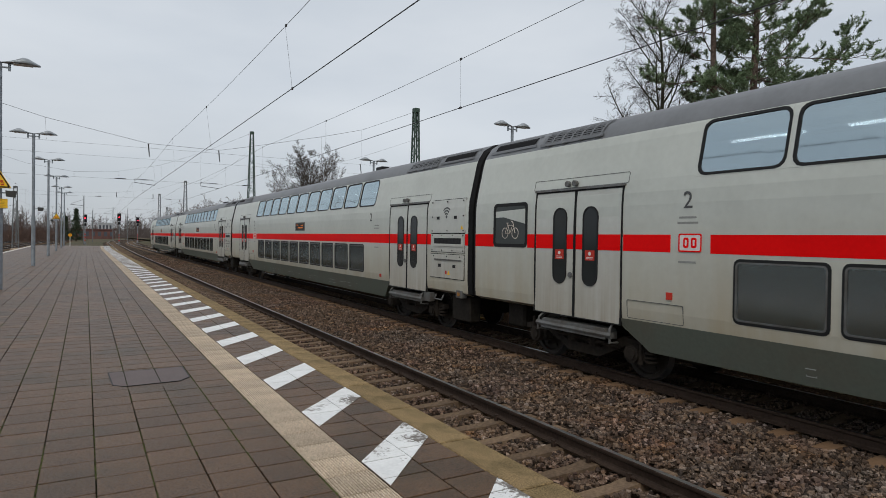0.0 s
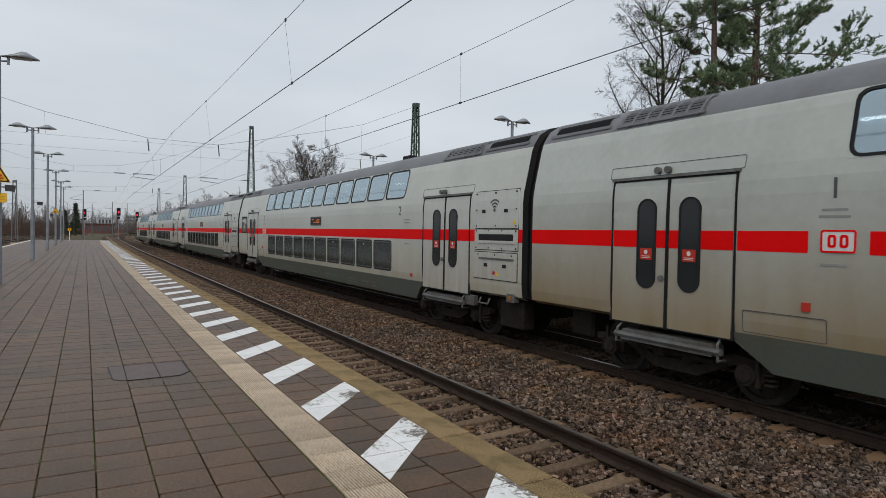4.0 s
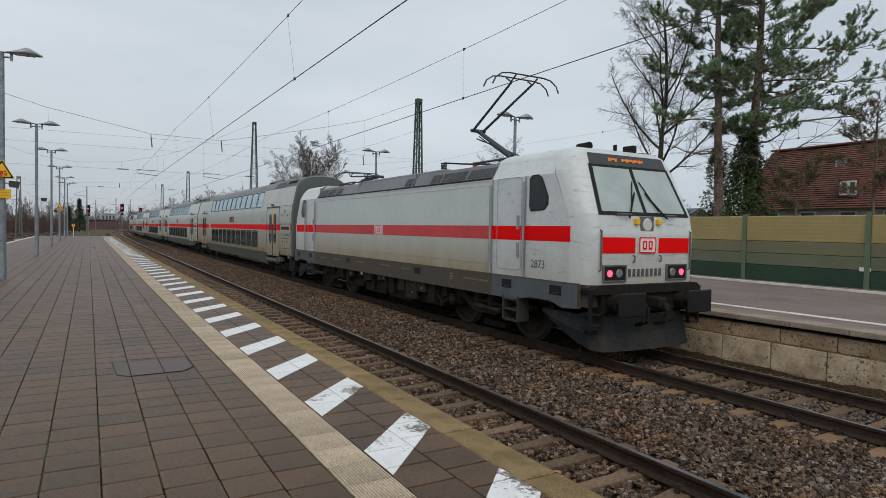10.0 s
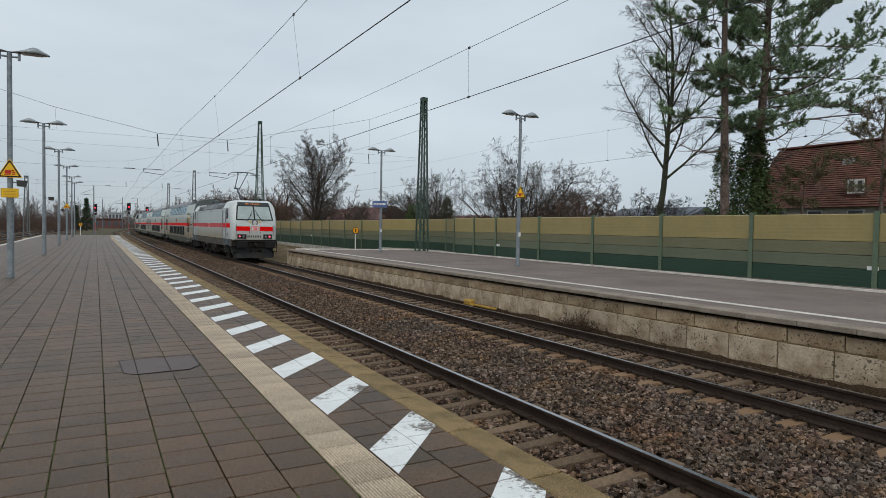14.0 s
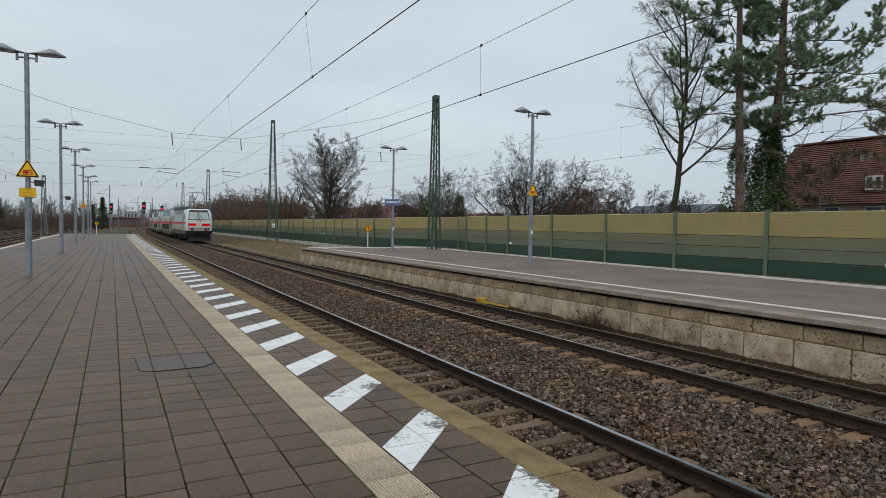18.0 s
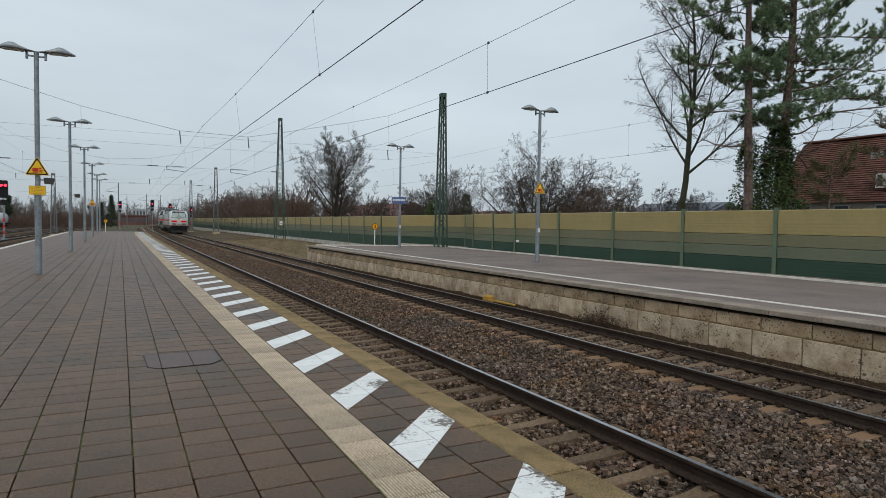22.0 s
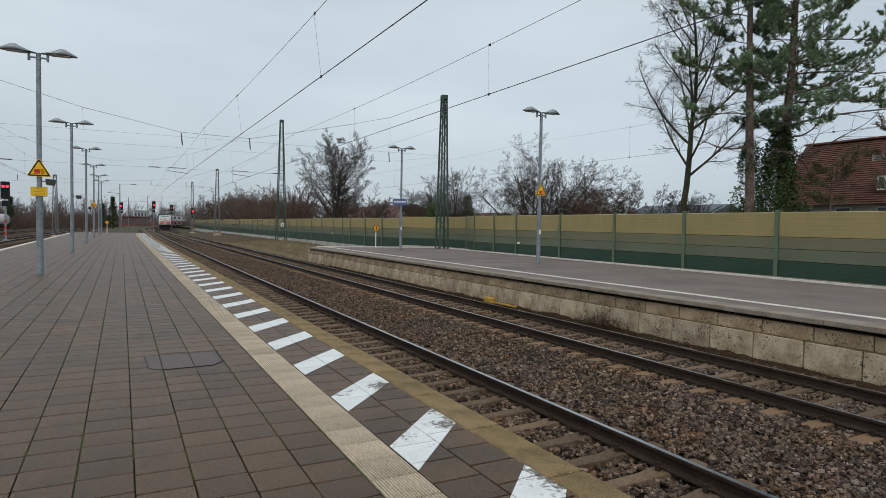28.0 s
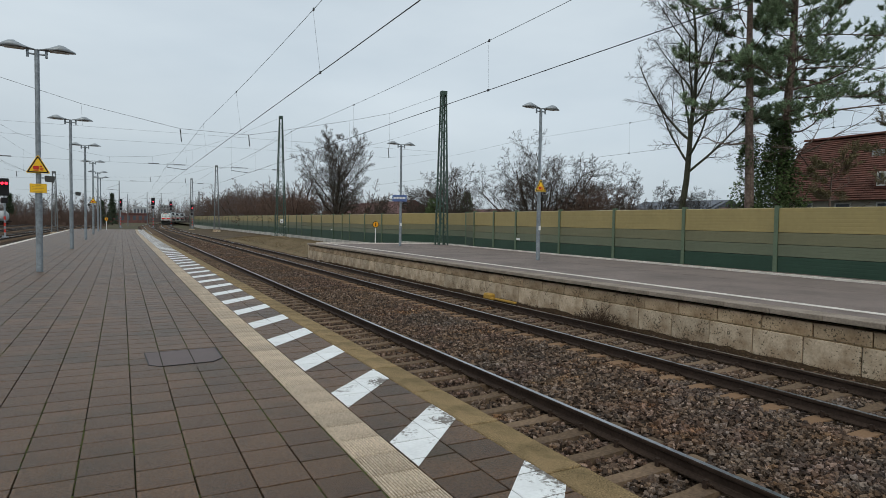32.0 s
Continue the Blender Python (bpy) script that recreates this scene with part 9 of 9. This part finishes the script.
# ---- trees and shrubs ----
def grow(gs, rng, p, d, length, r, level, spec):
    """One branch and, along it, its children; trunk and limbs go to gs[0], twigs to gs[1]."""
    segs = spec["segs"][level]
    pts, rad = [p.copy()], [r]
    for i in range(segs):
        jitter = Vector((rng.uniform(-1, 1), rng.uniform(-1, 1), rng.uniform(-1, 1))) * spec["wiggle"][level]
        d = (d + jitter + Vector((0, 0, spec["lift"][level]))).normalized()
        p = p + d * (length / segs)
        pts.append(p.copy())
        rad.append(r * (1 - (i + 1) / segs * (1 - spec["taper"])))
    if segs == 1:
        side = d.orthogonal().normalized() * min(r, spec["least"]) * 0.75
        turn = d.cross(side)
        gs[1].add([pts[0] + side, pts[0] - 0.5 * side + 0.87 * turn, pts[0] - 0.5 * side - 0.87 * turn, p], [(0, 1, 3), (1, 2, 3), (2, 0, 3)])
        return
    gs[0 if level < spec["wood"] else 1].tube(pts, rad, (9, 6, 4, 3, 3)[level], caps=False)
    if spec.get("ends") is not None and level >= spec["leafy"]:
        spec["ends"] += [(q.copy(), d.copy()) for q in pts[1:]]
    if level + 1 >= len(spec["segs"]):
        return
    n = spec["count"][level]
    for k in range(n):
        f = spec["from"][level] + (1 - spec["from"][level]) * (k + rng.random() * 0.8) / n
        j = min(segs - 1, int(f * segs))
        q = pts[j].lerp(pts[j + 1], f * segs - j)
        axis = (pts[j + 1] - pts[j]).normalized()
        az = 2.4 * k + rng.uniform(-0.6, 0.6)
        side = axis.orthogonal().normalized()
        side = (Matrix.Rotation(az, 3, axis) @ side).normalized()
        tilt = spec["angle"][level]
        a = radians((tilt(f) if callable(tilt) else tilt) + rng.uniform(-12, 12))
        nd = (axis * math.cos(a) + side * math.sin(a)).normalized()
        shape = spec["shape"](f) if level == 0 else 1 - 0.55 * f
        grow(gs, rng, q, nd, length * spec["ratio"][level] * shape * rng.uniform(0.75, 1.15), max(spec["least"], rad[j] * spec["thin"][level] * rng.uniform(0.8, 1.1)), level + 1, spec)


def bare_tree(name, seed, height, r, label, category, spec, bark, twig, lean=(0, 0), stems=1, m=None, spread=0.9):
    rng = random.Random(seed)
    gs = (Geo(), Geo())
    for s in range(stems):
        d = Vector((lean[0], lean[1], 1)).normalized()
        ln = height * 0.75
        if stems > 1:
            a = 2.4 * s + rng.uniform(-0.3, 0.3)
            out = spread * ((s + 0.5) / stems) ** 0.6
            d = Vector((out * math.cos(a), out * math.sin(a), 1)).normalized()
            ln = height * rng.uniform(0.72, 0.86) * (1 - 0.12 * out)
        o = 0.25 * (stems > 1)
        grow(gs, rng, Vector((o * rng.uniform(-1, 1), o * rng.uniform(-1, 1), -0.15)), d, ln, r, 0, spec)
    t = thing(name, label, category, m)
    part("trunk", gs[0], bark, t, "bare trunk and limbs")
    part("crown", gs[1], twig, t, "fine leafless twigs")
    return t


OAK = dict(segs=(7, 8, 5, 3, 1), wiggle=(0.05, 0.11, 0.16, 0.16, 0.12), lift=(0.05, 0.085, 0.03, 0.02, 0.0), taper=0.2, count=(22, 15, 11, 10), angle=(lambda f: 68 - 27 * f, 42, 42, 38),
           ratio=(0.86, 0.42, 0.5, 0.85), thin=(0.46, 0.42, 0.5, 0.6), least=0.012, wood=2, shape=lambda f: 1.0 - 0.32 * f)
OAK["from"] = (0.2, 0.16, 0.12, 0.1)
SHRUB = dict(segs=(8, 6, 4, 2, 1), wiggle=(0.1, 0.14, 0.17, 0.15, 0.1), lift=(0.015, 0.03, 0.02, 0.0, 0.0), taper=0.25, count=(11, 9, 6, 6), angle=(44, 46, 46, 40), ratio=(0.52, 0.5, 0.52, 1.1),
             thin=(0.5, 0.5, 0.55, 0.75), least=0.008, wood=1, shape=lambda f: 1.1 - 0.5 * f)
SHRUB["from"] = (0.25, 0.15, 0.15, 0.15)
SLIM = dict(segs=(9, 9, 6, 3, 1), wiggle=(0.07, 0.1, 0.15, 0.16, 0.12), lift=(0.03, 0.045, 0.0, -0.01, -0.02), taper=0.22, count=(19, 12, 9, 9), angle=(lambda f: 60 - 30 * f, 38, 44, 38), ratio=(0.47, 0.44, 0.46, 0.8),
            thin=(0.52, 0.45, 0.5, 0.7), least=0.0068, wood=2, shape=lambda f: 1.08 - 0.62 * f)
SLIM["from"] = (0.34, 0.2, 0.12, 0.12)

oak = bare_tree("bare_tree", 7, 12.1, 0.36, "large bare deciduous tree with a wide rounded crown", "tree", OAK, BARK, TWIG, m=pose(24.4, 77.0, -0.6, 0, 0, 60))
nest = Geo()
rng = random.Random(2)
for k in range(90):
    a, b = rng.uniform(0, 6.28), rng.uniform(-0.3, 0.3)
    c = Vector((0.35 * math.cos(a), 0.35 * math.sin(a), b))
    nest.tube([c, c + Vector((rng.uniform(-0.5, 0.5), rng.uniform(-0.5, 0.5), rng.uniform(-0.2, 0.2)))], 0.02, 3)
ob = part("bird_nest", nest, TWIG, None)
ob.matrix_basis = pose(24.95, 76.4, 12.2)
tagged(ob, "round twig nest high in the bare tree", "nest")

slim = bare_tree("bare_tree", 11, 18.6, 0.21, "tall slender bare tree with mossy bark leaning slightly", "tree", SLIM, BARK_GREEN, TWIG_MID, lean=(0.04, 0.05), m=pose(26.85, 23.95, -0.5, 0, 0, 270))
shrub_a = bare_tree("bare_shrub", 21, 9.2, 0.11, "broad many-stemmed bare shrub behind the barrier", "shrub", SHRUB, BARK, TWIG_MID, stems=11, m=pose(27.0, 36.5, -0.5), spread=1.15)
tagged(shrub_a, group="bare shrubs")
shrub_b = bare_tree("bare_shrub", 22, 5.9, 0.085, "reddish-brown bare shrub behind the barrier", "shrub", SHRUB, BARK, TWIG_RED, stems=13, m=pose(29.0, 33.0, -0.5))
tagged(shrub_b, group="bare shrubs")
shrub_d = bare_tree("bare_shrub", 28, 5.6, 0.05, "thin open bare shrub beside the slender tree", "shrub", SHRUB, BARK, TWIG_MID, stems=3, m=pose(27.5, 26.4, -0.5), spread=0.7)
tagged(shrub_d, group="bare shrubs")
shrub_c = bare_tree("bare_shrub", 23, 7.4, 0.09, "grey-brown bare shrub with an open crown", "shrub", SHRUB, BARK, TWIG_MID, stems=5, m=pose(25.5, 47.5, -0.5), spread=0.6)
tagged(shrub_c, group="bare shrubs")
FAR_SHRUB = dict(segs=(4, 3, 2, 1), wiggle=(0.14, 0.2, 0.25, 0.3), lift=(0.02, 0.04, 0.03, 0.0), taper=0.35, count=(7, 7, 6), angle=(46, 46, 44), ratio=(0.6, 0.5, 0.5),
                 thin=(0.5, 0.55, 0.6), least=0.03, wood=1, shape=lambda f: 1.15 - 0.55 * f)
FAR_SHRUB["from"] = (0.2, 0.15, 0.15)
thick_red = bare_tree("bare_shrub", 25, 8.0, 0.09, "tangled reddish-brown bare thicket beyond the barrier", "shrub", FAR_SHRUB, BARK, TWIG_RED, stems=9, m=pose(26.5, 86, -0.5))
# Grey thickets and far trees take the twig colour paled for haze.
thick_grey = bare_tree("bare_shrub", 26, 8.4, 0.1, "tangled grey-brown bare thicket beyond the barrier", "shrub", FAR_SHRUB, BARK, HAZY_TWIG, stems=8, m=pose(28, 135, -0.5))
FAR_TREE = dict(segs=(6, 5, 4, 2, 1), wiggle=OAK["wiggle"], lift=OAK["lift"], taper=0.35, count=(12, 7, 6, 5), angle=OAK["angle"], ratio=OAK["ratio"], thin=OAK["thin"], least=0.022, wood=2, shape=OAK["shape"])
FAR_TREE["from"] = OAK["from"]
far_tree = bare_tree("bare_tree", 27, 12.0, 0.28, "bare tree in the far row beyond the barrier", "tree", FAR_TREE, BARK, HAZY_TWIG, m=pose(34, 128, -0.5))
for o in (thick_red, thick_grey):
    tagged(o, group="bare shrubs")
rng = random.Random(9)


def plant(src, x, y, s, label=""):
    o = copy_thing(src, pose(x, y, -0.55, 0, 0, rng.uniform(0, 360)))
    o.scale = (s, s, s * rng.uniform(0.9, 1.1))
    if label:
        tagged(o, label)
    return o


for src, x, y, s in ((shrub_c, 26.5, 57.5, 0.85), (shrub_c, 26, 52.5, 0.7), (shrub_c, 24.5, 43.5, 0.7), (shrub_b, 33, 41, 0.8), (shrub_b, 45.5, 46.5, 0.85),
                     (shrub_c, 27, 67, 0.75), (shrub_c, 34, 27.5, 0.5), (shrub_c, 30, 25.2, 0.65), (shrub_c, 31, 20.5, 0.45)):
    plant(src, x, y, s)
red_label = "tangled reddish-brown bare thicket beyond the barrier"
for k in range(26):
    y = 84 + k * 5.2 + rng.uniform(-2, 2)
    x = barrier_line(y) + rng.uniform(3, 13)
    if k < 9:
        plant(thick_red, x, y, rng.uniform(0.85, 1.15), red_label)
    else:
        plant((thick_grey, thick_grey, thick_red)[k % 3], x, y, rng.uniform(1.0, 1.4))
for k in range(8):
    plant(far_tree, barrier_line(130 + 22 * k) + rng.uniform(8, 18), 125 + 22 * k, rng.uniform(0.75, 1.05))


# Pines: bare lower trunk, crooked limbs in open layers, needles in brush-like tufts at the shoot ends.
def needle_spray(g, rng, p, d, size, n):
    d = d.normalized()
    u = d.orthogonal().normalized()
    w = d.cross(u)
    for k in range(n):
        a, o = rng.uniform(0, 6.283), rng.uniform(0.3, 1.45)
        t = (d * math.cos(o) + (u * math.cos(a) + w * math.sin(a)) * math.sin(o)).normalized()
        s = t.cross(Vector((rng.uniform(-1, 1), rng.uniform(-1, 1), rng.uniform(-1, 1)))).normalized() * size * 0.075
        b = p - d * size * 1.5 * rng.random() ** 1.2
        e = b + t * size * rng.uniform(0.6, 1.0)
        g.add([b - s, b + s, e], [(0, 1, 2)])


def crooked(p, d, length, segs, wild, rise, rng):
    pts = [p.copy()]
    for k in range(segs):
        d = (d + Vector((rng.uniform(-1, 1), rng.uniform(-1, 1), rng.uniform(-1, 1))) * wild + Vector((0, 0, rise * (k + 1) / segs))).normalized()
        p = p + d * length / segs
        pts.append(p.copy())
    return pts, d


def pine(seed, height, r, label, m, lean, spread, low, side, limbs, needles, bare=0.12, tuft_size=32):
    """side: how far the crown leans over towards smaller y; bare: the share of the crown, from below, whose limbs are dead."""
    rng = random.Random(seed)
    wood, leaf, tips = Geo(), Geo(), []
    n = 14
    pts, rad, p, d = [Vector((0, 0, -0.2))], [r], Vector((0, 0, -0.2)), Vector((lean[0], lean[1], 1)).normalized()
    for i in range(n):
        d = (d + Vector((rng.uniform(-1, 1), rng.uniform(-1, 1), 0)) * 0.025 + Vector((-lean[0] * 0.06, -lean[1] * 0.06, 0.03))).normalized()
        p = p + d * height / n
        pts.append(p.copy()), rad.append(r * (1 - 0.72 * (i + 1) / n))
    wood.tube(pts, rad, 10, caps=False)
    for k in range(limbs):
        f = low + (0.985 - low) * (max(0.0, k + rng.uniform(-0.4, 0.4)) / limbs) ** 0.9
        f = min(0.985, max(low, f))
        j = min(n - 1, int(f * n))
        q = pts[j].lerp(pts[j + 1], f * n - j)
        a = k * 2.4 + rng.uniform(-0.6, 0.6)
        h = (f - low) / (1 - low)
        reach = spread * (0.8 + 0.62 * h - 1.0 * h * h) * rng.uniform(0.6, 1.2)
        reach *= max(0.18, 1 + side * (0.56 * math.cos(a) - 0.83 * math.sin(a)))
        lr = max(0.018, rad[j] * rng.uniform(0.16, 0.3))
        limb, ld = crooked(q, Vector((math.cos(a), math.sin(a), -0.12 + 0.7 * h)), reach, 7, 0.22, 0.12, rng)
        wood.tube(limb, [lr * (1 - 0.82 * t / 7) for t in range(8)], 5, caps=False)
        dead = h < bare or (h < bare * 2.2 and rng.random() < 0.5)
        for t in range(1, 8):
            for b in range(2 if dead else 3 + int(reach * 0.7)):
                if not dead and ((t < 4 and reach > 1.2 and rng.random() < 0.72) or rng.random() < 0.12):
                    continue
                out = (limb[t] - limb[t - 1]).normalized()
                sw = out.cross(Vector((0, 0, 1))) * rng.choice((-1, 1)) * rng.uniform(0.4, 1.1)
                bl = reach * rng.uniform(0.12, 0.3) + 0.15
                base = limb[t - 1].lerp(limb[t], rng.random())
                br, bd = crooked(base, out * 0.7 + sw + Vector((0, 0, rng.uniform(-0.15, 0.3))), bl, 3, 0.22, 0.1, rng)
                wood.tube(br, [0.013, 0.01, 0.008, 0.005], 3, caps=False)
                if dead:
                    continue
                for c in range(6):
                    st = br[2] if c else br[3]
                    sh, sd = crooked(st.lerp(br[3], rng.random()), bd * 0.8 + Vector((rng.uniform(-1, 1), rng.uniform(-1, 1), rng.uniform(-0.1, 0.9))) * 0.9, rng.uniform(0.16, 0.34), 2, 0.15, 0.2, rng)
                    wood.tube(sh, [0.007, 0.006, 0.004], 3, caps=False)
                    tips.append((sh[2], sd))
    for q, d in tips:
        needle_spray(leaf, rng, q, d, 0.18, tuft_size)
    t = thing("pine_tree", label, "tree", m, group="pines behind the barrier")
    part("trunk", wood, BARK_PINE, t, "red-brown scaly trunk with crooked limbs")
    part("crown", leaf, needles, t, "dark green tufts of needles")
    return t


pine(31, 18.0, 0.25, "tall pine with a bare reddish trunk and open crown", pose(27.5, 20.0, -0.5), (-0.01, 0.0), 2.5, 0.32, -0.35, 26, NEEDLE, 0.1)
pine(32, 18.5, 0.29, "tall pine with a leaning trunk and wide crown", pose(28.85, 19.75, -0.5), (0.08, -0.1), 4.25, 0.28, 0.55, 70, NEEDLE, 0.1)
pine(33, 8.2, 0.12, "small thin pine with browning needles beside the house", pose(31.65, 14.95, -0.5), (0.0, 0.0), 2.3, 0.42, 0.0, 16, NEEDLE_BROWN, 0.05, 9)
pine(34, 5.6, 0.08, "thin stunted pine with sparse dull needles before the house", pose(30.4, 17.9, -0.5), (0.0, 0.0), 1.7, 0.45, 0.3, 11, NEEDLE_BROWN, 0.25, 9)


def ivy(x, y, r, z1, n, seed, label, lean=(0, 0), cut=0.0):
    """Leaves round a trunk; below the height cut its near face has been stripped."""
    rng = random.Random(seed)
    g = Geo()
    for k in range(n):
        z = z1 * rng.random() ** 1.5
        a = rng.uniform(0, 6.283)
        lump = noise.noise((1.6 * math.cos(a) + seed, 1.6 * math.sin(a), z * 0.8)) + 0.6 * noise.noise((4 * math.cos(a), 4 * math.sin(a) + seed, z * 2.1))
        if z < cut and math.cos(a - 3.9) > -0.1:
            continue
        if lump < -0.3 - 0.5 * (1 - z / z1):
            continue
        rr = (0.2 + r * (1.05 - z / z1)) * (0.35 + 0.65 * rng.random() ** 0.5) * (1 + 0.75 * lump) + 0.25 * rng.random() ** 4
        c = Vector((rr * math.cos(a) + lean[0] * z, rr * math.sin(a) + lean[1] * z, z))
        u = Vector((rng.uniform(-1, 1), rng.uniform(-1, 1), rng.uniform(-1, 1))).normalized() * rng.uniform(0.04, 0.075)
        w = u.orthogonal().normalized() * 0.05
        g.add([c - u, c + w * 0.9, c + u * 1.2, c - w * 0.9], [(0, 1, 2, 3)])
    t = thing("ivy", label, "ivy", pose(x, y, -0.5))
    part("leaves", g, IVY, t, "dark green ivy leaves")


ivy(27.4, 20.1, 0.8, 6.4, 9500, 41, "dark green ivy climbing a pine, cut away at its foot", cut=4.9)
ivy(28.75, 19.75, 1.5, 7.3, 30000, 42, "dense dark ivy wrapped round a leaning pine", (0.035, -0.04))
ivy(23.1, 46.0, 1.1, 4.0, 5200, 44, "low evergreen bush behind the barrier")
ivy(26.3, 46.0, 0.95, 4.6, 5200, 45, "small dark evergreen shrub behind the barrier")


# Far woods on the skyline, too many stems to count; their pale colour includes haze.
def far_woods(name, x0, x1, y0, y1, count, h0, h1, label, seed, mat, scrub=3.0):
    """Slender bare trees with fine crowns over a tangle of low brush."""
    rng = random.Random(seed)
    g = Geo()

    def sliver(p, d, w):
        u = d.orthogonal().normalized() * w
        g.add([p - u, p + u, p + d], [(0, 1, 2)])
    for k in range(count):
        x, y = rng.uniform(x0, x1), rng.uniform(y0, y1)
        h = rng.uniform(h0, h1)
        top = Vector((x + rng.uniform(-1, 1), y, h))
        g.tube([(x, y, -1.1), Vector((x, y, 0)).lerp(top, 0.6), top], [0.11, 0.07, 0.02], 3, caps=False)
        for b in range(26):
            f = rng.uniform(0.22, 0.97)
            q = Vector((x, y, -1.1)).lerp(top, f)
            a = rng.uniform(0, 6.28)
            ln = h * rng.uniform(0.1, 0.27) * (1.2 - f)
            d = Vector((ln * math.cos(a), ln * math.sin(a), ln * rng.uniform(0.5, 1.4)))
            sliver(q, d, 0.05)
            for c in range(6):
                sliver(q + d * rng.uniform(0.3, 1.0), (d * 0.45 + Vector((rng.uniform(-1, 1), rng.uniform(-1, 1), rng.uniform(-0.2, 1))) * ln * 0.4), 0.035)
    for k in range(count * 110):
        x, y = rng.uniform(x0, x1), rng.uniform(y0, y1)
        z = -1.1 + (scrub + 1.0) * (0.65 + 0.5 * noise.noise((x * 0.12, y * 0.05, seed))) * rng.random() ** 1.4
        sliver(Vector((x, y, z)), Vector((rng.uniform(-0.7, 0.7), rng.uniform(-0.4, 0.4), rng.uniform(0.3, 1.3))), 0.11)
    return tagged(part(name, g, mat, None), label, "woods", kind="stuff")


far_woods("far_woods", -95, -5, 215, 330, 170, 5.0, 10.5, "grey-brown bare woods beyond the sidings", 51, HAZY_TWIG, 4.0)
far_woods("far_woods", -70, 40, 360, 480, 200, 7.0, 14.0, "distant bare woods on the skyline", 52, HAZY_TWIG, 7.0)
far_woods("far_thicket", 24, 70, 230, 420, 130, 7, 13.0, "dense brown bare woods beside the far bend", 53, HAZY_TWIG, 6.0)
far_woods("far_thicket", -60, -8, 196, 225, 80, 2.0, 4.5, "low reddish scrub along the sidings", 54, TWIG_RED, 2.6)


def conifer(x, y, h, seed, label):
    rng = random.Random(seed)
    g, w = Geo(), Geo()
    w.tube([(0, 0, -0.3), (0, 0, h)], [0.25, 0.03], 6)
    for k in range(int(h * 60)):
        z = h * (0.06 + 0.94 * rng.random())
        a = rng.uniform(0, 6.28)
        ln = 0.33 * (h - z) * rng.uniform(0.6, 1.1) + 0.3
        p = Vector((0, 0, z)) + Vector((math.cos(a), math.sin(a), -0.15)) * ln * rng.uniform(0.35, 1)
        needle_spray(g, rng, p, Vector((math.cos(a), math.sin(a), 0.1)), 0.7, 9)
    t = thing("conifer", label, "tree", pose(x, y, -1.0))
    part("trunk", w, BARK, t)
    part("crown", g, NEEDLE_DARK, t, "dark green needles")


conifer(-2.5, 228, 10.2, 61, "dark conical conifer beyond the platform end")
conifer(-5.6, 236, 8.0, 62, "dark conifer beyond the platform end")
conifer(-27, 205, 8.5, 63, "dark conifer among the bare woods")

# Weeds at the foot of the block wall, moss in joints, tufts on the mound.
def tuft(name, x0, x1, y0, y1, z, n, h, mat, label, seed, lean=0.4):
    rng = random.Random(seed)
    g = Geo()
    for k in range(n):
        x, y = rng.uniform(x0, x1), rng.uniform(y0, y1)
        hh = h * rng.uniform(0.4, 1.1)
        dx, dy = rng.uniform(-lean, lean) * hh, rng.uniform(-lean, lean) * hh
        zz = z(x, y) if callable(z) else z
        wd = 0.008 if h < 0.5 else 0.012
        g.add([(x - wd, y, zz), (x + wd, y + wd, zz), (x + dx * 0.6, y + dy * 0.6, zz + hh * 0.7), (x + dx, y + dy, zz + hh)], [(0, 1, 2), (0, 2, 3)])
    return tagged(part(name, g, mat, None), label, "weeds", kind="stuff")


WEED = material("dry_weed", (0.066, 0.042, 0.027), 0.95, grain=0.3, stain=0.2, island=0.4)
DEAD = dict(segs=(5, 4, 2, 1), wiggle=(0.14, 0.2, 0.25, 0.25), lift=(0.0, 0.02, 0.0, 0.0), taper=0.3, count=(6, 5, 4), angle=(46, 48, 44), ratio=(0.55, 0.5, 0.6), thin=(0.6, 0.6, 0.7), least=0.004, wood=1,
            shape=lambda f: 1.1 - 0.5 * f)
DEAD["from"] = (0.2, 0.15, 0.15)
for k, (y, h) in enumerate(((11.55, 0.62), (11.9, 0.78), (12.35, 0.5))):
    bush = bare_tree("dead_weed_bush", 71 + k, h, 0.009, "tangled dead brown weed at the foot of the wall", "weeds", DEAD, WEED, WEED, stems=12, m=pose(10.74, y, -0.95), spread=1.3)
    tagged(bush, group="dead weeds by the wall")
tuft("wall_weeds", 10.66, 10.92, 4, 34, -0.96, 6500, 0.12, WEED, "low dry weeds along the foot of the wall", 72, 0.8)
tuft("mound_grass", 11.4, 16.5, 37.5, 78, lambda x, y: -0.95 + 0.7 * math.sin(math.pi * min(1, (x - 11) / 6.5 * 1.05)) * math.sin(math.pi * (y - 36) / 44) ** 0.6, 9000, 0.22, DRYGRASS, "dry straw-coloured grass on the mound", 73, 0.6)


def motions():
    """All that moves: the locomotive, its coaches, and their wheels."""
    times = [0.5 * k for k in range(65)]
    walk(loco, [(t, car_pose(run(t) + NOSE_AT, LOCO_L, 4.23, LOCO_L - 4.23)) for t in times])
    start = NOSE_AT + LOCO_L
    for i, c in enumerate(COACHES):
        walk(c, [(t, car_pose(run(t) + start + COACH_L * i, COACH_L, *BOGIES)) for t in times])
    for ob, r, (x, y, z) in WHEELS:
        walk(ob, [(t, pose(x, y, z, -math.degrees((run(t) - run(0)) / r))) for t in [0.0533 * k for k in range(600)] + [32.0]])


motions()
